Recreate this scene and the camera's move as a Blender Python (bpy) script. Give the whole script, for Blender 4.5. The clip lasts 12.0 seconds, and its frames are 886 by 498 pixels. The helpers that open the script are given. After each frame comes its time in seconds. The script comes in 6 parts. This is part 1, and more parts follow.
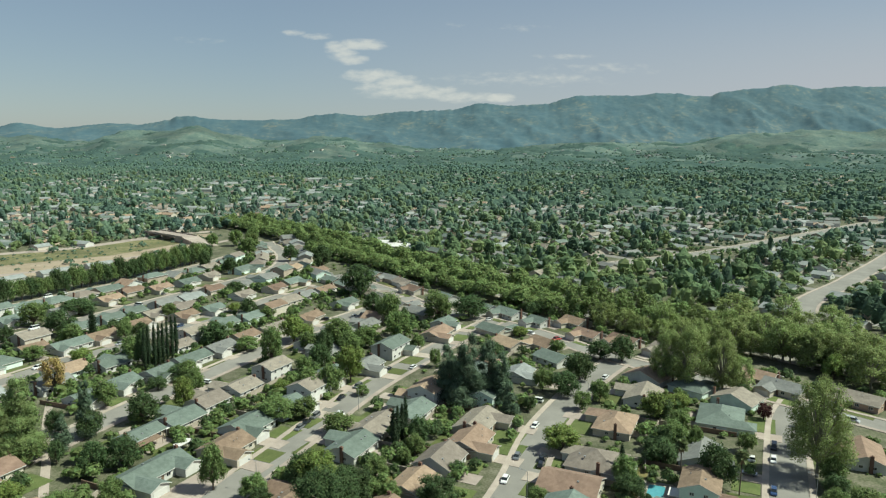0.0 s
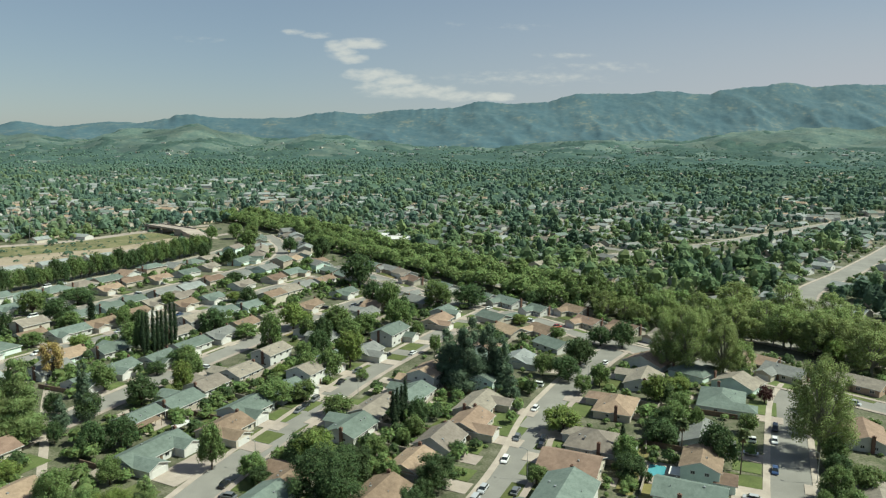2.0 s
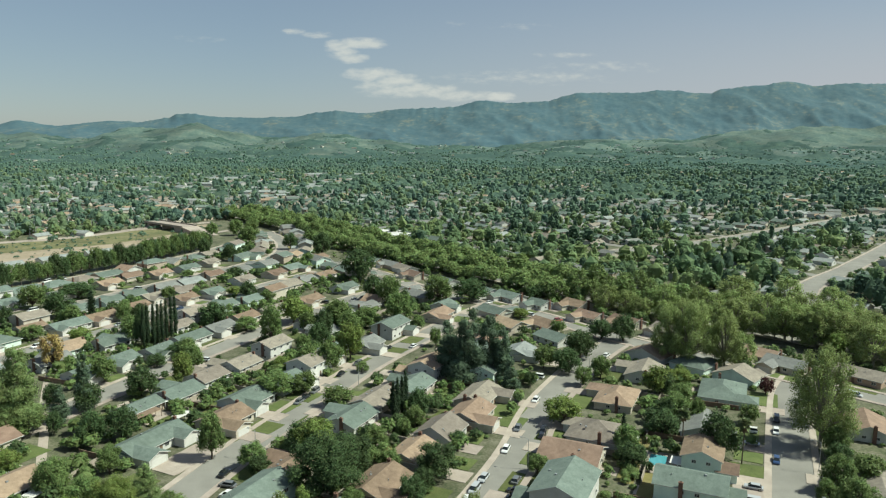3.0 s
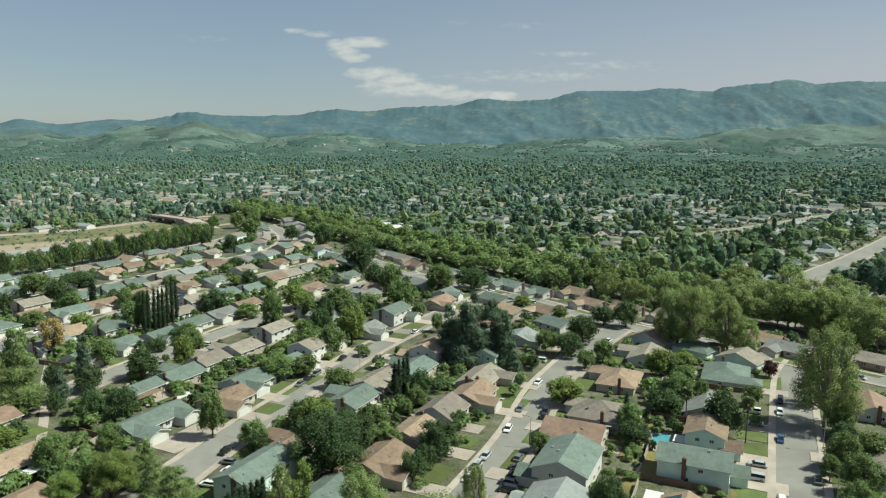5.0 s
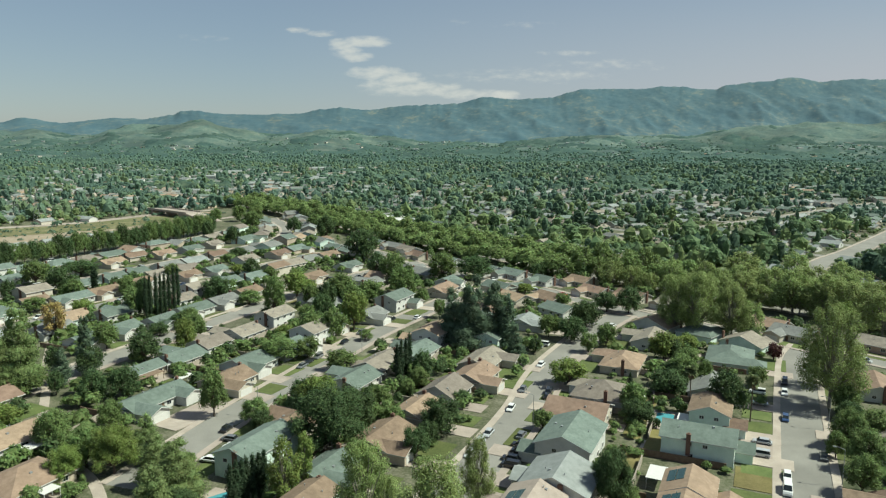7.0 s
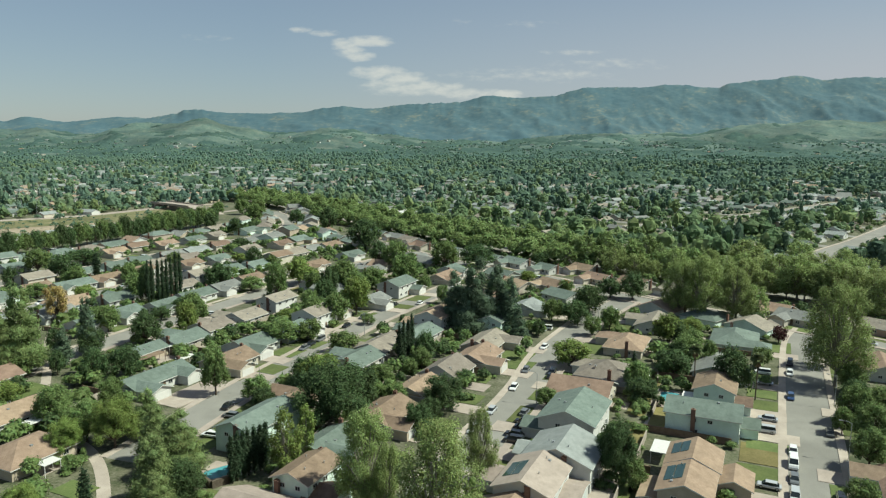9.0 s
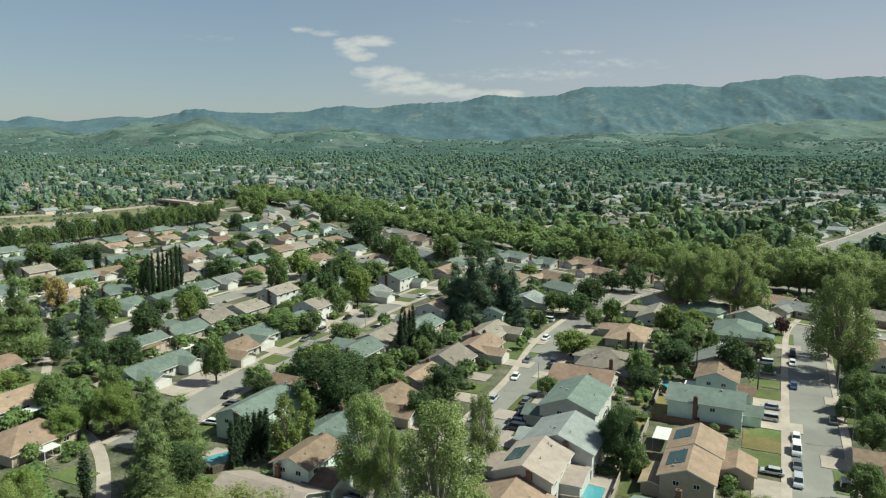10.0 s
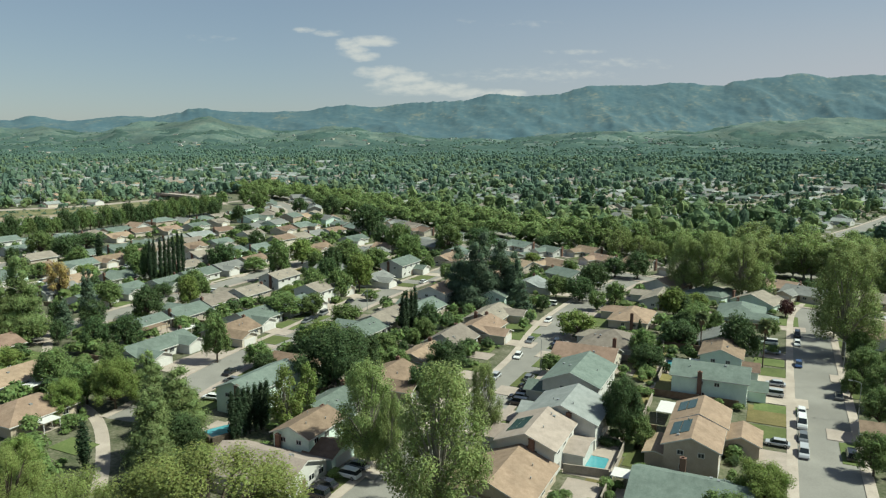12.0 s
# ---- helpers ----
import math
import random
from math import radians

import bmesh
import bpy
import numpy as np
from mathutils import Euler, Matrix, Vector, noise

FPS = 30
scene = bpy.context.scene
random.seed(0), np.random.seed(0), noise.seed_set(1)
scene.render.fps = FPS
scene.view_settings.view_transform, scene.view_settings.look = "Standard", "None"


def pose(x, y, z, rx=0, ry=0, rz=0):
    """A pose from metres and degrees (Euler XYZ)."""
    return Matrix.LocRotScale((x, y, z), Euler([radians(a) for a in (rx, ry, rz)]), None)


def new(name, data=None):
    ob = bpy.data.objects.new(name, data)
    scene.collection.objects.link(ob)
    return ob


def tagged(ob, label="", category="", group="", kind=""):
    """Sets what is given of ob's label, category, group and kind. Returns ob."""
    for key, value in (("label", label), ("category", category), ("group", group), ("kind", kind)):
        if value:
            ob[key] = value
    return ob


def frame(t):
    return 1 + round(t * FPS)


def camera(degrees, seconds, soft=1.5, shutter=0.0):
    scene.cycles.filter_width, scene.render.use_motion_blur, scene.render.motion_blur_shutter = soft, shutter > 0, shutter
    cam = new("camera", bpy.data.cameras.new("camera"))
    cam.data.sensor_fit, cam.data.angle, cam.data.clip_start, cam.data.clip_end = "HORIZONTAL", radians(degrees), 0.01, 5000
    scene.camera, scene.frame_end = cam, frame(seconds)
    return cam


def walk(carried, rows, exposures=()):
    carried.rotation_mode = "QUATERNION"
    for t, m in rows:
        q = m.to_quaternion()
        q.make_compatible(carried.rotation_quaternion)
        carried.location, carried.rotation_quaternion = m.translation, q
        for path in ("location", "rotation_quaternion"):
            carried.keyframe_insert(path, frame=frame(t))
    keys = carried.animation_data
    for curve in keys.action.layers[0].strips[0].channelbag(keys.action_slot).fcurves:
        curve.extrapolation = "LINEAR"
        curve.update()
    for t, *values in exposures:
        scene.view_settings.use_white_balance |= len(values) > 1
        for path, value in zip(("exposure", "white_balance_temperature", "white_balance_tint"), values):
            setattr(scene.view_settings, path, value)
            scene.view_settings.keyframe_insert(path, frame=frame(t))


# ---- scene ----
# The camera sinks almost straight down, from about 97 m to 60 m, and turns a little to its left.
cam = camera(64.40, 12.0, soft=1.25)
PATH = [
    (0.0, 0.00, 0.00, 96.78, 81.520, -0.372, 0.055),
    (1.0, 0.04, 0.04, 93.84, 81.484, -0.362, 0.034),
    (2.0, 0.07, 0.09, 90.87, 81.447, -0.350, 0.043),
    (3.0, 0.09, 0.16, 87.88, 81.411, -0.336, 0.078),
    (4.0, 0.10, 0.24, 84.87, 81.376, -0.319, 0.135),
    (5.0, 0.10, 0.34, 81.83, 81.343, -0.300, 0.210),
    (6.0, 0.11, 0.45, 78.78, 81.313, -0.279, 0.300),
    (7.0, 0.13, 0.58, 75.71, 81.286, -0.256, 0.402),
    (8.0, 0.15, 0.71, 72.62, 81.264, -0.232, 0.510),
    (9.0, 0.19, 0.85, 69.53, 81.247, -0.207, 0.622),
    (10.0, 0.25, 1.01, 66.42, 81.235, -0.180, 0.735),
    (11.0, 0.33, 1.16, 63.31, 81.230, -0.153, 0.843),
    (12.0, 0.44, 1.33, 60.19, 81.232, -0.125, 0.944),
]
walk(cam, [(t, pose(x, y, z, rx, ry, rz)) for t, x, y, z, rx, ry, rz in PATH], exposures=[(0.0, 0.62, 6450, -2.0), (12.0, 0.62, 6450, -2.0)])

# ---- sky, sun ----
SUN_AZ, SUN_EL = 94.0, 52.0          # degrees clockwise from +y, degrees above the horizon
world = bpy.data.worlds.new("sky")
scene.world = world
world.use_nodes = True
wn, wl = world.node_tree.nodes, world.node_tree.links
sky = wn.new("ShaderNodeTexSky")
sky.sky_type, sky.sun_disc = "NISHITA", False
sky.sun_elevation, sky.sun_rotation = radians(SUN_EL), radians(SUN_AZ)
sky.altitude, sky.air_density, sky.dust_density, sky.ozone_density = 300, 1.0, 0.7, 1.6
background = wn["Background"]


def wmath(op, a, b=None):
    n = wn.new("ShaderNodeMath")
    n.operation = op
    for i, v in enumerate((a, b)):
        if isinstance(v, (int, float)):
            n.inputs[i].default_value = v
        elif v is not None:
            wl.new(v, n.inputs[i])
    return n.outputs[0]


# A small bank of clouds over the ridge: place and size as tangents of bearing and height, and density.
CLOUDS = [(-0.207, 0.15, 0.024, 0.0056, 0.75),
          (-0.176, 0.146, 0.031, 0.0064, 0.8),
          (-0.147, 0.13, 0.026, 0.012, 1.0),
          (-0.114, 0.135, 0.044, 0.0104, 1.15),
          (-0.128, 0.115, 0.031, 0.0104, 0.95),
          (-0.136, 0.122, 0.032, 0.0177, 0.8),
          (-0.099, 0.093, 0.053, 0.0129, 1.05),
          (-0.067, 0.084, 0.048, 0.0145, 1.0),
          (-0.036, 0.072, 0.08, 0.0137, 0.95),
          (0.027, 0.065, 0.064, 0.0112, 0.9),
          (0.078, 0.064, 0.031, 0.008, 1.15),
          (-0.075, 0.074, 0.072, 0.0161, 0.8),
          (0.113, 0.09, 0.185, 0.0161, 0.5),
          (0.214, 0.105, 0.124, 0.0129, 0.46),
          (0.167, 0.121, 0.068, 0.0064, 0.44),
          (0.111, 0.158, 0.072, 0.008, 0.4),
          (-0.34, 0.139, 0.064, 0.008, 0.35),
          (0.01, 0.161, 0.032, 0.0064, 0.35)]
way = wn.new("ShaderNodeSeparateXYZ")
wl.new(wn.new("ShaderNodeTexCoord").outputs["Generated"], way.inputs[0])
ahead = wmath("MAXIMUM", way.outputs[1], 0.05)
cu, cv = wmath("DIVIDE", way.outputs[0], ahead), wmath("DIVIDE", way.outputs[2], ahead)
flat = wn.new("ShaderNodeCombineXYZ")
wl.new(cu, flat.inputs[0])
wl.new(wmath("MULTIPLY", cv, 2.6), flat.inputs[1])
puff = wn.new("ShaderNodeTexNoise")
puff.inputs["Scale"].default_value, puff.inputs["Detail"].default_value, puff.inputs["Roughness"].default_value = 40, 9, 0.6
wl.new(flat.outputs[0], puff.inputs["Vector"])
cover = 0.0
for u0, v0, du, dv, thick in CLOUDS:
    a = wmath("DIVIDE", wmath("SUBTRACT", cu, u0), du)
    b = wmath("DIVIDE", wmath("SUBTRACT", cv, v0), dv)
    d = wmath("ADD", wmath("MULTIPLY", a, a), wmath("MULTIPLY", b, b))
    cover = wmath("MAXIMUM", cover, wmath("MULTIPLY", wmath("MAXIMUM", wmath("SUBTRACT", 1.0, d), 0.0), thick))
body = wn.new("ShaderNodeMapRange")
body.interpolation_type = "SMOOTHSTEP"
body.inputs["From Min"].default_value, body.inputs["From Max"].default_value = 0.22, 1.25
wl.new(wmath("ADD", wmath("MULTIPLY", cover, 1.05), wmath("MULTIPLY", wmath("SUBTRACT", puff.outputs["Fac"], 0.5), 1.7)), body.inputs["Value"])
clouded = wn.new("ShaderNodeMix")
clouded.data_type = "RGBA"
wl.new(wmath("MULTIPLY", wmath("MULTIPLY", body.outputs[0], 0.74), wmath("MINIMUM", wmath("MULTIPLY", cover, 2.5), 1.0)), clouded.inputs["Factor"])
thin = wn.new("ShaderNodeMix")                  # a thin even veil over the whole sky
thin.data_type = "RGBA"
thin.inputs["Factor"].default_value = 0.45
thin.inputs["B"].default_value = (3.05, 3.42, 4.45, 1)
wl.new(sky.outputs[0], thin.inputs["A"])
low = wn.new("ShaderNodeMapRange")                # pale haze that thickens towards the skyline, most under the sun's side
low.interpolation_type = "SMOOTHSTEP"
low.inputs["From Min"].default_value, low.inputs["From Max"].default_value = 0.30, 0.02
low.inputs["To Min"].default_value, low.inputs["To Max"].default_value = 0.0, 0.55
wl.new(cv, low.inputs["Value"])
haze = wn.new("ShaderNodeMix")
haze.data_type = "RGBA"
haze.inputs["B"].default_value = (5.1, 5.0, 5.7, 1)
wl.new(wmath("MINIMUM", wmath("MULTIPLY", low.outputs[0], wmath("MAXIMUM", wmath("ADD", 0.64, wmath("MULTIPLY", cu, 1.9)), 0.15)), 0.92), haze.inputs["Factor"])
wl.new(thin.outputs["Result"], haze.inputs["A"])
wl.new(haze.outputs["Result"], clouded.inputs["A"])
clouded.inputs["B"].default_value = (7.6, 7.3, 7.0, 1)
background.inputs["Strength"].default_value = 0.062
wl.new(clouded.outputs["Result"], background.inputs["Color"])
sun = new("sun", bpy.data.lights.new("sun", "SUN"))
sun.data.energy, sun.data.angle, sun.data.color = 4.5, radians(0.6), (0.965, 0.955, 0.86)
az, el = radians(SUN_AZ), radians(SUN_EL)
sun_way = Vector((math.sin(az) * math.cos(el), math.cos(az) * math.cos(el), math.sin(el)))
sun.matrix_world = Matrix.Translation(sun_way * 300) @ sun_way.to_track_quat("Z", "Y").to_matrix().to_4x4()

# ---- materials ----
def material(name, colours, scale=1.0, rough=0.8, metal=0.0, bump=0.0, fine=8.0, by="noise", island=0.0, thing=0.0, spec=0.3, translucent=0.0, stain=0.0):
    """A procedural surface: colours mixed by noise at two scales, changed a little from piece to piece, with fine relief."""
    m = bpy.data.materials.new(name)
    m.use_nodes = True
    n, l = m.node_tree.nodes, m.node_tree.links
    shader = n["Principled BSDF"]
    shader.inputs["Roughness"].default_value = rough
    shader.inputs["Metallic"].default_value = metal
    shader.inputs["Specular IOR Level"].default_value = spec
    at = n.new("ShaderNodeTexCoord")
    where = at.outputs["Object"]
    big = n.new("ShaderNodeTexNoise")
    big.inputs["Scale"].default_value, big.inputs["Detail"].default_value, big.inputs["Roughness"].default_value = scale, 5, 0.6
    small = n.new("ShaderNodeTexNoise")
    small.inputs["Scale"].default_value, small.inputs["Detail"].default_value = scale * fine, 3
    l.new(where, big.inputs["Vector"])
    l.new(where, small.inputs["Vector"])
    mixed = n.new("ShaderNodeMath")
    mixed.operation = "MULTIPLY_ADD"
    mixed.inputs[1].default_value = 0.45
    l.new(small.outputs["Fac"], mixed.inputs[0])
    part_big = n.new("ShaderNodeMath")
    part_big.operation = "MULTIPLY"
    part_big.inputs[1].default_value = 0.55
    l.new(big.outputs["Fac"], part_big.inputs[0])
    l.new(part_big.outputs[0], mixed.inputs[2])
    ramp = n.new("ShaderNodeValToRGB")
    els = ramp.color_ramp.elements
    while len(els) < len(colours):
        els.new(0.5)
    for i, c in enumerate(colours):
        els[i].position = 0.34 + 0.32 * i / max(1, len(colours) - 1)
        els[i].color = (*c, 1)
    l.new(mixed.outputs[0], ramp.inputs["Fac"])
    colour = ramp.outputs["Color"]
    for amount, kind in ((island, "island"), (thing, "thing")):
        if amount:
            if kind == "island":
                r = n.new("ShaderNodeNewGeometry").outputs["Random Per Island"]
            else:
                r = n.new("ShaderNodeObjectInfo").outputs["Random"]
            hsv = n.new("ShaderNodeHueSaturation")
            val = n.new("ShaderNodeMapRange")
            val.inputs["To Min"].default_value, val.inputs["To Max"].default_value = 1 - amount, 1 + amount
            l.new(r, val.inputs["Value"])
            l.new(val.outputs[0], hsv.inputs["Value"])
            hue = n.new("ShaderNodeMapRange")
            hue.inputs["To Min"].default_value, hue.inputs["To Max"].default_value = 0.5 - amount * 0.07, 0.5 + amount * 0.05
            l.new(r, hue.inputs["Value"])
            l.new(hue.outputs[0], hsv.inputs["Hue"])
            l.new(colour, hsv.inputs["Color"])
            colour = hsv.outputs["Color"]
    if stain:
        blot = n.new("ShaderNodeTexNoise")
        blot.inputs["Scale"].default_value, blot.inputs["Detail"].default_value = scale * 0.31, 4
        l.new(where, blot.inputs["Vector"])
        rng = n.new("ShaderNodeMapRange")
        rng.inputs["From Min"].default_value, rng.inputs["From Max"].default_value = 0.35, 0.65
        rng.inputs["To Min"].default_value, rng.inputs["To Max"].default_value = 1 - stain, 1 + stain
        l.new(blot.outputs["Fac"], rng.inputs["Value"])
        hsv = n.new("ShaderNodeHueSaturation")
        l.new(rng.outputs[0], hsv.inputs["Value"])
        l.new(colour, hsv.inputs["Color"])
        colour = hsv.outputs["Color"]
    l.new(colour, shader.inputs["Base Color"])
    if bump:
        b = n.new("ShaderNodeBump")
        b.inputs["Strength"].default_value, b.inputs["Distance"].default_value = bump, 0.05
        l.new(small.outputs["Fac"], b.inputs["Height"])
        l.new(b.outputs["Normal"], shader.inputs["Normal"])
    if translucent:                                 # leaves pass on part of the light from their other side
        t = n.new("ShaderNodeBsdfTranslucent")
        dim = n.new("ShaderNodeHueSaturation")
        dim.inputs["Value"].default_value = translucent
        l.new(colour, dim.inputs["Color"])
        l.new(dim.outputs["Color"], t.inputs["Color"])
        both = n.new("ShaderNodeAddShader")
        l.new(shader.outputs[0], both.inputs[0])
        l.new(t.outputs[0], both.inputs[1])
        l.new(both.outputs[0], n["Material Output"].inputs["Surface"])
    return m


def leaf(name, dark, mid, light, rough=0.6):
    return material(name, (dark, mid, light), scale=0.35, rough=rough, fine=6, island=0.32, thing=0.12, spec=0.08, translucent=0.65)


ROOF = {
    "green": material("green_grey_shingle", ((0.084, 0.109, 0.092), (0.117, 0.146, 0.124), (0.145, 0.177, 0.152)), 0.9, 0.9, bump=0.5, fine=9, thing=0.16, stain=0.1),
    "grey": material("grey_shingle", ((0.117, 0.123, 0.115), (0.160, 0.164, 0.152), (0.195, 0.195, 0.183)), 0.9, 0.9, bump=0.5, fine=9, thing=0.16, stain=0.1),
    "pale": material("pale_grey_shingle", ((0.179, 0.195, 0.187), (0.226, 0.242, 0.230), (0.265, 0.277, 0.265)), 0.9, 0.9, bump=0.5, fine=9, thing=0.1, stain=0.1),
    "tan": material("tan_shingle", ((0.205, 0.145, 0.100), (0.264, 0.192, 0.134), (0.314, 0.235, 0.168)), 0.9, 0.9, bump=0.5, fine=9, thing=0.14, stain=0.1),
    "brown": material("brown_shingle", ((0.125, 0.086, 0.062), (0.172, 0.121, 0.086), (0.218, 0.156, 0.113)), 0.9, 0.9, bump=0.5, fine=9, thing=0.16, stain=0.12),
    "clay": material("clay_shingle", ((0.172, 0.119, 0.084), (0.226, 0.156, 0.114), (0.265, 0.191, 0.140)), 0.9, 0.9, bump=0.5, fine=9, thing=0.12, stain=0.12),
    "sand": material("sand_shingle", ((0.230, 0.189, 0.158), (0.287, 0.237, 0.201), (0.329, 0.274, 0.235)), 0.9, 0.9, bump=0.5, fine=9, thing=0.08, stain=0.08),
    "taupe": material("taupe_shingle", ((0.148, 0.129, 0.105), (0.203, 0.176, 0.144), (0.250, 0.218, 0.179)), 0.9, 0.9, bump=0.5, fine=9, thing=0.14, stain=0.1),
}
WALL = {
    "white": material("white_stucco", ((0.440, 0.435, 0.405), (0.510, 0.505, 0.470), (0.570, 0.565, 0.525)), 0.5, 0.9, bump=0.3, fine=20, thing=0.06, stain=0.05),
    "cream": material("cream_stucco", ((0.385, 0.348, 0.284), (0.455, 0.413, 0.340), (0.515, 0.468, 0.392)), 0.5, 0.9, bump=0.3, fine=20, thing=0.08, stain=0.05),
    "tan": material("tan_stucco", ((0.320, 0.266, 0.201), (0.395, 0.330, 0.256), (0.458, 0.389, 0.308)), 0.5, 0.9, bump=0.3, fine=20, thing=0.08, stain=0.05),
    "mint": material("mint_siding", ((0.481, 0.578, 0.502), (0.576, 0.677, 0.597), (0.648, 0.754, 0.670)), 0.5, 0.85, bump=0.3, fine=20, thing=0.06, stain=0.05),
    "brown": material("brown_siding", ((0.249, 0.174, 0.124), (0.336, 0.236, 0.174), (0.410, 0.299, 0.223)), 0.5, 0.85, bump=0.3, fine=20, thing=0.1, stain=0.05),
}
TRIM = material("painted_trim", ((0.503, 0.491, 0.459), (0.601, 0.589, 0.557)), 1.5, 0.6)
GARAGE = material("garage_door_paint", ((0.499, 0.491, 0.460), (0.577, 0.569, 0.538)), 1.0, 0.55, thing=0.08)
GLASS = material("window_glass", ((0.012, 0.016, 0.017), (0.027, 0.033, 0.035)), 0.6, 0.06, spec=0.6)
BRICK = material("chimney_brick", ((0.117, 0.066, 0.048), (0.156, 0.090, 0.066), (0.195, 0.125, 0.098)), 2.0, 0.9, bump=0.6)
ASPHALT = material("aged_asphalt", ((0.168, 0.160, 0.141), (0.204, 0.195, 0.172), (0.233, 0.223, 0.197)), 0.12, 0.92, bump=0.2, fine=30, stain=0.12)
CONCRETE = material("pale_concrete", ((0.268, 0.228, 0.192), (0.326, 0.277, 0.233), (0.370, 0.318, 0.271)), 0.35, 0.9, bump=0.2, fine=12, thing=0.1, stain=0.1)
BLOCK = material("block_wall", ((0.234, 0.203, 0.164), (0.296, 0.257, 0.211), (0.343, 0.304, 0.257)), 0.8, 0.9, bump=0.4, thing=0.08, stain=0.1)
WOOD = material("weathered_wood", ((0.125, 0.086, 0.058), (0.179, 0.125, 0.086), (0.226, 0.164, 0.117)), 1.2, 0.85, bump=0.3, thing=0.1)
LAWN = material("lawn", ((0.058, 0.078, 0.024), (0.086, 0.108, 0.034), (0.118, 0.132, 0.048)), 0.22, 0.95, bump=0.4, fine=14, thing=0.22, stain=0.15)
DRYLAWN = material("dry_lawn", ((0.109, 0.101, 0.035), (0.156, 0.136, 0.051), (0.203, 0.172, 0.078)), 0.25, 0.95, bump=0.4, fine=14, thing=0.12, stain=0.15)
GROUND = material("valley_ground", ((0.036, 0.048, 0.022), (0.070, 0.078, 0.040), (0.121, 0.116, 0.076), (0.174, 0.169, 0.121)), 0.16, 0.95, bump=0.3, fine=9, stain=0.2)
DIRT = material("bare_dirt", ((0.218, 0.172, 0.117), (0.289, 0.234, 0.164), (0.343, 0.289, 0.218)), 0.05, 0.95, bump=0.3, fine=10, stain=0.12)
SCRUB = material("scrub_field", ((0.070, 0.086, 0.035), (0.125, 0.125, 0.055), (0.234, 0.195, 0.117)), 0.06, 0.95, bump=0.3, fine=8, stain=0.15)
# Blue-green aerial haze is painted into the base colours of both hill sheets.
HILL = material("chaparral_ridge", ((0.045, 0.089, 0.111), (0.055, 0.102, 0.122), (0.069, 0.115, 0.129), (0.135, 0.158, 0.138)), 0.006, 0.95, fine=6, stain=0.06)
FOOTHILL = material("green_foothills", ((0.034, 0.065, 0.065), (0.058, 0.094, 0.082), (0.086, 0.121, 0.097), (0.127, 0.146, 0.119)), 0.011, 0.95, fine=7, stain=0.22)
POOL = material("pool_water", ((0.070, 0.250, 0.285), (0.100, 0.315, 0.345)), 0.8, 0.08, spec=0.5)
BARK = material("bark", ((0.055, 0.043, 0.031), (0.094, 0.074, 0.055), (0.133, 0.109, 0.086)), 1.5, 0.95, bump=0.5)
DRYFROND = material("dry_frond", ((0.16, 0.115, 0.065), (0.24, 0.18, 0.105), (0.32, 0.25, 0.155)), 1.5, 0.95, bump=0.3)
PALEBARK = material("pale_bark", ((0.156, 0.140, 0.109), (0.234, 0.211, 0.172), (0.296, 0.273, 0.234)), 1.2, 0.9, bump=0.4)
LEAF = {
    "broad": leaf("broadleaf_foliage", (0.054, 0.085, 0.032), (0.089, 0.126, 0.044), (0.127, 0.170, 0.063)),
    "dark": leaf("dark_foliage", (0.027, 0.046, 0.021), (0.046, 0.072, 0.029), (0.067, 0.099, 0.040)),
    "light": leaf("light_foliage", (0.068, 0.100, 0.026), (0.109, 0.146, 0.041), (0.148, 0.185, 0.058)),
    "sycamore": leaf("sycamore_foliage", (0.092, 0.123, 0.046), (0.143, 0.180, 0.065), (0.196, 0.230, 0.095)),
    "avenue": leaf("avenue_foliage", (0.075, 0.107, 0.038), (0.109, 0.150, 0.053), (0.145, 0.187, 0.076)),
    "willow": leaf("willow_foliage", (0.088, 0.110, 0.032), (0.130, 0.155, 0.049), (0.176, 0.204, 0.070)),
    "cypress": leaf("cypress_foliage", (0.014, 0.027, 0.014), (0.023, 0.037, 0.019), (0.032, 0.048, 0.025)),
    "pine": leaf("pine_foliage", (0.037, 0.059, 0.039), (0.063, 0.092, 0.057), (0.094, 0.123, 0.076)),
    "cedar": leaf("cedar_foliage", (0.070, 0.102, 0.039), (0.109, 0.144, 0.056), (0.151, 0.183, 0.075)),
    "gold": leaf("golden_foliage", (0.141, 0.118, 0.048), (0.226, 0.175, 0.068), (0.292, 0.236, 0.099)),
    "plum": leaf("plum_foliage", (0.028, 0.013, 0.013), (0.052, 0.023, 0.021), (0.080, 0.042, 0.032)),
    "palm": leaf("palm_foliage", (0.046, 0.061, 0.029), (0.086, 0.104, 0.047), (0.140, 0.146, 0.080)),
}
# Part-way to the far leaves: a weaker haze tint painted into the colour.
MIDLEAF = material("valley_foliage", ((0.059, 0.094, 0.047), (0.083, 0.123, 0.059), (0.111, 0.153, 0.076)), 0.05, 0.8, fine=5, island=0.2, spec=0.1, translucent=0.75)
MIDDARK = material("valley_dark_foliage", ((0.037, 0.061, 0.041), (0.053, 0.085, 0.053), (0.073, 0.109, 0.066)), 0.05, 0.8, fine=5, island=0.18, spec=0.1, translucent=0.75)
MIDLIGHT = material("valley_light_foliage", ((0.087, 0.118, 0.052), (0.117, 0.153, 0.066), (0.149, 0.186, 0.085)), 0.05, 0.8, fine=5, island=0.2, spec=0.1, translucent=0.75)
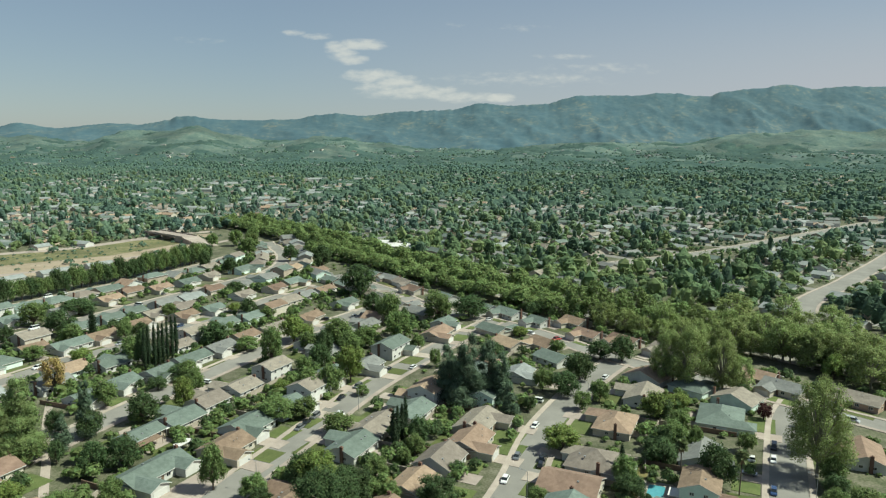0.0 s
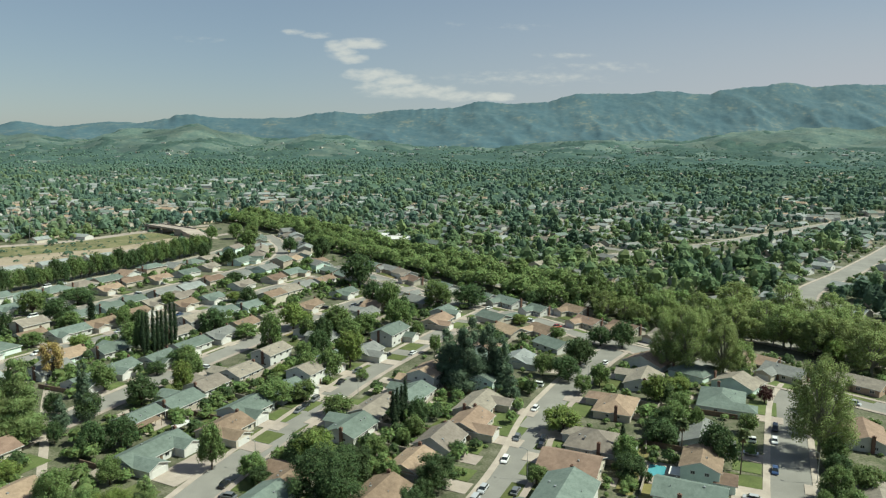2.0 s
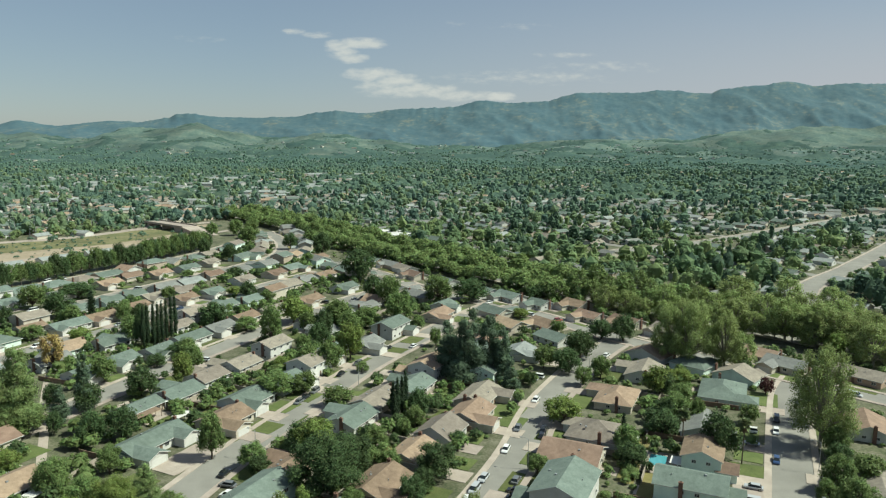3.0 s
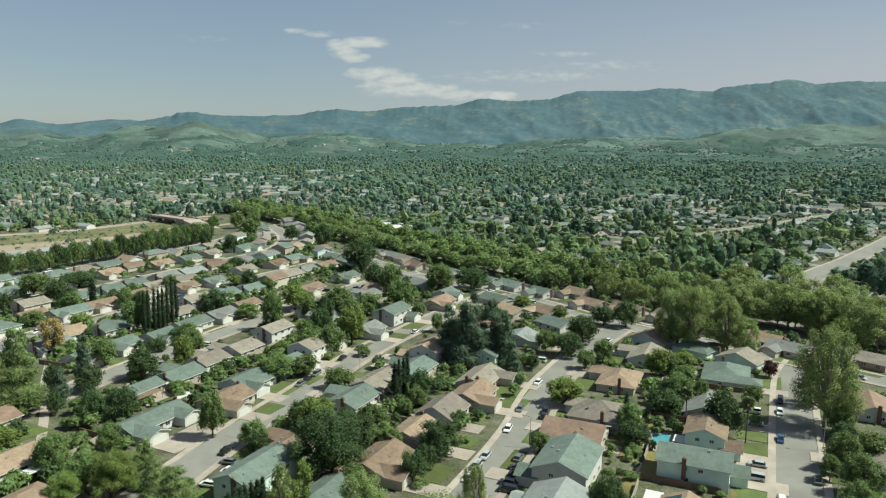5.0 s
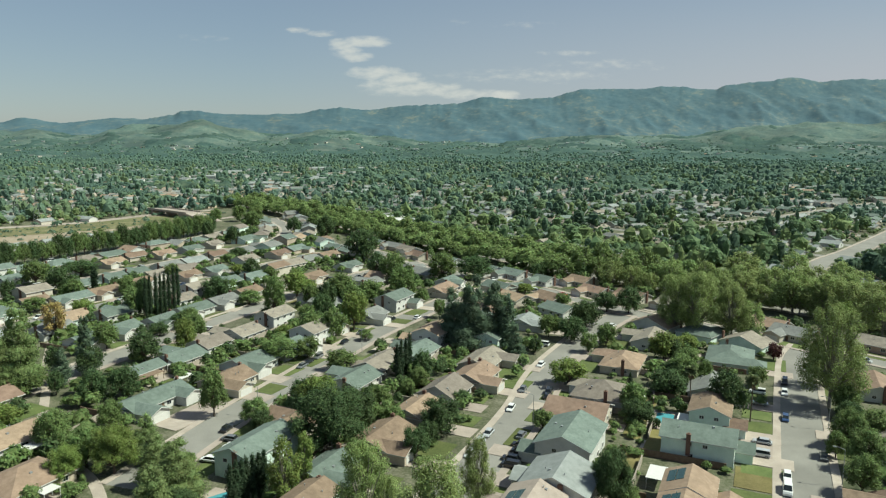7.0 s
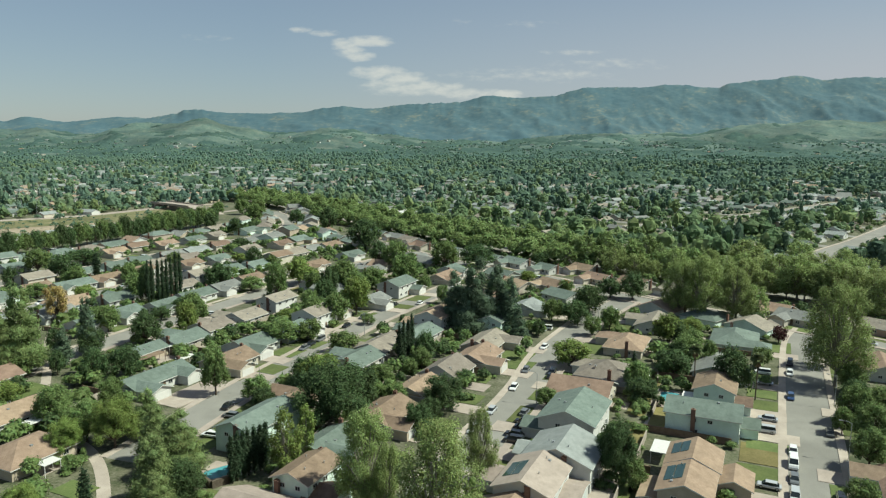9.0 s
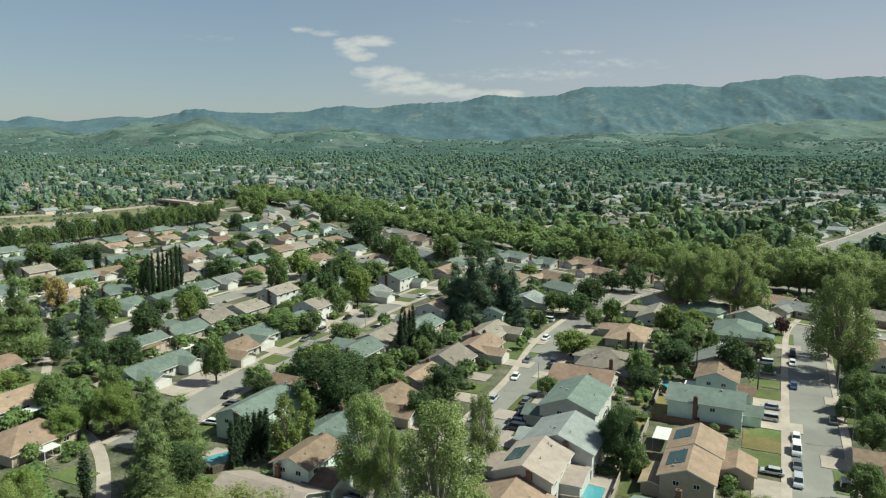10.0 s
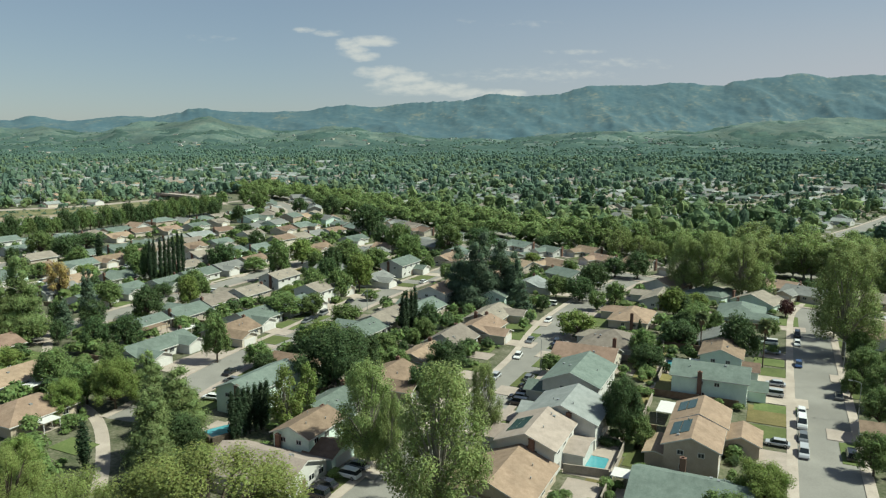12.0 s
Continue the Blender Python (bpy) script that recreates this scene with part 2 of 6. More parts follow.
# Far leaves are blued and low in contrast: distance haze put into their colour.
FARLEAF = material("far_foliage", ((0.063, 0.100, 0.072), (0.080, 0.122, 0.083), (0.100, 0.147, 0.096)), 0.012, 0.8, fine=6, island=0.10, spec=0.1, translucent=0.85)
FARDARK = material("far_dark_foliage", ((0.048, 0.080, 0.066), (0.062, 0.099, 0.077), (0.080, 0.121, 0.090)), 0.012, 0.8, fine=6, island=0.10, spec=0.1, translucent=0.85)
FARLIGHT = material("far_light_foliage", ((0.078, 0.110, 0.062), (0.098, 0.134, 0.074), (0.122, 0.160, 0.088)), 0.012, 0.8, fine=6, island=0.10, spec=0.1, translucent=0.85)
# Hillside leaves are bluer still, with distance haze mixed into their colour.
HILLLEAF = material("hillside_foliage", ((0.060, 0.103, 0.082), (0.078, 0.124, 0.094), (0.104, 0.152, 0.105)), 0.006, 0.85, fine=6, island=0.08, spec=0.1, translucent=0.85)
# Both canopy sheets carry the same painted haze tint as the far leaves.
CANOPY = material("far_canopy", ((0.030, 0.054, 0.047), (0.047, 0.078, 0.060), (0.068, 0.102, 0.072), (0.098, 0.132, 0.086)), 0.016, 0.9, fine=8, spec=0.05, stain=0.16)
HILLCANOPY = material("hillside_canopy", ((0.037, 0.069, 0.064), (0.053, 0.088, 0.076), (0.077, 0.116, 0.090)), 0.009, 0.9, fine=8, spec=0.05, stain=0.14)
TYRE = material("tyre_rubber", ((0.012, 0.012, 0.012), (0.025, 0.025, 0.025)), 4, 0.8)
SOLAR = material("solar_panel", ((0.014, 0.040, 0.038), (0.028, 0.066, 0.060)), 1.0, 0.15, spec=0.6)
METAL = material("galvanised_steel", ((0.30, 0.31, 0.31), (0.42, 0.43, 0.43)), 1.5, 0.45, metal=0.6)
LAMPGLASS = material("lamp_lens", ((0.5, 0.5, 0.48), (0.6, 0.6, 0.57)), 2.0, 0.2)


def paint(name, c):
    m = material(name, (tuple(v * 0.9 for v in c), c), 0.8, 0.25, spec=0.5)
    m.node_tree.nodes["Principled BSDF"].inputs["Coat Weight"].default_value = 0.6
    return m


CARPAINT = {
    "white": paint("white_car_paint", (0.72, 0.72, 0.70)), "silver": paint("silver_car_paint", (0.42, 0.43, 0.44)),
    "grey": paint("grey_car_paint", (0.14, 0.145, 0.15)), "black": paint("black_car_paint", (0.015, 0.015, 0.018)),
    "blue": paint("blue_car_paint", (0.03, 0.06, 0.14)), "red": paint("red_car_paint", (0.36, 0.035, 0.03)),
    "beige": paint("beige_car_paint", (0.42, 0.37, 0.28)),
}

# ---- mesh helpers ----
def mesh_of(name, verts, faces, mats, index=None, smooth=False):
    me = bpy.data.meshes.new(name)
    me.from_pydata([tuple(v) for v in verts], [], faces)
    for m in mats:
        me.materials.append(m)
    if index is not None:
        me.polygons.foreach_set("material_index", index)
    if smooth:
        me.polygons.foreach_set("use_smooth", [True] * len(me.polygons))
    me.update()
    return me


class Shape:
    """Gathers boxes and sheets into one mesh."""

    def __init__(self):
        self.v, self.f, self.m = [], [], []

    def add(self, verts, faces, mat=0):
        o = len(self.v)
        self.v += [tuple(v) for v in verts]
        self.f += [tuple(o + i for i in f) for f in faces]
        self.m += [mat] * len(faces) if isinstance(mat, int) else list(mat)
        return self

    def box(self, x0, x1, y0, y1, z0, z1, mat=0):
        c = [(x, y, z) for z in (z0, z1) for y in (y0, y1) for x in (x0, x1)]
        return self.add(c, [(0, 2, 3, 1), (4, 5, 7, 6), (0, 1, 5, 4), (2, 6, 7, 3), (0, 4, 6, 2), (1, 3, 7, 5)], mat)

    def tube(self, a, b, ra, rb, sides=7, mat=0, cap=True):
        a, b = Vector(a), Vector(b)
        q = (b - a).to_track_quat("Z", "Y")
        ring = [Vector((math.cos(i * math.tau / sides), math.sin(i * math.tau / sides), 0)) for i in range(sides)]
        v = [a + q @ (p * ra) for p in ring] + [b + q @ (p * rb) for p in ring]
        f = [(i, (i + 1) % sides, sides + (i + 1) % sides, sides + i) for i in range(sides)]
        if cap:
            f += [tuple(range(sides - 1, -1, -1)), tuple(range(sides, 2 * sides))]
        return self.add(v, f, mat)

    def mesh(self, name, *mats, smooth=False):
        return mesh_of(name, self.v, self.f, mats, self.m, smooth)


def empty(name, m):
    ob = new(name)
    ob.empty_display_size = 0.5
    ob.matrix_world = m
    return ob


def part(name, data, parent, label="", m=None):
    ob = new(name, data)
    ob.parent = parent
    if m is not None:
        ob.matrix_basis = m
    if label:
        ob["label"] = label
    return ob


def place(x, y, turn=0.0, size=1.0, z=0.0):
    return pose(x, y, z, 0, 0, turn) @ Matrix.Scale(size, 4)


# ---- the ground, the streets ----
HEADING = 24.5                                   # the streets' way, degrees clockwise from +y
U = Vector((math.sin(radians(HEADING)), math.cos(radians(HEADING))))
V = Vector((U.y, -U.x))


SHEETS = [0]


def sheet(name, label, category, pts, z, mat, thick=0.0):
    """A level sheet over a polygon, each a few millimetres from the next."""
    SHEETS[0] += 1
    z += SHEETS[0] % 11 * 0.004
    s = Shape()
    n = len(pts)
    if thick:
        s.add([(x, y, z) for x, y in pts] + [(x, y, z - thick) for x, y in pts],
              [tuple(range(n))] + [(i, n + i, n + (i + 1) % n, (i + 1) % n) for i in range(n)])
    else:
        s.add([(x, y, z) for x, y in pts], [tuple(range(n))])
    me = s.mesh(name, mat)
    bm = bmesh.new()
    bm.from_mesh(me)
    bmesh.ops.recalc_face_normals(bm, faces=bm.faces)
    if not thick:
        for f in bm.faces:
            if f.normal.z < 0:
                f.normal_flip()
    bm.to_mesh(me)
    bm.free()
    return tagged(new(name, me), label, category, kind="structure")


def offset(line, d):
    """The line shifted d metres to its right."""
    out = []
    for i, p in enumerate(line):
        a, b = line[max(0, i - 1)], line[min(len(line) - 1, i + 1)]
        t = (Vector(b) - Vector(a)).normalized()
        out.append((p[0] + t.y * d, p[1] - t.x * d))
    return out


def rounded(line, n=6):
    """A smooth line through the given corners."""
    pts = [Vector(p) for p in line]
    pts = [pts[0] * 2 - pts[1]] + pts + [pts[-1] * 2 - pts[-2]]
    out = []
    for i in range(1, len(pts) - 2):
        p0, p1, p2, p3 = pts[i - 1:i + 3]
        for k in range(n):
            t = k / n
            out.append(tuple(0.5 * (2 * p1 + (p2 - p0) * t + (2 * p0 - 5 * p1 + 4 * p2 - p3) * t * t + (3 * p1 - p0 - 3 * p2 + p3) * t ** 3)))
    return out + [tuple(pts[-2])]


def near_line(x, y, lines, d):
    p = Vector((x, y))
    for line in lines:
        for a, b in zip(line, line[1:]):
            a, b = Vector(a), Vector(b)
            t = max(0, min(1, (p - a).dot(b - a) / (b - a).length_squared))
            if (a.lerp(b, t) - p).length < d:
                return True
    return False


def ribbon(name, label, category, line, d0, d1, z, mat, thick=0.0):
    """A strip along a line, between two distances to its right."""
    a, b = offset(line, d0), offset(line, d1)
    s = Shape()
    n = len(line)
    v = [(x, y, z) for x, y in a] + [(x, y, z) for x, y in b]
    f = [(i, n + i, n + i + 1, i + 1) for i in range(n - 1)]
    if thick:
        v += [(x, y, z - thick) for x, y, _ in v]
        f += [(2 * n + i, i, i + 1, 2 * n + i + 1) for i in range(n - 1)] + [(n + i, 3 * n + i, 3 * n + i + 1, n + i + 1) for i in range(n - 1)]
    s.add(v, f)
    return tagged(new(name, s.mesh(name, mat)), label, category, kind="structure")


LAYERS = [0.016]


def street(line, half=5.2, walks=True, name="road"):
    """A road of its own thin layer, with raised pavements."""
    line = rounded(line)
    LAYERS[0] += 0.005
    z = LAYERS[0]
    ribbon(name, "sun-bleached grey asphalt residential street", "road", line, half, -half, z, ASPHALT)
    if walks:
        for s in (-1, 1):
            a, b = (half, half + 1.9) if s > 0 else (-half - 1.9, -half)
            ribbon("pavement", "pale concrete pavement with a raised kerb", "pavement", line, b, a, z + 0.15 + s * 0.002, CONCRETE, 0.2)
    return line


ST_R = street([(41, 62), (65.5, 115), (93, 175), (109.7, 211), (124, 240), (136, 257)])
ST_M = street([(-23.5, 90), (-8, 124), (8, 157), (22, 190), (33, 224), (47, 254), (64, 285), (78, 306)])
ST_L = street([(-70.5, 145), (-68.5, 152), (-59.5, 186), (-48, 219), (-31.5, 266), (-14, 303), (3, 336), (28, 380)])
ST_L2 = street([(-140, 175), (-119, 235), (-98, 290), (-75, 342), (-52, 390), (-20, 440)])
ST_L3 = street([(-215, 195), (-191, 250), (-166, 306), (-140, 362), (-114, 417), (-86, 473)])
ST_L4 = street([(-262, 240), (-235, 300), (-203, 365), (-176, 425), (-150, 480), (-130, 540), (-140, 610), (-175, 690)])
ST_L5 = street([(-320, 266), (-293, 326), (-261, 391), (-234, 451), (-208, 506), (-190, 560), (-178, 620)])
ST_X = street([(-80, 515), (-35, 457), (-8, 412), (24, 383), (52, 352), (80, 312), (128, 264), (160, 230), (200, 190)])
# the broad avenue behind, between its two rows of trees
AVENUE = street([(-250, 842), (-150, 716), (-50, 568), (50, 440), (130, 350), (200, 275), (260, 205)], half=8.5)
ST_E1 = street([(196, 300), (215, 410), (292, 499), (360, 575), (460, 690)], half=6.5)
ST_E2 = street([(120, 560), (228, 628), (324, 706), (494, 853), (700, 1030)], half=7)
ST_E4 = street([(255, 380), (310, 350), (370, 300)], half=7)

ground = Shape()
ground.add([(-7000, -3000, 0), (7000, -3000, 0), (7000, 8000, 0), (-7000, 8000, 0)], [(0, 1, 2, 3)])
tagged(new("ground", ground.mesh("ground", GROUND)), "dry earth and weedy grass between the gardens", "ground", kind="structure")

# open land by the flood channel
sheet("dirt_field", "bare tan earth beside the flood channel", "field", [(-420, 440), (-300, 480), (-262, 540), (-222, 670), (-250, 752), (-300, 706), (-352, 626), (-480, 560)], 0.02, DIRT)
sheet("scrub_field", "weedy green scrub strip along the channel", "field", [(-420, 500), (-345, 545), (-285, 600), (-248, 690), (-262, 715), (-305, 690), (-350, 615), (-460, 560)], 0.04, SCRUB)
ribbon("channel_road", "pale concrete service road by the channel", "road", rounded([(-520, 520), (-384, 602), (-334, 648), (-300, 719), (-255, 770)]), 7, -7, 0.06, CONCRETE)
ribbon("channel_road", "pale concrete road along the channel bank", "road", rounded([(-470, 432), (-335, 497), (-285, 548), (-240, 640), (-205, 720)]), 4, -4, 0.06, CONCRETE)
bridge = empty("bridge", place(-266, 697, -40))
tagged(bridge, "low pale concrete road bridge over a dark underpass", "bridge")
part("deck", Shape().box(-50, 24, -8, 8, 4.6, 5.6).mesh("deck", CONCRETE), bridge)
part("abutment", Shape().box(-50, -42, -7, 7, 0, 4.6).mesh("abutment", CONCRETE), bridge)
part("abutment", Shape().box(8, 24, -7, 7, 0, 4.6).mesh("abutment", CONCRETE), bridge)
part("pier", Shape().box(-17.6, -16.4, -6, 6, 0, 4.6).mesh("pier", CONCRETE), bridge)
for side in (-8, 7.6):
    part("parapet", Shape().box(-50, 24, side, side + 0.4, 5.6, 6.6).mesh("parapet", CONCRETE), bridge)
part("embankment", Shape().add([(24, -8, 0), (24, 8, 0), (62, 8, 0), (62, -8, 0), (24, -8, 5.5), (24, 8, 5.5)], [(0, 1, 5, 4), (4, 5, 2, 3), (0, 4, 3), (1, 2, 5)]).mesh("embankment", CONCRETE), bridge)


# ---- the hills ----
def crest(points, a):
    for (a0, h0), (a1, h1) in zip(points, points[1:]):
        if a0 <= a <= a1:
            t = (a - a0) / (a1 - a0)
            t = t * t * (3 - 2 * t)
            return h0 + (h1 - h0) * t
    return points[0][1] if a < points[0][0] else points[-1][1]


RIDGE = [(-60, 180), (-32.1, 193), (-31.0, 224), (-28.5, 191), (-25.0, 224), (-23.1, 217), (-21.2, 245), (-20.4, 276), (-19.6, 276), (-17.5, 254), (-14.8, 252), (-11.9, 260), (-9.9, 292), (-8.5, 300),
         (-6.5, 286), (-3.2, 318), (0.5, 331), (3.1, 377), (5.4, 363), (7.6, 372), (10.9, 434), (14.9, 435), (17.0, 455), (20.2, 434), (21.2, 465), (23.5, 488), (25.5, 516), (27.3, 487), (28.9, 506), (60, 470)]
FOOT = [(-60, 120), (-32.1, 112), (-30.1, 118), (-28.4, 98), (-27.0, 105), (-25.1, 141), (-23.2, 161), (-19.3, 175), (-16.4, 123), (-14.3, 114), (-12.1, 126), (-10.1, 136), (-8.6, 128), (-6.4, 98),
        (-3.2, 90), (0.4, 80), (4.1, 60), (7.2, 90), (10.3, 120), (13.8, 104), (17.9, 122), (21.9, 148), (25.6, 176), (29.2, 190), (60, 180)]


def hills(name, label, a0, a1, na, r0, r1, nr, height, mat):
    """A hilly sheet between two distances ahead, over a fan of bearings."""
    v, f = [], []
    for j in range(nr + 1):
        y = r0 + (r1 - r0) * j / nr
        for i in range(na + 1):
            a = a0 + (a1 - a0) * i / na
            x = y * math.tan(radians(a))
            v.append((x, y, height(a, j / nr, x, y)))
    for j in range(nr):
        for i in range(na):
            k = j * (na + 1) + i
            f.append((k, k + 1, k + na + 2, k + na + 1))
    ob = new(name, mesh_of(name, v, f, [mat], smooth=True))
    return tagged(ob, label, "hills", kind="structure")


def ridge_height(a, s, x, y):
    """Spurs and gullies run down from the crest; the far side falls away."""
    bend = 160 * noise.noise(Vector((x / 600, y / 600, 5.5)))
    spur = noise.ridged_multi_fractal(Vector(((x + y * 0.5 + bend) / 560, (y - x * 0.25) / 700, 7.7)), 1.0, 2.0, 4, 1.0, 1.6) - 1.1
    n = noise.fractal(Vector((x / 170, y / 170, 3.1)), 0.9, 2.1, 4)
    fine = 5 * noise.fractal(Vector((a * 2.4, 0.5, 1.7)), 0.7, 2.0, 6)
    broad = sum(crest(RIDGE, a + d) for d in (-4, -2.5, -1, 1, 2.5, 4)) / 6
    up = min(1, s / 0.95)
    top = broad + (crest(RIDGE, a) - broad) * up ** 4
    bulge = up * (1 - up) * 4
    return top * (up ** 1.1 + bulge * (0.08 * spur + 0.035 * n)) + fine * up ** 6 if s <= 0.951 else top * (1 - (s - 0.95) * 1.6)


FOOT_NEAR, FOOT_FAR = 2350, 4450


def foot_height(a, s, x, y):
    """The valley floor climbs slowly, then folds into rounded spurs."""
    n = noise.fractal(Vector((x / 330, y / 420, 9.3)), 0.9, 2.1, 5)
    up = min(1, s / 0.78)
    body = up ** 1.5 if s < 0.78 else max(0.3, 1 - (s - 0.78) * 2.6)
    return crest(FOOT, a) * body * (1 + 0.30 * n * (1 - 0.55 * up)) + 16 * up * n - 3 * (1 - up)


def on_foothills(x, y):
    """The height of the ground at a far place."""
    if y <= FOOT_NEAR:
        return 0.0
    return max(0.0, foot_height(math.degrees(math.atan2(x, y)), (y - FOOT_NEAR) / (FOOT_FAR - FOOT_NEAR), x, y))


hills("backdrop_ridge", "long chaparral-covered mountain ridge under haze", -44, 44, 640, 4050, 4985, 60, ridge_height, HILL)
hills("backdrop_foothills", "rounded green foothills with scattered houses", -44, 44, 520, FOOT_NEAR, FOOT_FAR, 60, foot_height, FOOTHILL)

# ---- houses ----
def gable_wall(s, x0, x1, y0, y1, h, rise, along, mat=0):
    """Walls of a block with two gables; along: the axis of the ridge."""
    if along == "x":
        ym = (y0 + y1) / 2
        v = [(x0, y0, 0), (x0, y1, 0), (x1, y1, 0), (x1, y0, 0), (x0, y0, h), (x0, y1, h), (x1, y1, h), (x1, y0, h), (x0, ym, h + rise), (x1, ym, h + rise)]
        f = [(0, 3, 7, 4), (2, 1, 5, 6), (1, 0, 4, 8, 5), (3, 2, 6, 9, 7)]
    else:
        xm = (x0 + x1) / 2
        v = [(x0, y0, 0), (x0, y1, 0), (x1, y1, 0), (x1, y0, 0), (x0, y0, h), (x0, y1, h), (x1, y1, h), (x1, y0, h), (xm, y0, h + rise), (xm, y1, h + rise)]
        f = [(1, 0, 4, 5), (3, 2, 6, 7), (0, 3, 7, 8, 4), (2, 1, 5, 9, 6)]
    s.add(v, f, mat)


def roof_shape(x0, x1, y0, y1, h, rise, along, over=0.6, hip=False, thick=0.22, sag=0.03):
    """A gable or hip roof with eaves, thick at its edges; shingles are slot 0, the painted edge slot 1."""
    flip = along == "y"
    if flip:
        x0, x1, y0, y1 = y0, y1, x0, x1
    ym, half = (y0 + y1) / 2, (y1 - y0) / 2
    drop = rise * over / half
    a, b, c, d = x0 - over, x1 + over, y0 - over, y1 + over
    z0, zt = h - drop, h + rise
    i0, i1 = (x0 + half * 0.95, x1 - half * 0.95) if hip else (a, b)
    if i1 < i0 + 0.3:
        i0 = i1 = (x0 + x1) / 2
        i0, i1 = i0 - 0.15, i1 + 0.15
    top = [(a, c, z0), (b, c, z0), (b, d, z0), (a, d, z0), (i0, ym, zt - sag), (i1, ym, zt - sag)]
    v = [(x, y, z + thick) for x, y, z in top] + [(x, y, z) for x, y, z in top]
    f = [(0, 1, 5, 4), (2, 3, 4, 5)]
    m = [0, 0]
    if hip:
        f += [(1, 2, 5), (3, 0, 4)]
        m += [0, 0]
        f += [(0, 6, 7, 1), (1, 7, 8, 2), (2, 8, 9, 3), (3, 9, 6, 0), (9, 8, 7, 6)]
        m += [1] * 5
    else:
        f += [(0, 6, 7, 1), (2, 8, 9, 3), (1, 7, 11, 5), (5, 11, 8, 2), (3, 9, 10, 4), (4, 10, 6, 0), (6, 10, 11, 7), (8, 11, 10, 9)]
        m += [1] * 8
    if flip:
        v = [(y, x, z) for x, y, z in v]
        f = [tuple(reversed(q)) for q in f]
    s = Shape()
    s.add(v, f, m)
    return s


WINDOW_FRAME, WINDOW_PANE = {}, {}


def window(parent, x, y, z, side, w=1.6, h=1.2):
    """A window proud of the wall; side: the way it faces (n: +y, s: -y, e: +x, w: -x)."""
    key = (w, h)
    if key not in WINDOW_FRAME:
        s = Shape()
        t = 0.1
        s.box(-w / 2, w / 2, -0.06, 0.07, -h / 2, -h / 2 + t).box(-w / 2, w / 2, -0.06, 0.07, h / 2 - t, h / 2)
        s.box(-w / 2, -w / 2 + t, -0.06, 0.07, -h / 2 + t, h / 2 - t).box(w / 2 - t, w / 2, -0.06, 0.07, -h / 2 + t, h / 2 - t)
        s.box(-0.04, 0.04, -0.06, 0.06, -h / 2 + t, h / 2 - t)
        WINDOW_FRAME[key] = s.mesh("window", TRIM)
        WINDOW_PANE[key] = Shape().box(-w / 2 + t, w / 2 - t, -0.05, 0.03, -h / 2 + t, h / 2 - t).mesh("pane", GLASS)
    turn = {"n": 0, "s": 180, "e": -90, "w": 90}[side]
    ob = part("window", WINDOW_FRAME[key], parent, "", pose(x, y, z, 0, 0, turn))
    part("pane", WINDOW_PANE[key], ob)


def garage_door_mesh(w):
    xs = [-w / 2] + [v for c in range(4) for v in (-w / 2 + 0.1 + c * (w - 0.1) / 4, -w / 2 + c * (w - 0.1) / 4 + (w - 0.1) / 4)] + [w / 2]
    zs = [0.0] + [v for r in range(4) for v in (0.06 + r * 0.54, 0.50 + r * 0.54)] + [2.2]
    # one skin: sunk rails between proud panels, with sides
    v = [(x, 0.06 if 0 < i < 9 and 0 < j < 9 else 0.045, z) for j, z in enumerate(zs) for i, x in enumerate(xs)]
    f, n = [], len(xs)
    for j in range(9):
        for i in range(9):
            f.append((j * n + i, j * n + n + i, j * n + n + i + 1, j * n + i + 1))
    bm = bmesh.new()
    vs = [bm.verts.new(p) for p in v]
    fs = [bm.faces.new([vs[i] for i in q]) for q in f]
    proud = [fs[j * 9 + i] for j in (1, 3, 5, 7) for i in (1, 3, 5, 7)]
    bmesh.ops.inset_individual(bm, faces=proud, thickness=0.03, depth=0.03)
    rim = [e for e in bm.edges if e.is_boundary]
    out = bmesh.ops.extrude_edge_only(bm, edges=rim)
    for g in out["geom"]:
        if isinstance(g, bmesh.types.BMVert):
            g.co.y = -0.05
    bmesh.ops.recalc_face_normals(bm, faces=bm.faces)
    me = bpy.data.meshes.new("garage_door")
    bm.to_mesh(me)
    bm.free()
    me.materials.append(GARAGE)
    return me


GARAGE_MESH = garage_door_mesh(4.9)
DOOR_MESH = Shape().box(-0.5, 0.5, -0.04, 0.05, 0, 2.1).box(-0.35, 0.35, 0.05, 0.07, 0.2, 0.95).box(-0.35, 0.35, 0.05, 0.07, 1.1, 1.9).mesh("door", WOOD)
VENT_MESH = Shape().tube((0, 0, -0.2), (0, 0, 0.45), 0.09, 0.09, 6).tube((0, 0, 0.45), (0, 0, 0.55), 0.16, 0.1, 6).mesh("vent", METAL)
TURBINE_MESH = Shape().box(-0.3, 0.3, -0.25, 0.25, -0.15, 0.28).mesh("vent", METAL)
SOLAR_MESH = Shape().box(-0.5, 0.5, -0.85, 0.85, 0.08, 0.13).box(-0.52, 0.52, -0.87, 0.87, 0.06, 0.078).mesh("solar_panel", SOLAR)
CHIMNEY_MESH = Shape().box(-0.5, 0.5, -0.32, 0.32, 0, 5.3).box(-0.57, 0.57, -0.39, 0.39, 5.3, 5.45).box(-0.2, 0.2, -0.15, 0.15, 5.45, 5.7).mesh("chimney", BRICK)

ROOF_WORDS = {"green": "green-grey", "grey": "grey", "pale": "pale grey", "tan": "tan", "brown": "brown", "clay": "reddish clay", "sand": "pale sand-coloured", "taupe": "taupe"}
HOUSE_RNG = random.Random(11)
HOUSES = []


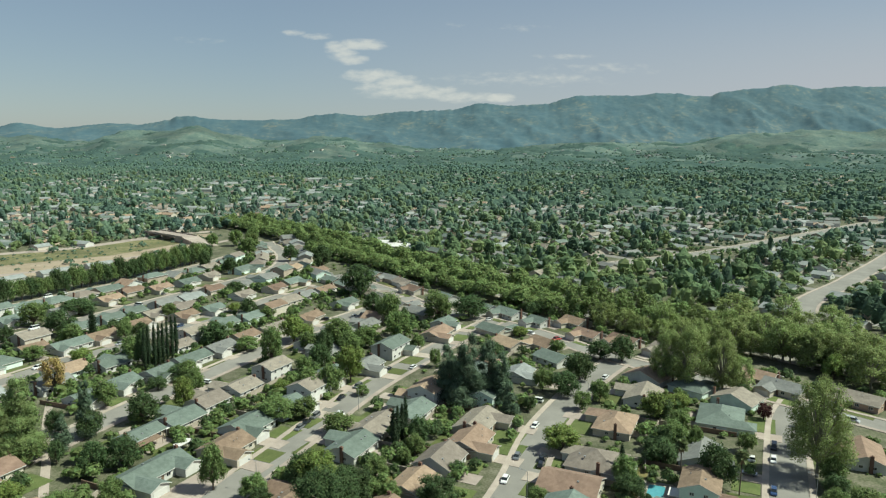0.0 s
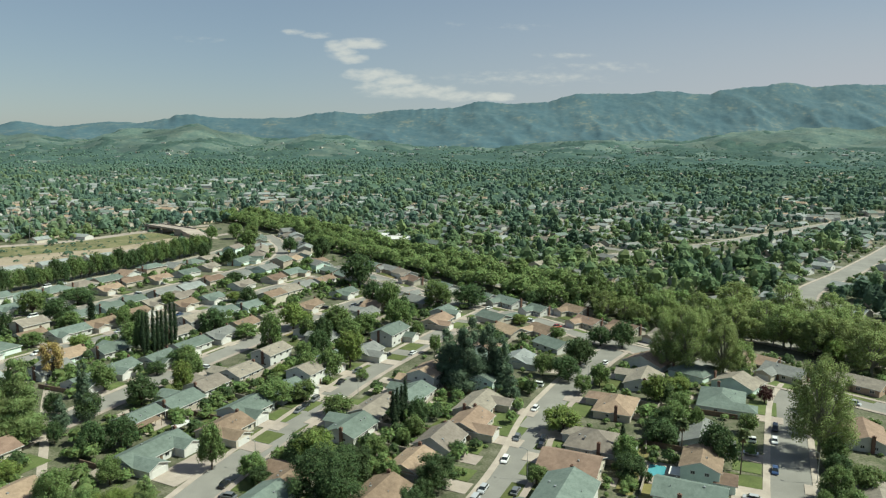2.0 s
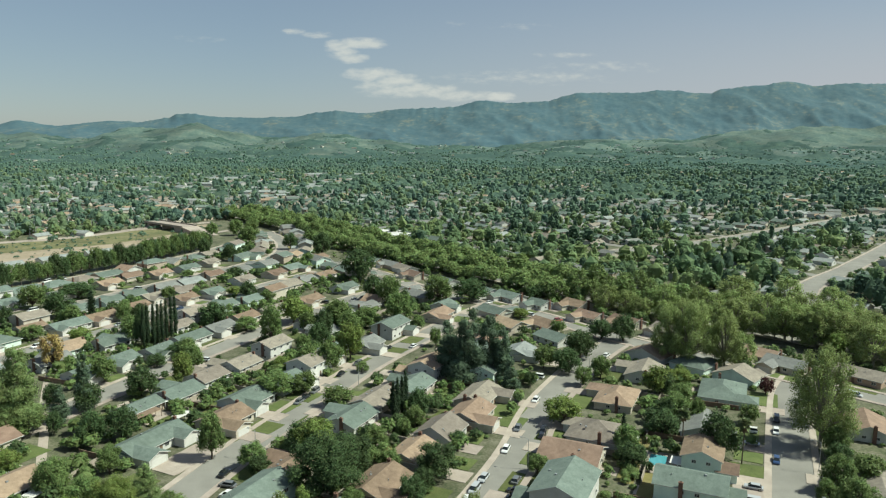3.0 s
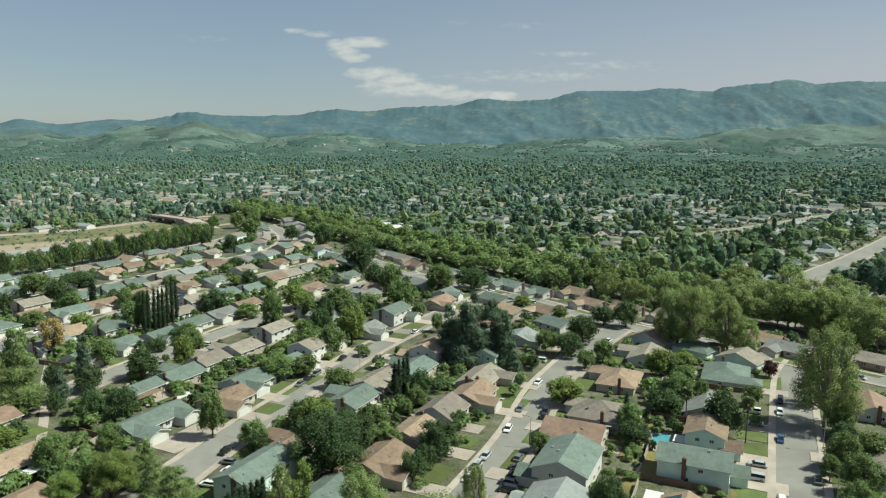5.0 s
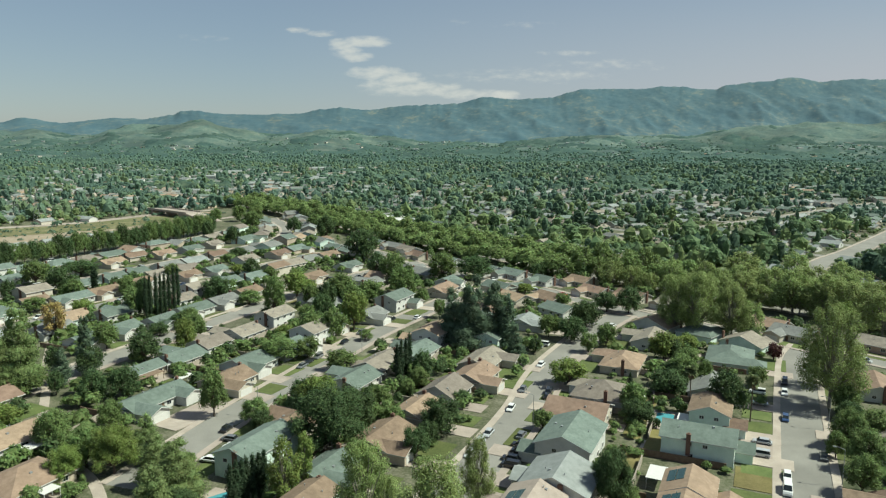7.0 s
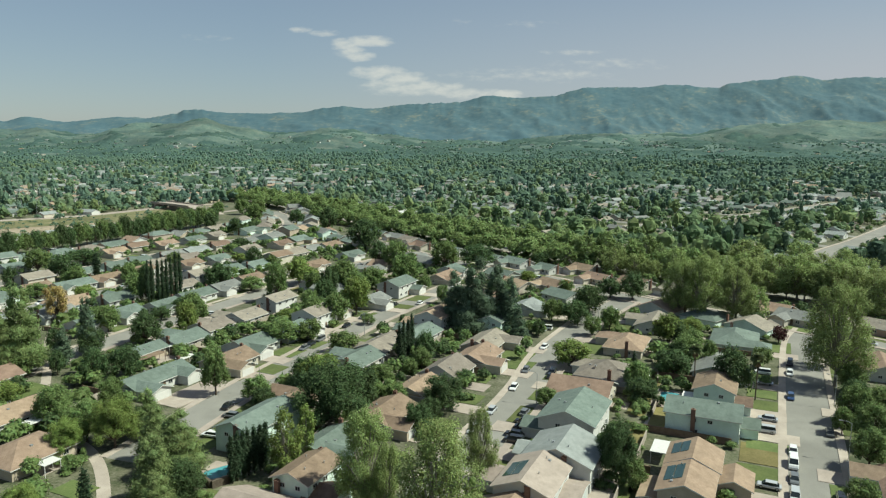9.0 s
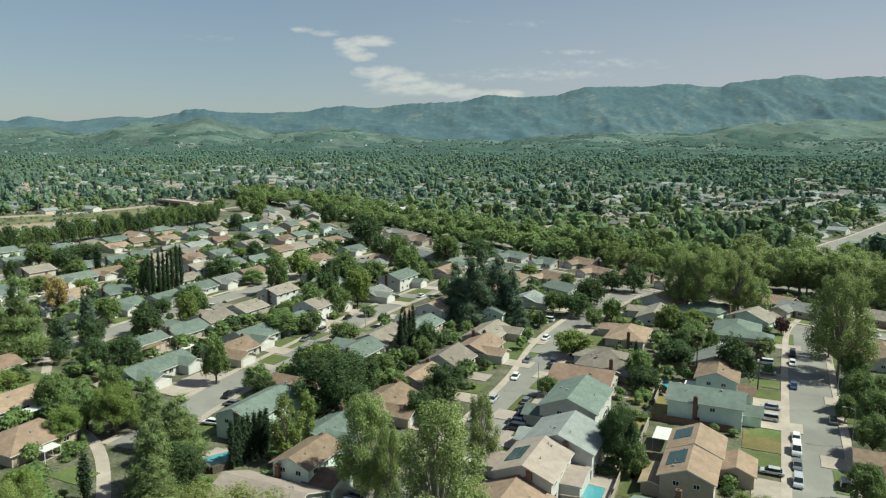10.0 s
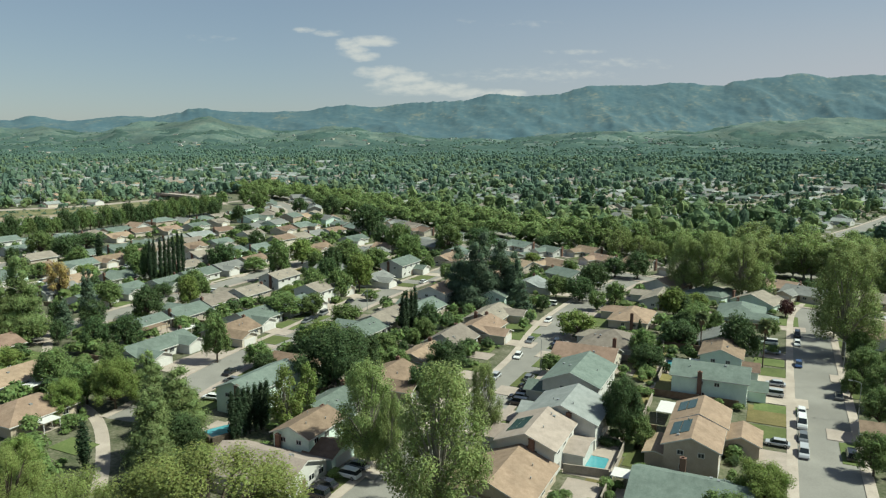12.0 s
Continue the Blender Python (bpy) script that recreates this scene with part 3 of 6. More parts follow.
def house(x, y, turn, w=15.0, d=9.5, roof="green", wall="white", storeys=1, wing=1, wing_w=6.6, wing_out=5.0, hip=False, chimney=True,
          drive=8.5, lawn="green", solar=False, ridge="x", rise=None, detail=True, group="houses of the tract", extra=()):
    """One house: the street lies on its local +y side. wing: -1, 0 or 1, the side of the garage wing."""
    rng = HOUSE_RNG
    top = empty("house", place(x, y, turn))
    HOUSES.append((x, y, turn, w, d, wing_out if wing else 0, detail))
    words = f"{'two-storey' if storeys == 2 else 'single-storey'} {wall} house with {ROOF_WORDS[roof]} {'hipped' if hip else 'gabled'} shingle roof"
    tagged(top, words, "house", group)
    h = 2.75 if storeys == 1 else 5.5
    half = d / 2 if ridge == "x" else w / 2
    rise = rise or half * 0.40
    x0, x1, y0, y1 = -w / 2, w / 2, -d / 2, d / 2
    s = Shape()
    if hip:
        s.box(x0, x1, y0, y1, 0, h)
    else:
        gable_wall(s, x0, x1, y0, y1, h, rise - 0.05, ridge)
    part("wall", s.mesh("wall", WALL[wall]), top)
    part("roof", roof_shape(x0, x1, y0, y1, h, rise, ridge, hip=hip).mesh("roof", ROOF[roof], TRIM), top)
    for ex0, ex1, ey0, ey1, eh, er, way in extra:
        s = Shape()
        gable_wall(s, ex0, ex1, ey0, ey1, eh, er - 0.05, way)
        part("wall", s.mesh("wall", WALL[wall]), top)
        part("roof", roof_shape(ex0, ex1, ey0, ey1, eh + 0.03, er, way, over=0.5).mesh("roof", ROOF[roof], TRIM), top)
    if wing:
        cx = (x1 - wing_w / 2 - 0.003) if wing > 0 else (x0 + wing_w / 2 + 0.003)
        a, b = cx - wing_w / 2, cx + wing_w / 2
        hw = 2.7
        r2 = wing_w / 2 * 0.40
        back = max(y0 + 1.0, y1 - (half if storeys == 1 else 1.0))
        s = Shape()
        if hip:
            s.box(a, b, back, y1 + wing_out, 0, hw)
        else:
            gable_wall(s, a, b, back, y1 + wing_out, hw, r2 - 0.05, "y")
        part("wall", s.mesh("wall", WALL[wall]), top)
        part("roof", roof_shape(a, b, back, y1 + wing_out, hw + 0.02, r2, "y", over=0.55, hip=hip).mesh("roof", ROOF[roof], TRIM), top)
        part("garage_door", GARAGE_MESH, top, "white panelled garage door", pose(cx, y1 + wing_out, 0.01))
    else:
        cx = w * 0.28
        part("garage_door", GARAGE_MESH, top, "white panelled garage door", pose(cx, y1, 0.01))
        wing_out = 0
    if detail:
        side = -wing or -1
        part("door", DOOR_MESH, top, "", pose(-side * 0.6, y1, 0.01))
        for k in (1.6, w * 0.36):
            window(top, side * k, y1, 1.55, "n")
        for k in (-w * 0.3, 0.3, w * 0.32):
            window(top, k, y0, 1.55, "s", 1.8 if abs(k) < 1 else 1.4)
        window(top, x1, -1.4, 1.55, "e", 1.2, 1.0)
        window(top, x0, 1.4, 1.55, "w", 1.2, 1.0)
        window(top, x0, -2.2, 1.55, "w", 1.2, 1.0)
        if storeys == 2:
            for k in (-w * 0.3, 0, w * 0.3):
                window(top, k, y1, 4.3, "n", 1.4, 1.1)
                window(top, k, y0, 4.3, "s", 1.4, 1.1)
            for k in (-1.8, 1.8):
                window(top, x0, k, 4.3, "w", 1.2, 1.0)
                window(top, x1, k, 4.3, "e", 1.2, 1.0)
        for k in range(3):
            px, py = rng.uniform(x0 + 2, x1 - 2), rng.choice((-1, 1)) * d * rng.uniform(0.12, 0.36)
            z = h + rise * (1 - abs(py) / (d / 2)) if ridge == "x" else h + rise * (1 - abs(px) / (w / 2))
            part("vent", rng.choice((VENT_MESH, VENT_MESH, TURBINE_MESH)), top, "", pose(px, py, z + 0.15))
    if chimney:
        part("chimney", CHIMNEY_MESH, top, "brick chimney with a concrete cap", pose(-wing * w * 0.5 - wing * 0.3 if wing else x0 - 0.3, -d * 0.12, 0 if storeys == 1 else 1.6, 0, 0, 90))
    if solar and ridge == "y":
        slope = math.degrees(math.atan2(rise, w / 2))
        for i in range(3):
            for j in range(2):
                px = x0 + 1.6 + j * 1.9
                part("solar_panel", SOLAR_MESH, top, "dark teal-green solar panel", pose(px, -d * 0.3 + i * 1.1, h + rise * (1 - abs(px) / (w / 2)) + 0.16, 0, -slope, 90))
    elif solar:
        slope = math.degrees(math.atan2(rise, d / 2))
        for i in range(6):
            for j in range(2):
                py = (y0 + 1.4 + j * 1.75) * (-1 if solar == "front" else 1)
                part("solar_panel", SOLAR_MESH, top, "dark teal-green solar panel", pose(-3 + i * 1.06, py, h + rise * (1 - abs(py) / (d / 2)) + 0.16, -slope if solar == "front" else slope, 0, 0))
    # the drive and the front garden
    m = place(x, y, turn)
    f0 = y1 + wing_out
    if drive:
        q = [m @ Vector(p) for p in ((cx - 2.9, f0, 0), (cx + 2.9, f0, 0), (cx + 3.1, f0 + drive, 0), (cx - 3.1, f0 + drive, 0))]
        sheet("driveway", "pale concrete driveway in front of a garage", "driveway", [(p.x, p.y) for p in q], 0.13, CONCRETE, 0.1)
        if lawn:
            sgn = -1 if cx > 0 else 1
            q = [m @ Vector(p) for p in ((cx + sgn * 3.6, y1 + 1.6, 0), (sgn * (w / 2 + 1.0), y1 + 1.6, 0), (sgn * (w / 2 + 1.0), f0 + drive - 2, 0), (cx + sgn * 3.6, f0 + drive - 2, 0))]
            sheet("lawn", "mown front lawn" if lawn == "green" else "dry yellowing front lawn", "lawn", [(p.x, p.y) for p in q], 0.10, LAWN if lawn == "green" else DRYLAWN, 0.08)
    return top


def along(line, step, start=0.0, end=1e9):
    """Points and headings (degrees clockwise from +y) each step metres along a line."""
    out, run, nextat = [], 0.0, start
    for p, q in zip(line, line[1:]):
        p, q = Vector(p), Vector(q)
        n = (q - p).length
        while nextat <= run + n and nextat <= end:
            out.append((p.lerp(q, (nextat - run) / n), math.degrees(math.atan2(q.x - p.x, q.y - p.y))))
            nextat += step
        run += n
    return out


# ---- plants ----
def icoball(rng, c, r, jag=0.2, level=1):
    bm = bmesh.new()
    bmesh.ops.create_icosphere(bm, subdivisions=level, radius=1)
    v = [(c[0] + p.co.x * r[0] * rng.uniform(1 - jag, 1 + jag), c[1] + p.co.y * r[1] * rng.uniform(1 - jag, 1 + jag), c[2] + p.co.z * r[2] * rng.uniform(1 - jag, 1 + jag)) for p in bm.verts]
    f = [tuple(x.index for x in q.verts) for q in bm.faces]
    bm.free()
    return v, f


def leaf_quads(rng, blobs, n, size, outward=0.9, droop=0.0):
    """n small bent leaf sprays over the blobs (centre, radii)."""
    w = np.array([(b[1][0] * b[1][1] + b[1][0] * b[1][2] + b[1][1] * b[1][2]) for b in blobs])
    pick = rng.choice(len(blobs), n, p=w / w.sum())
    c, r = np.array([b[0] for b in blobs])[pick], np.array([b[1] for b in blobs])[pick]
    d = rng.normal(size=(n, 3))
    d /= np.linalg.norm(d, axis=1)[:, None]
    p = c + d * r * rng.uniform(0.50, 1.10, (n, 1))
    nrm = d / r * r.min(axis=1)[:, None] * outward + rng.normal(size=(n, 3)) * 0.55
    nrm[:, 2] += 0.85
    nrm /= np.linalg.norm(nrm, axis=1)[:, None]
    t = np.cross(nrm, rng.normal(size=(n, 3)))
    t /= np.linalg.norm(t, axis=1)[:, None]
    b = np.cross(nrm, t)
    s = size * rng.uniform(0.55, 1.3, (n, 1)) / 2
    k = rng.uniform(0.5, 1.0, (n, 1))
    bend = nrm * s * rng.uniform(-0.5, 0.5, (n, 1))
    q = np.stack([p - t * s - b * s * k * 0.7 + bend, p + t * s - b * s * k * 0.6, p + t * s * 0.2 + b * s * 1.2 + bend], 1)
    q[:, :, 2] -= droop * s
    return q.reshape(-1, 3), [(3 * i, 3 * i + 1, 3 * i + 2) for i in range(n)]


def tree_meshes(kind, seed, h, r, n, size):
    """Trunk with limbs, and a crown of many leaf sprays, for a tree h metres high with a crown of radius r."""
    rng = np.random.default_rng(seed)
    pr = random.Random(seed)
    trunk, blobs = Shape(), []
    avenue, near = kind == "far_sycamore", kind[:4] in ("near", "mid_")
    kind = kind.replace("near_", "").replace("far_", "").replace("mid_", "")
    leafmat = {"round": "broad", "oak": "dark", "light": "light", "willow": "willow", "sycamore": "sycamore", "cypress": "cypress", "pine": "pine", "gold": "gold", "plum": "plum", "shrub": "broad", "hedge": "dark", "birch": "light", "cedar": "cedar", "deodar": "pine"}[kind]
    if kind == "cypress":
        trunk.tube((0, 0, 0), (0, 0, h * 0.7), 0.22, 0.06)
        k = 7
        for i in range(k):
            z = h * (0.06 + 0.9 * (i + 0.5) / k)
            w = r * math.sin(math.pi * min(0.98, (i + 0.9) / (k + 0.6))) ** 0.6
            blobs.append(((pr.uniform(-0.1, 0.1) * r, pr.uniform(-0.1, 0.1) * r, z), (w, w, h / k * 0.85)))
    elif kind in ("pine", "cedar", "deodar"):
        trunk.tube((0, 0, 0), (0, 0, h * 0.9), 0.35, 0.08)
        k = 8
        for i in range(k):
            z = h * (0.14 + 0.80 * i / (k - 1))
            w = r * (1.0 - 0.62 * i / (k - 1))
            m = max(3, int(6 - i * 0.4))
            for j in range(m):
                a = pr.uniform(0, math.tau)
                blobs.append(((math.cos(a) * w * 0.55, math.sin(a) * w * 0.55, z + pr.uniform(-0.4, 0.4)), (w * 0.55, w * 0.55, h / k * 0.75)))
                trunk.tube((0, 0, z), (math.cos(a) * w * 0.7, math.sin(a) * w * 0.7, z + 0.3), 0.09, 0.03, 3, cap=False)
    elif kind in ("shrub", "hedge"):
        trunk.tube((0, 0, 0), (0, 0, h * 0.5), 0.08, 0.04, 5)
        for j in range(5):
            a = pr.uniform(0, math.tau)
            d = pr.uniform(0, 0.5) * r
            blobs.append(((math.cos(a) * d, math.sin(a) * d, h * pr.uniform(0.42, 0.55)), (r * pr.uniform(0.5, 0.7), r * pr.uniform(0.5, 0.7), h * 0.45)))
    else:
        tall = kind in ("sycamore", "birch", "willow")
        fork = h * (0.16 if tall else 0.17)
        trunk.tube((0, 0, 0), (0, 0, fork), 0.05 * r + 0.1, 0.04 * r + 0.07, 8)
        k = (40 if near else 26) if tall else (34 if near else 18)
        shrink = 0.68 if near else 0.86
        for j in range(k):
            a = j * 2.399 + pr.uniform(-0.4, 0.4)
            s = (j + 0.5) / k
            if tall:
                z = h * (0.22 + 0.70 * s)
                w = r * (0.42 + 0.58 * math.sin(math.pi * min(1, 0.25 + 0.75 * s))) * pr.uniform(0.45, 0.98)
                br = r * pr.uniform(0.32, 0.52) * (1.05 - 0.35 * s) * shrink
                bz = br * pr.uniform(0.85, 1.25)
            else:
                z = h * (0.27 + 0.55 * s)
                w = r * math.cos(math.asin(min(0.97, abs(s - 0.35) * 1.3))) * pr.uniform(0.45, 0.92)
                br = r * pr.uniform(0.34, 0.54) * shrink
                bz = br * pr.uniform(0.7, 0.95)
            if j == k - 1:
                w *= 0.2
            p = (math.cos(a) * w, math.sin(a) * w, z)
            blobs.append((p, (br, br, bz)))
            mid = (p[0] * 0.45, p[1] * 0.45, fork + (z - fork) * 0.55)
            trunk.tube((0, 0, fork * 0.95), mid, 0.028 * r + 0.05, 0.02 * r + 0.03, 5, cap=False)
            trunk.tube(mid, p, 0.02 * r + 0.03, 0.012 * r + 0.01, 3, cap=False)
    v, f = leaf_quads(rng, blobs, n, size)
    verts, faces = [tuple(p) for p in v], list(f)
    fill = {"sycamore": 0.30, "willow": 0.25, "birch": 0.30, "cypress": 0.7, "cedar": 0.62, "deodar": 0.62, "pine": 0.6}.get(kind, 0.50)
    for c, q in blobs:
        a, b = icoball(pr, c, tuple(x * fill for x in q), 0.18, 1)
        o = len(verts)
        verts += a
        faces += [tuple(o + i for i in t) for t in b]
    bark = PALEBARK if kind in ("sycamore", "birch") else BARK
    return trunk.mesh("trunk", bark), mesh_of("crown", verts, faces, [LEAF["avenue" if avenue else leafmat]])


SPECIES = {}
TREE_SPEC = {  # kind: height, crown radius, sprays, spray size, variants, label, category
    "round": (8.5, 4.2, 3400, 0.46, 4, "leafy round-crowned garden tree", "tree"),
    "oak": (9.0, 5.0, 3800, 0.48, 3, "dense dark green evergreen tree", "tree"),
    "light": (8.0, 3.8, 3300, 0.44, 3, "light green leafy garden tree", "tree"),
    "mid_round": (8.5, 4.2, 7000, 0.31, 3, "leafy round-crowned garden tree", "tree"),
    "mid_oak": (9.0, 5.0, 7600, 0.33, 3, "dense dark green evergreen tree", "tree"),
    "mid_light": (8.0, 3.8, 6800, 0.30, 2, "light green leafy garden tree", "tree"),
    "sycamore": (17.0, 6.0, 5800, 0.48, 4, "tall sycamore with open pale green crown", "tree"),
    "near_sycamore": (20.0, 7.0, 30000, 0.28, 3, "tall sycamore with open pale green crown", "tree"),
    "near_light": (12.0, 6.0, 24000, 0.24, 2, "broad light green leafy tree", "tree"),
    "near_willow": (17.0, 9.0, 52000, 0.24, 1, "broad airy yellow-green tree with bare twigs", "tree"),
    "near_oak": (10.0, 5.5, 19000, 0.26, 2, "dense dark green evergreen tree", "tree"),
    "far_sycamore": (17.0, 6.0, 1900, 0.95, 3, "tall sycamore with open pale green crown", "tree"),
    "birch": (13.0, 3.2, 4600, 0.34, 2, "slender light green tree with airy crown", "tree"),
    "cypress": (16.0, 1.35, 2000, 0.38, 3, "narrow dark green column cypress", "cypress tree"),
    "pine": (17.0, 5.5, 5200, 0.50, 3, "tall dark conifer with layered boughs", "conifer"),
    "cedar": (16.0, 7.5, 17000, 0.34, 2, "broad feathery grey-green cedar", "conifer"),
    "deodar": (16.0, 7.5, 14000, 0.36, 2, "tall broad dark conifer with drooping boughs", "conifer"),
    "gold": (11.0, 4.0, 2800, 0.44, 1, "tree with thin golden-brown foliage", "tree"),
    "plum": (5.0, 2.6, 1300, 0.40, 1, "small purple-leaved plum tree", "tree"),
    "shrub": (2.0, 1.5, 600, 0.30, 4, "clipped green garden shrub", "shrub"),
    "hedge": (2.4, 1.6, 650, 0.30, 2, "dark green garden hedge bush", "shrub"),
}


def tree(kind, x, y, h=None, r=None, turn=None, group="garden trees"):
    if kind in ("round", "oak", "light") and math.hypot(x, y) < 200:
        kind = "mid_" + kind
    H, R, n, size, variants, label, category = TREE_SPEC[kind]
    rng = HOUSE_RNG
    k = rng.randrange(variants)
    if (kind, k) not in SPECIES:
        SPECIES[kind, k] = tree_meshes(kind, 100 + 17 * k + len(kind) * 7, H, R, n, size)
    t, c = SPECIES[kind, k]
    sz = (h or H * rng.uniform(0.8, 1.2)) / H
    sr = (r / R if r else sz) * (1.0 if kind in ("cypress", "shrub", "hedge") else 0.98 if "sycamore" in kind or kind == "birch" else 0.84)
    if kind in ("shrub", "hedge"):
        top = new("shrub", c)
        top.matrix_world = pose(x, y, 0, 0, 0, rng.uniform(0, 360)) @ Matrix.Diagonal((sr, sr, sz, 1))
        return tagged(top, label, category, "garden shrubs")
    top = empty(category.replace(" ", "_"), pose(x, y, 0, 0, 0, rng.uniform(0, 360) if turn is None else turn) @ Matrix.Diagonal((sr, sr, sz, 1)))
    tagged(top, label, category, group)
    part("trunk", t, top)
    part("crown", c, top)
    return top


def palm(x, y, h, fan=1.5):
    rng = random.Random(int(x * 7 + y))
    top = empty("palm_tree", place(x, y, rng.uniform(0, 360)))
    tagged(top, "tall fan palm with a slim bare trunk", "palm tree", "palms")
    s = Shape()
    s.tube((0, 0, 0), (0.1, 0, h * 0.5), 0.2, 0.16, 8, cap=False).tube((0.1, 0, h * 0.5), (0.15, 0.05, h), 0.16, 0.14, 8)
    part("trunk", s.mesh("trunk", BARK), top)
    s = Shape()
    for i in range(52):
        a, e = rng.uniform(0, math.tau), rng.uniform(-0.9, 1.2)
        d = Vector((math.cos(a) * math.cos(e), math.sin(a) * math.cos(e), math.sin(e)))
        side = d.cross(Vector((0, 0, 1))).normalized() * fan * 0.38
        o = Vector((0.15, 0.05, h))
        tip = o + d * fan * 1.1 + Vector((0, 0, -0.35 * fan))
        m = o + d * fan * 0.6
        s.add([o, m + side, tip, m - side], [(0, 1, 2), (0, 2, 3)])
    part("crown", s.mesh("crown", LEAF["palm"]), top)
    s = Shape()
    for i in range(26):                                    # dead fronds hanging below the crown
        a, z = i * 2.4, h - 0.1 - 0.05 * i
        d, w = Vector((math.cos(a), math.sin(a), 0)), Vector((-math.sin(a), math.cos(a), 0)) * fan * 0.2
        o = Vector((0.15, 0.05, z)) + d * 0.12
        m = o + d * fan * 0.32 + Vector((0, 0, -fan * 0.3))
        s.add([o, m + w, o + d * fan * 0.26 + Vector((0, 0, -fan * 0.75)), m - w], [(0, 1, 2), (0, 2, 3)])
    part("skirt", s.mesh("skirt", DRYFROND), top, "dry tan fronds")
    return top


# ---- cars ----
def car_meshes(length, width, height, hood, trunk_len, kind):
    """Body with rounded shoulders, and the glass house above it."""
    L, W = length / 2, width / 2
    belt = height * 0.58
    s = Shape()
    prof = [(-L, 0.32), (-L + 0.05, belt * 0.92), (-L + trunk_len, belt), (L - hood, belt), (L - 0.25, belt * 0.86), (L, belt * 0.55), (L, 0.32)]
    n = len(prof)
    rows = []
    for y, inset, dz in ((-W, 0.0, -0.12), (-W + 0.10, 0.0, 0.0), (W - 0.10, 0.0, 0.0), (W, 0.0, -0.12)):
        rows.append([(x * (0.985 if abs(y) == W else 1), y, z + (dz if z > 0.4 else 0)) for x, z in prof])
    v = [p for r in rows for p in r]
    f = []
    for j in range(3):
        for i in range(n):
            k = (i + 1) % n
            f.append((j * n + i, j * n + k, (j + 1) * n + k, (j + 1) * n + i))
    f += [tuple(range(n)), tuple(range(4 * n - 1, 3 * n - 1, -1))]
    s.add(v, f)
    a, b = -L + trunk_len * (0.55 if kind != "suv" else 0.15), L - hood + 0.25
    c, d = a + (0.45 if kind != "suv" else 0.25), b - 0.75
    roof = Shape().box(c - 0.05, d + 0.05, -W + 0.22, W - 0.22, height - 0.07, height)
    g = Shape()
    w0, w1 = W - 0.1, W - 0.25
    g.add([(a, -w0, belt - 0.02), (b, -w0, belt - 0.02), (b, w0, belt - 0.02), (a, w0, belt - 0.02), (c, -w1, height - 0.07), (d, -w1, height - 0.07), (d, w1, height - 0.07), (c, w1, height - 0.07)],
          [(0, 1, 5, 4), (1, 2, 6, 5), (2, 3, 7, 6), (3, 0, 4, 7)])
    return s, roof, g


CAR_KIND = {"sedan": (4.75, 1.82, 1.45, 1.25, 0.85, "sedan"), "suv": (4.85, 1.92, 1.80, 1.15, 0.35, "suv"), "pickup": (5.5, 1.98, 1.85, 1.30, 2.0, "pickup"), "van": (5.3, 2.0, 2.3, 0.8, 0.15, "suv")}
CAR_MESH = {}
WHEEL_MESH = Shape().tube((0, -0.11, 0), (0, 0.11, 0), 0.34, 0.34, 12).mesh("wheel", TYRE)
RIM_MESH = Shape().tube((0, -0.125, 0), (0, 0.125, 0), 0.2, 0.2, 10).mesh("rim", METAL)


def car(x, y, turn, colour="silver", kind="sedan", z=0.035):
    """turn: degrees of its nose, counterclockwise from +x."""
    key = (kind, colour)
    L, W, H, hood, tl, k = CAR_KIND[kind]
    if key not in CAR_MESH:
        s, roof, g = car_meshes(L, W, H, hood, tl, k)
        CAR_MESH[key] = (s.mesh("body", CARPAINT[colour]), roof.mesh("roof", CARPAINT[colour]), g.mesh("glass", GLASS))
    top = empty("car" if kind != "pickup" else "pickup_truck", place(x, y, turn, 1.0, z))
    tagged(top, f"{colour} {'pickup truck' if kind == 'pickup' else 'sports utility car' if kind == 'suv' else 'delivery van' if kind == 'van' else 'saloon car'} parked on the ground", "car", "parked cars")
    for name, me in zip(("body", "roof", "glass"), CAR_MESH[key]):
        part(name, me, top)
    for sx in (-1, 1):
        for sy in (-1, 1):
            wl_ = part("wheel", WHEEL_MESH, top, "", pose(sx * L * 0.31, sy * (W / 2 - 0.1), 0.34))
            part("rim", RIM_MESH, wl_)
    return top

# ---- the near houses ----
EAST, WEST = -90 - HEADING, 90 - HEADING        # fronts that look across the street to its one or other side
# between the middle street and the eastern street, fronts to the east
house(39.6, 110.5, EAST, 14, 18, "green", "mint", 1, 0, ridge="y")
tan_house = house(45.8, 127.5, EAST, 12, 9.4, "tan", "tan", 2, 0, solar=True, drive=0,
      extra=((-16.4, -6.01, -4.9, 5.2, 5.45, 2.15, "x"), (-14.2, -6.2, 4.6, 11.2, 2.8, 1.35, "x"), (-4, 4.5, -8.3, -4.75, 2.5, 0.5, "x")))
for i in range(5):
    for j in range(2):
        py = -3.5 + j * 1.75
        part("solar_panel", SOLAR_MESH, tan_house, "dark teal-green solar panel", pose(-14.6 + i * 1.06, py, 5.45 + 2.15 * (1 - abs(py - 0.15) / 5.05) + 0.2, math.degrees(math.atan2(2.15, 5.05)), 0, 0))
house(62.1, 164.5, EAST, 11, 16.5, "green", "mint", 2, -1, ridge="y", wing_out=4, drive=9)
house(71.5, 182.3, EAST, 13, 9.9, "brown", "mint", 2, 1, wing_out=4)
house(80, 206, EAST, 16.5, 11.0, "grey", "white", 1, 1, wing_out=4)
house(98.5, 237, EAST, 19.8, 14.3, "green", "mint", 1, 1, hip=True, wing_out=4)
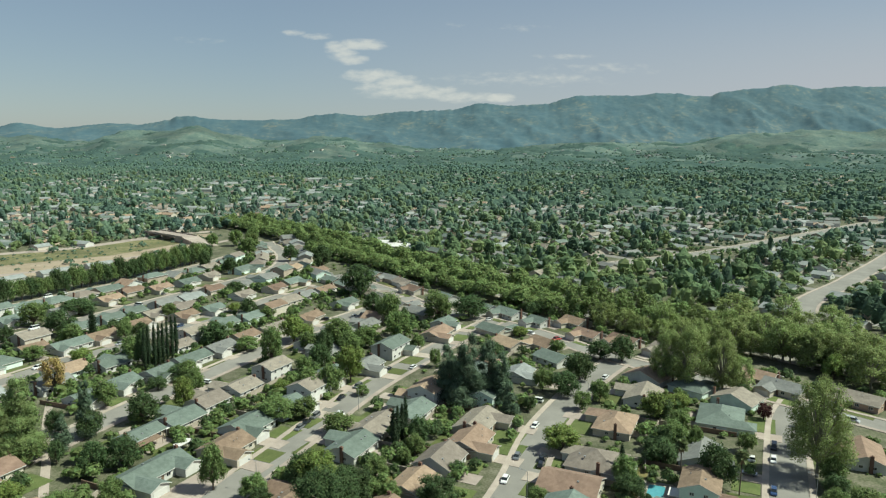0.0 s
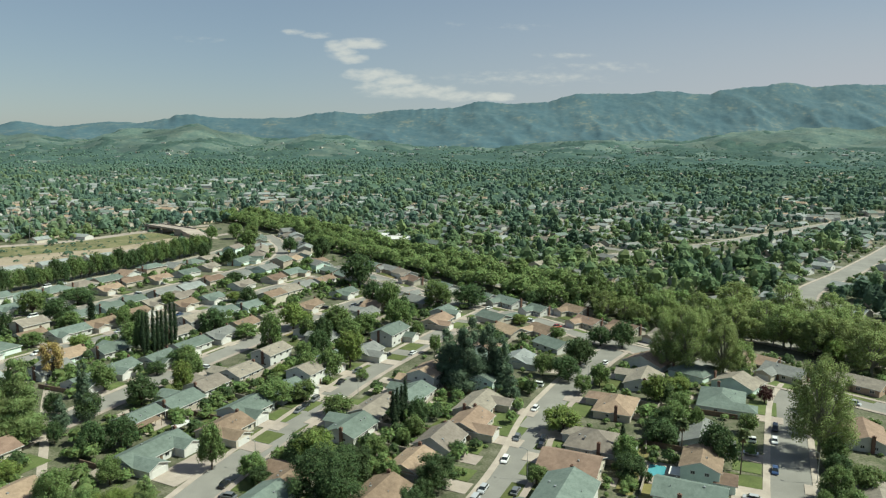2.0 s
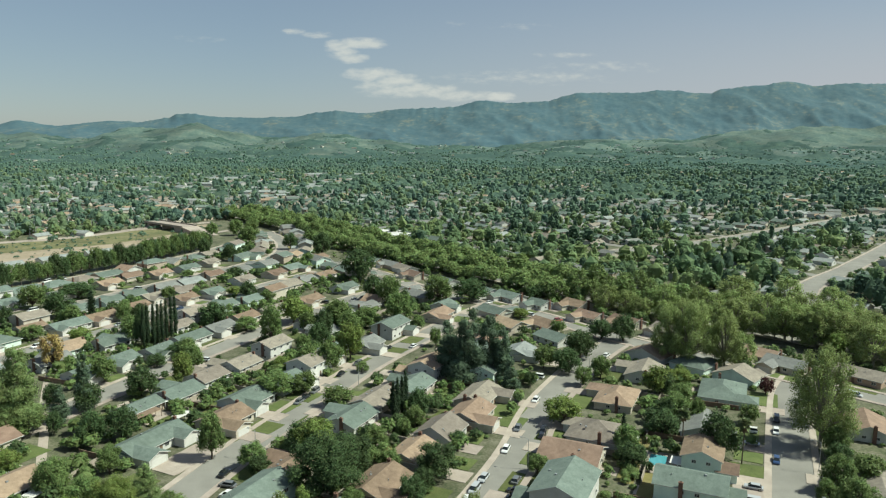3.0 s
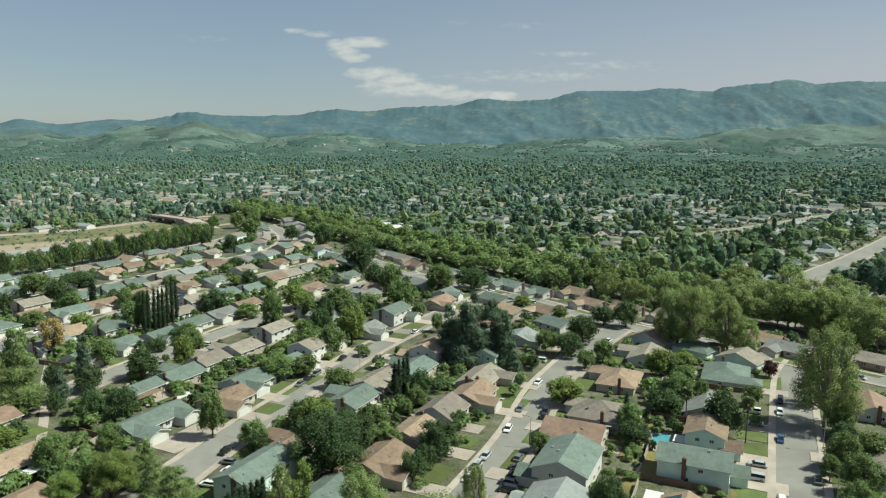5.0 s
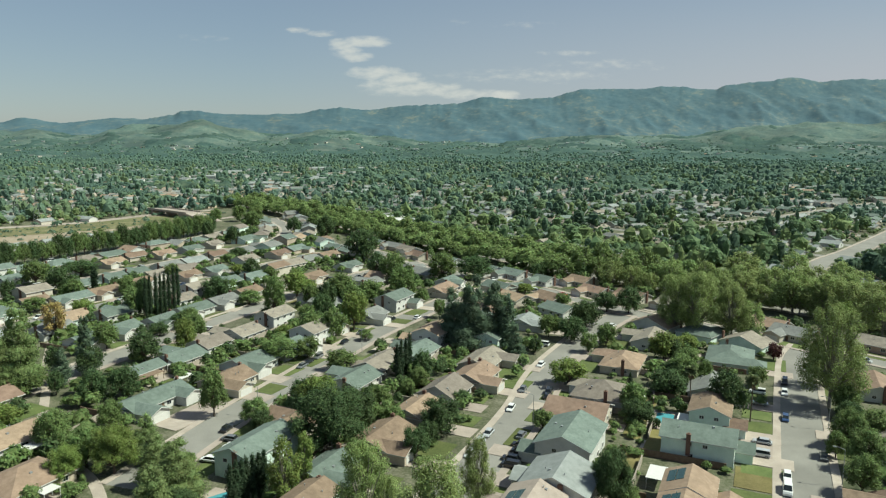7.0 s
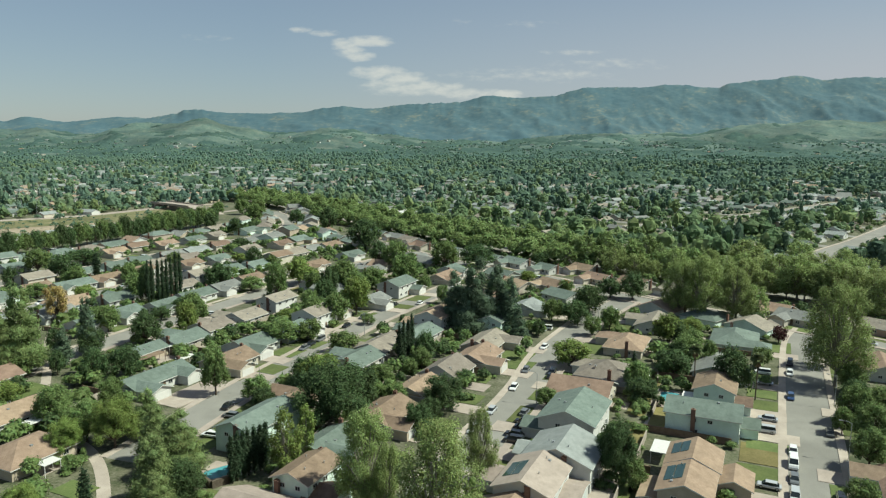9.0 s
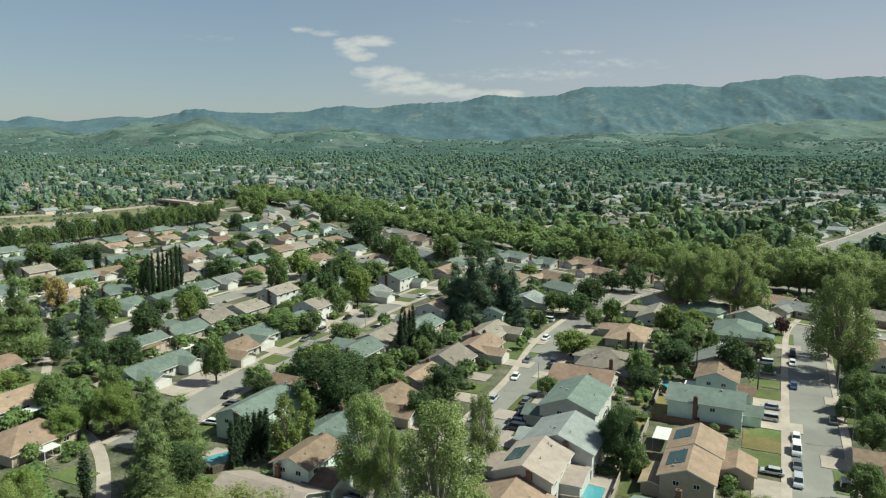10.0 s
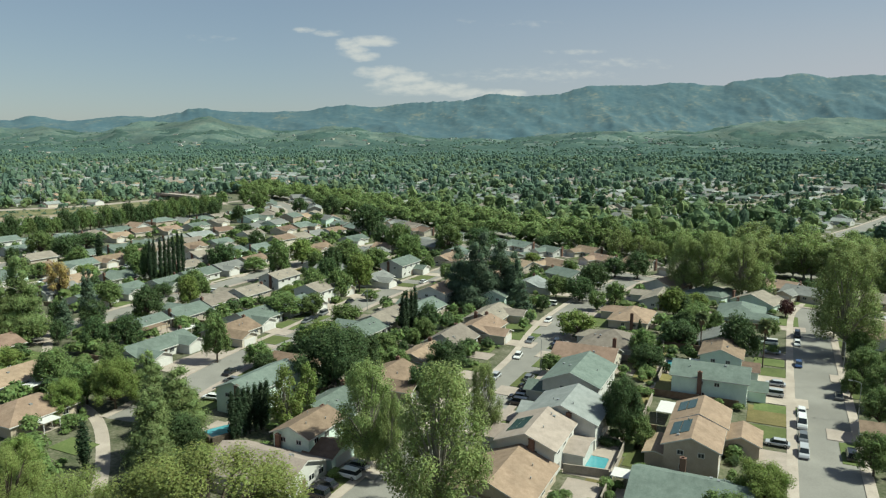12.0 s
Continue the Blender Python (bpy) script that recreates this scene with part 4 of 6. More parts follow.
# the same block, fronts to the west
house(9.4, 115.5, WEST, 15.5, 13.5, "tan", "tan", 1, -1, wing_out=3)
house(16.3, 128.8, WEST, 13.5, 11, "sand", "white", 2, 1, solar="front", wing_out=4, extra=((-1, 7.2, -9.3, -5.2, 2.8, 0.9, "y"),))
house(24.5, 141, WEST, 13, 14, "pale", "white", 2, 1, wing_out=4)
house(30.6, 163.5, WEST, 17.5, 13, "green", "white", 2, -1, wing_out=4)
house(36.5, 186.1, WEST, 14, 16, "clay", "cream", 1, 0, ridge="y", drive=7)
house(47, 201, WEST, 15, 16, "taupe", "white", 1, 1, hip=True, wing_out=3)
house(60, 231, WEST, 17.6, 12.1, "tan", "cream", 1, 1, hip=True)
house(77, 258, WEST, 16.5, 12.1, "taupe", "white", 1, 1)
# west side of the middle street, fronts to the east
house(16.5, 252, EAST, 11.0, 9.0, "green", "mint", 2, 0)
house(12.5, 231, EAST, 17.6, 11.0, "taupe", "cream", 1, -1)
house(9, 215.5, EAST, 15, 11.0, "tan", "cream", 1, 1)
house(-0.4, 201.5, EAST, 13.2, 11.5, "taupe", "white", 1, 0, rise=3.0)
house(-8, 186, EAST, 13.2, 9.9, "tan", "cream", 1, 1)
house(-16, 167.5, EAST, 15.4, 11.0, "brown", "tan", 1, 1)
house(-27.7, 131.3, EAST, 11.5, 8.2, "brown", "mint", 2, 1, wing_w=7.5)
house(-33.4, 119.6, EAST, 12.5, 18, "sand", "white", 1, 0, ridge="y")
house(-27, 150, EAST, 13.2, 8.8, "green", "white", 1, 1)
# east side of the next street, fronts to the west
house(-44.4, 157.4, WEST, 18.0, 9.9, "green", "mint", 2, 0)
house(-40, 176, WEST, 14.3, 9.9, "brown", "cream", 1, 1)
house(-28.5, 210.5, WEST, 15, 11.0, "green", "white", 1, 1)
house(-22.5, 227, WEST, 16.5, 11.0, "taupe", "cream", 1, -1)
house(-11, 240, WEST, 16.5, 11.0, "green", "white", 1, 1)
house(-5, 258, WEST, 14.3, 11.0, "tan", "white", 2, -1)
house(13, 283, WEST, 16.5, 11.0, "green", "white", 1, 1)
house(32, 283.5, EAST, 13, 10.0, "pale", "white", 1, 1)
house(20, 302, WEST, 16.5, 11.0, "clay", "white", 1, 1)
# west side of that street, fronts to the east
house(-84.5, 193, EAST, 21.0, 10.0, "green", "white", 1, 1, wing_out=6, lawn="", extra=((-10.3, -4.2, 0.5, 9.0, 2.75, 1.25, "y"),))
house(-68, 210, EAST, 14, 11.0, "brown", "cream", 1, 1)
house(-66, 227, EAST, 15.0, 12.1, "green", "white", 1, 1, wing_out=4)
house(-57.5, 244, EAST, 15, 11.0, "green", "white", 1, -1)
house(-51, 260, EAST, 14, 11.0, "taupe", "white", 2, 0)
house(-48, 279, EAST, 15, 11.0, "green", "cream", 1, 1)
house(-33, 293, EAST, 13, 11.0, "grey", "white", 1, 1)
house(-24, 316, EAST, 17, 11.0, "green", "white", 2, -1)
house(-3, 346, EAST, 17.6, 11.0, "clay", "cream", 1, 1)
house(0.5, 367, EAST, 12, 10.0, "green", "white", 1, 1)
# further west
house(-98.5, 218.5, WEST, 13, 8, "green", "tan", 1, 0)
house(-91, 232, WEST, 14, 11.0, "green", "white", 1, 1)
house(-87, 249, WEST, 12.5, 11.0, "taupe", "white", 1, 1)
house(-79, 264.5, WEST, 13, 11.0, "taupe", "white", 1, -1)
house(-71, 283, WEST, 14, 9.9, "taupe", "white", 2, 0)
house(-54.5, 311, WEST, 14, 10.0, "grey", "white", 1, 1)
house(-41, 361, WEST, 15, 10.0, "grey", "white", 1, 1)
def tract_house(hx, hy, turn, w, roof, wall, storeys=1, detail=True):
    """One of the tract's usual houses, with a garage wing where it is of one storey."""
    return house(hx, hy, turn, w, 10.5, roof, wall, storeys, 0 if storeys == 2 else 1, wing_out=3.5, drive=5.0, detail=detail)


tract_house(-133, 253, -111, 14, "green", "white")
tract_house(-128, 268, -111, 13, "green", "white")
tract_house(-117.5, 281, -111, 13, "green", "white")
tract_house(-111.5, 300, -114, 17, "green", "white")
tract_house(-104.5, 318, -114, 15, "grey", "white")
tract_house(-98, 337, -114, 14, "brown", "cream")
tract_house(-154, 266, 64, 14, "grey", "white")
tract_house(-143, 293.5, 64, 14, "green", "white")
tract_house(-138.5, 308, 64, 12, "green", "white")
tract_house(-124.5, 321, 64, 12, "taupe", "white")
tract_house(-122, 336, 64, 14, "taupe", "white", 2)
tract_house(-175.5, 321, -116, 19, "green", "white")
tract_house(-189, 313, -116, 12, "brown", "cream", detail=False)
tract_house(-168, 336, -116, 15, "brown", "cream", detail=False)
tract_house(-196, 325, 64, 13, "taupe", "cream", 2, detail=False)
tract_house(-116, 363, 65, 13, "green", "mint", detail=False)
tract_house(-106, 376, 65, 14, "green", "mint", detail=False)
tract_house(-97, 392, 65, 14, "brown", "cream", 2, detail=False)
tract_house(-133, 395, -115, 13, "green", "white", detail=False)
tract_house(-151, 399, 65, 14, "taupe", "white", detail=False)
tract_house(-143, 379, -115, 13, "brown", "cream", detail=False)
tract_house(-180, 371, 66, 13, "green", "mint", detail=False)
tract_house(-175, 387, 66, 13, "green", "mint", detail=False)
tract_house(-161, 381, -115, 13, "taupe", "cream", detail=False)
tract_house(-203, 418, -114, 15, "tan", "cream", detail=False)
tract_house(-200, 442, 66, 15, "brown", "cream", detail=False)
tract_house(-186, 452, -115, 15, "tan", "cream", detail=False)
tract_house(-175, 473, -115, 15, "green", "white", detail=False)
tract_house(-168, 496, -108, 14, "taupe", "cream", detail=False)
tract_house(-150, 449, 65, 14, "brown", "cream", detail=False)
tract_house(-136, 466, 65, 13, "grey", "white", detail=False)
tract_house(-126, 433, -116, 14, "taupe", "white", detail=False)
tract_house(-111, 455, -116, 14, "brown", "cream", detail=False)
tract_house(-231, 366, -116, 14, "green", "white", detail=False)
tract_house(-215, 386, -114, 13, "grey", "white", detail=False)
tract_house(-187, 352, 64, 14, "green", "white", detail=False)
tract_house(-74, 377, -116, 16, "brown", "cream", detail=False)
tract_house(-59, 412, -120, 15, "green", "white", detail=False)
tract_house(-87, 434, 64, 13, "grey", "white", detail=False)
tract_house(-18, 453, 121, 15, "brown", "cream", detail=False)
tract_house(-94, 520, 64, 15, "brown", "cream", detail=False)
house(-108.5, 165.5, WEST, 13, 11.0, "tan", "white", 1, 0, drive=0)
house(-92, 144.5, WEST, 15, 13, "tan", "tan", 1, 0, hip=True, drive=0)
house(-131, 190, EAST, 15.4, 11.0, "clay", "cream", 1, 1)
# along the cross street
house(132, 281, 130, 13, 11.0, "clay", "cream", 1, 1)
house(136, 268, 130, 15.4, 11.0, "grey", "cream", 1, 1, drive=5)
house(158, 256, 130, 17.6, 11.0, "taupe", "brown", 1, 1, drive=5)
house(32, 328, -55, 15.4, 11.0, "tan", "cream", 1, 1, drive=5)
house(50, 305, -55, 15.4, 11.0, "green", "white", 1, 1, drive=5)
house(72, 370, 125, 14, 11.0, "brown", "cream", 1, 1, drive=5)
house(52.5, 371.5, 125, 12, 10, "green", "white", 1, 1, drive=5)
house(38, 390, 125, 16.5, 11.0, "green", "white", 1, 1, drive=5)
house(25, 402, 125, 14.3, 11.0, "green", "white", 1, -1, drive=5)
house(74, 345, 125, 14, 10.0, "clay", "cream", 1, 1, drive=4)
house(89.5, 333.5, 125, 15, 11.0, "brown", "cream", 1, 1, drive=5)
house(106, 318, 125, 15.4, 11.0, "taupe", "cream", 1, 1, drive=5)
house(131, 207, WEST, 16.5, 11.0, "clay", "white", 1, 1, drive=6)
house(110, 165, WEST, 16.5, 11.0, "taupe", "white", 1, 1, drive=6)
house(91, 130, WEST, 16.5, 11.0, "brown", "cream", 1, 1, drive=6)

# the front gardens along the eastern street
def yard(kind, u0, u1, v0, v1):
    YARDS.append((u0, u1, v0, v1))
    q = [U * u + V * v for u, v in ((u0, v0), (u1, v0), (u1, v1), (u0, v1))]
    if kind == "drive":
        sheet("driveway", "pale concrete driveway in front of a garage", "driveway", [tuple(p) for p in q], 0.13, CONCRETE, 0.1)
    elif kind == "paving":
        sheet("patio", "pale paved yard between house and wall", "patio", [tuple(p) for p in q], 0.06, CONCRETE, 0.05)
    else:
        sheet("lawn", "sunny yellow-green front lawn", "lawn", [tuple(p) for p in q], 0.10, DRYLAWN if kind == "dry" else LAWN, 0.08)


YARDS = [(99, 112, -98, -92)]
yard("drive", 137.5, 147, -0.4, 6.4)
yard("lawn", 152.5, 160, -3.4, 5.2)
yard("dry", 161, 172, -3.0, 5.4)
yard("drive", 179.5, 190, -2.5, 5.8)
yard("lawn", 191.5, 199, -2.4, 4.8)
yard("lawn", 205, 212, -3, 4.6)
yard("paving", 120.5, 134.5, -32.0, -24.4)
yard("paving", 112, 119, -31.0, -24.4)
yard("lawn", 128, 136, -23.2, -17.5)
yard("dry", 171, 186, -24.5, -20.5)
yard("paving", 186.5, 199, -26, -18.4)
yard("paving", 131, 152, -147, -137.2)
yard("lawn", 120.5, 127, -148, -138.5)
yard("lawn", 108.5, 119, -117.5, -112.0)
yard("lawn", 86.5, 92, -127, -119)
yard("lawn", 153, 162, -147, -137.5)
yard("paving", 104, 111.5, -106.5, -97.5)
yard("lawn", 97, 103.5, -112, -102)

# ---- rows of houses further along the streets ----
MIXED = ["green", "green", "grey", "taupe", "green", "brown", "green", "taupe", "grey", "taupe", "pale", "green", "tan"]
WALLS = ["white", "cream", "white", "tan", "cream", "mint"]


STREETS = (ST_R, ST_M, ST_L, ST_L2, ST_L3, ST_L4, ST_L5, ST_X)


def row(line, start, end, side, step=18.5, back=17.5, detail=True):
    rng = HOUSE_RNG
    for p, head in along(line, step, start, end):
        n = Vector((math.cos(radians(head)), -math.sin(radians(head)))) * side
        q = p + n * (back + rng.uniform(-1.8, 1.8))
        if any(math.hypot(q.x - o[0], q.y - o[1]) < 16.5 for o in HOUSES) or any(near_line(q.x, q.y, (o,), 12) for o in STREETS):
            continue
        turn = -head + 90 if side > 0 else -head - 90
        house(q.x, q.y, turn + rng.uniform(-3, 3), rng.uniform(13, 18), rng.uniform(9, 12.5), rng.choice(MIXED), rng.choice(WALLS), 2 if rng.random() < 0.12 else 1,
              rng.choice((-1, 1, -1, 1, 0)), wing_out=rng.uniform(2, 6), ridge="y" if rng.random() < 0.15 else "x", hip=rng.random() < 0.15, chimney=rng.random() < 0.5, drive=5.0, lawn=rng.choice(("green", "green", "dry")), detail=detail)


row(ST_X, 8, 330, 1, detail=False)
row(ST_X, 8, 330, -1, back=18, detail=False)
row(ST_L2, 118, 300, 1)
row(ST_L2, 92, 285, -1)
row(ST_L3, 68, 330, 1)
row(ST_L3, 60, 330, -1, detail=False)
row(ST_L4, 45, 500, 1, detail=False)
row(ST_L4, 45, 500, -1, detail=False)
row(ST_L5, 40, 400, 1, detail=False)

# ---- single trees in the gardens and along the streets ----
tree("cedar", -128.6, 204.5, 26.0, 9.5)
tree("cedar", -133.0, 199.5, 20.0, 7.5)
tree("gold", -150.1, 261.2, 16.9, 5.4)
tree("pine", -117.4, 221.0, 18.9, 5.0)
tree("pine", -120.1, 210.9, 11.6, 4.4)
tree("oak", -104.5, 234.6, 11.6, 6.8)
tree("oak", -102.5, 195.3, 11.1, 4.9)
tree("oak", -95.4, 199.4, 10.7, 5.4)
tree("round", -64.2, 185.8, 15.3, 4.5)
tree("light", -94.6, 246.2, 13.6, 4.6)
tree("oak", -48.3, 175.8, 6.4, 3.8)
tree("round", -96.9, 163.8, 11.5, 5.5)
tree("round", -83.9, 154.8, 11.1, 5.5)
tree("round", -85.7, 149.7, 7.5, 3.9)
tree("round", -88.6, 176.7, 9.1, 4.4)
tree("near_light", -84.9, 147.5, 9.5, 4.6)
tree("round", -66.0, 159.1, 5.0, 2.6)
tree("round", -60.5, 155.0, 4.0, 3.0)
tree("cedar", -54.6, 122.8, 15.5, 6.6)
tree("cedar", -56.7, 127.6, 12.4, 6.5)
tree("near_light", -75.8, 151.5, 13.0, 6.5)
tree("cedar", -71.0, 158.0, 11.5, 5.5)
tree("cedar", -56.0, 137.5, 14.5, 8.0)
tree("near_oak", -52.0, 125.5, 11.0, 6.0)
tree("cedar", -51.5, 116.0, 11.0, 6.5)
tree("cedar", -63.5, 144.5, 12.5, 6.0)
tree("cypress", -67.3, 122.2, 9.7, 1.4)
tree("near_light", -76.5, 118.1, 9.4, 4.3)
tree("light", -115.8, 176.1, 7.5, 4.4)
tree("near_willow", -34.0, 92.0, 18.0, 15.5)
tree("near_willow", -53.9, 93.1, 14.0, 8.5)
tree("near_willow", -69.3, 103.3, 13.0, 7.5)
tree("birch", -34.0, 138.6, 15.7, 3.5)
tree("birch", -30.8, 144.5, 14.5, 2.5)
tree("birch", -57.2, 146.4, 6.9, 2.6)
tree("near_light", -64.1, 152.8, 4.3, 2.6)
tree("near_oak", -28.9, 165.4, 17.8, 10.8)
tree("oak", -38.1, 187.4, 12.0, 6.6)
tree("oak", -23.7, 178.2, 12, 7)
tree("round", -34.5, 225.1, 8.0, 6.1)
tree("round", -8.4, 209.2, 7.4, 3.6)
tree("deodar", 9.6, 251.5, 27.0, 10.5)
tree("deodar", 2.9, 258.4, 21.5, 9.0)
tree("deodar", 17.5, 255.1, 24.0, 9.0)
tree("pine", 22.4, 250.8, 20.5, 6.3)
tree("pine", 24.6, 242.6, 11.7, 4.5)
tree("pine", 8.0, 251.5, 15.7, 6.2)
tree("oak", -1.4, 176.4, 10.3, 6.6)
tree("round", -19.3, 194.0, 7.1, 4.8)
tree("round", -20.5, 182.9, 6.3, 4.6)
tree("near_sycamore", -15.3, 123.8, 21.9, 6.0)
tree("near_sycamore", -1.9, 103.8, 27.9, 7.8)
tree("near_sycamore", 6.5, 136.7, 16.7, 3.6)
tree("near_sycamore", -10.9, 119.5, 16.9, 3.0)
tree("light", -37.4, 276.3, 17.2, 6.2)
tree("round", -43.6, 264.0, 13.2, 5.4)
tree("round", -52.2, 263.7, 11.4, 5.9)
tree("light", 38.3, 212.8, 8.9, 6.8)
tree("round", 25.8, 178.4, 6.1, 3.5)
tree("round", 57.6, 287.6, 10.0, 5.6)
tree("oak", 78.0, 187.8, 14.9, 6.4)
tree("near_oak", 34.6, 137.3, 14.9, 4.9)
tree("round", 37.2, 134.1, 7.9, 3.5)
tree("near_oak", 33.0, 142.9, 8.7, 3.0)
tree("oak", 76.9, 239.1, 10.7, 5.9)
tree("round", 81.3, 229.4, 8.6, 4.7)
tree("oak", 71.2, 211.1, 9.5, 5.2)
tree("round", 80.3, 212.6, 7.1, 3.5)
tree("oak", 56.4, 180.0, 3.1, 1.5)
tree("near_sycamore", 111.0, 196.0, 32.0, 9.0)
tree("sycamore", 117.5, 213.5, 17.6, 4.4)
tree("round", 101.2, 168.3, 11.5, 5.0)
tree("round", 98.3, 155.4, 11.5, 5.6)
tree("round", 90.4, 144.1, 10.4, 4.5)
tree("round", 76.6, 122.4, 9.5, 4.1)
tree("round", 112.6, 190.9, 9.6, 4.3)
tree("round", 94.6, 162.4, 7.6, 3.0)
tree("near_light", 50.1, 109.1, 10.1, 5.8)
tree("round", 41.5, 100.8, 9.0, 4.7)
tree("near_sycamore", 99.3, 272.6, 26.5, 9.0)
tree("near_sycamore", 92.2, 277.6, 24.0, 7.0)
tree("near_sycamore", 111.1, 268.0, 22.5, 7.5)
tree("sycamore", 118.3, 268.2, 15.4, 5.4)
tree("plum", 115.1, 240.1, 6.9, 3.3)
tree("round", 97.4, 213.0, 7.1, 3.5)
tree("round", -74.6, 297.7, 19.3, 5.7)
tree("oak", -54.3, 445.9, 21.9, 13.2)
tree("round", -2.6, 379.5, 16.9, 9.1)
tree("round", -29.3, 373.8, 17.9, 8.0)
tree("oak", -39.2, 386.2, 16.2, 6.4)
tree("round", -21.8, 338.4, 16.4, 7.3)
tree("oak", -53.1, 303.0, 16.1, 5.3)
tree("light", -68.7, 341.3, 8.7, 5.7)
tree("round", -50.0, 329.8, 14.6, 8.2)
tree("round", -37.4, 327.2, 11.2, 6.8)
tree("oak", 57.2, 282.3, 12.6, 7.1)
tree("oak", 48.1, 263.5, 10.3, 6.8)
tree("round", 39.9, 268.4, 9.8, 4.7)
tree("round", 59.8, 256.4, 9.8, 4.3)
tree("round", 51.7, 248.2, 7.8, 4.0)
tree("oak", 81.2, 307.5, 13.1, 6.4)
tree("round", 53.7, 320.0, 6.8, 4.0)
tree("oak", -94.6, 542.9, 20.1, 8.9)
tree("round", -96.8, 496.3, 10.3, 6.1)
tree("light", -61.9, 261.4, 6.8, 4.4)
tree("round", -58.1, 236.1, 9.3, 8.0)
tree("round", -48.7, 238.9, 8.4, 5.0)
tree("round", -31.3, 262.0, 4.6, 3.3)
tree("oak", -108.3, 279.1, 6.5, 7.0)
tree("round", -96.7, 263.9, 10.3, 4.4)
tree("oak", -112.3, 266.8, 5.8, 4.5)
tree("oak", -19.6, 347.8, 16.2, 4.3)
tree("round", -11.6, 325.0, 7.8, 3.8)
tree("round", -3.1, 297.6, 9.0, 3.2)
tree("light", -73.2, 336.1, 14.3, 8.4)
tree("oak", -110.3, 330.3, 12.6, 8.2)
tree("oak", -192.8, 343.6, 14.5, 7.4)
tree("round", -156.7, 337.2, 11.4, 5.0)
tree("round", -180.5, 333.6, 9.9, 5.5)
tree("round", -136.8, 302.9, 12.9, 7.6)
tree("oak", -108.7, 384.3, 12.3, 5.7)
tree("cypress", -173.4, 338.8, 14.9, 2.4)
tree("oak", -129.0, 292.5, 19.0, 4.0)
tree("cypress", -124.2, 293.5, 20.0, 1.2)
tree("cypress", -123.5, 296.7, 19.2, 1.2)
tree("cypress", -122.4, 298.3, 19.5, 1.2)
tree("cypress", -121.7, 301.5, 19.5, 1.2)
tree("cypress", -120.9, 304.9, 21.2, 1.2)
tree("cypress", -126.6, 289.0, 19.5, 1.2)
tree("cypress", -120.0, 307.4, 20.5, 1.2)
tree("cypress", -125.7, 291.2, 20.1, 1.2)
tree("cypress", -15.8, 216.7, 12.4, 1.2)
tree("cypress", -14.3, 215.4, 14.0, 1.2)
tree("cypress", -13.1, 218.1, 13.9, 1.2)
tree("cypress", -12.1, 223.5, 14.1, 1.1)
tree("cypress", -15.1, 213.4, 9.9, 1.1)
tree("cypress", 53.1, 195.7, 10.4, 1.0)
tree("cypress", -44.1, 135.6, 10.4, 1.2)
tree("cypress", -43.3, 136.7, 10.7, 1.2)
tree("cypress", -42.5, 137.8, 10.6, 1.2)
tree("cypress", -41.7, 139.0, 10.6, 1.2)
tree("cypress", -40.8, 140.1, 10.7, 1.2)
tree("cypress", -39.9, 141.3, 10.5, 1.3)
tree("cypress", -39.1, 142.5, 10.6, 1.3)
tree("round", -14.0, 179.5, 6.5, 3.9)
tree("light", -35.1, 185.5, 13.4, 7.1)
tree("round", -51.3, 180.5, 8.2, 4.6)
tree("oak", 22.2, 306.3, 10.5, 7.6)
tree("round", 52.6, 190.0, 10.2, 4.9)
tree("light", 75.9, 238.4, 11.4, 6.0)
tree("round", 73.7, 212.8, 11.3, 5.4)
tree("round", 81.0, 212.9, 9.4, 2.7)
tree("sycamore", 154.8, 309.1, 20.9, 9.0)
tree("sycamore", 164.8, 301.1, 20.4, 10.0)
tree("sycamore", 172.4, 301.3, 15.3, 8.8)
tree("sycamore", 195.0, 327.8, 16.6, 8.2)
tree("sycamore", 172.5, 272.2, 18.6, 9.1)
tree("sycamore", 157.5, 369.0, 18.6, 12.2)
tree("round", 130.7, 231.8, 12.1, 3.9)
tree("oak", -7.5, 160.5, 8.5, 4.2)
tree("round", -21.5, 157.5, 7.0, 3.6)
tree("oak", -4.5, 168.0, 7.0, 3.5)
tree("sycamore", 184.0, 368.0, 18.5, 8.5)
tree("sycamore", 177.0, 334.5, 18.0, 8.0)
tree("sycamore", 155.0, 329.0, 18.5, 8.5)
tree("sycamore", 182.0, 316.0, 18.0, 8.0)
tree("sycamore", 183.5, 289.5, 19.0, 8.0)
tree("light", 164.5, 284.5, 12.0, 5.5)
tree("sycamore", 200.0, 352.0, 17.0, 8.0)
tree("oak", -183.5, 534.0, 16.0, 5.5)
tree("oak", -158.5, 516.0, 14.0, 6.0)
tree("oak", -203.0, 560.0, 15.0, 4.5)
tree("round", -217.0, 655.0, 14.0, 6.5)
tree("round", -196.0, 660.0, 17.0, 8.0)
tree("round", -176.0, 640.0, 18.0, 8.5)
tree("round", -170.0, 610.0, 16.0, 8.0)
tree("round", -188.0, 690.0, 17.0, 8.0)
tree("oak", -126.0, 575.0, 15.0, 7.0)
tree("round", -112.0, 590.0, 16.0, 8.0)
tree("oak", 15.0, 387.8, 13.6, 11.1)
tree("oak", 52.5, 394.1, 7.6, 5.7)
tree("oak", 75.6, 388.1, 9.0, 7.6)
tree("light", 39.5, 348.9, 5.4, 5.0)
tree("oak", 72.1, 310.4, 9.8, 6.9)
tree("round", -63.2, 321.5, 10.1, 4.7)
tree("oak", -54.5, 329.5, 9.6, 5.6)
tree("round", -43.4, 317.4, 11.3, 6.9)
tree("round", -58.6, 286.6, 9.1, 3.8)
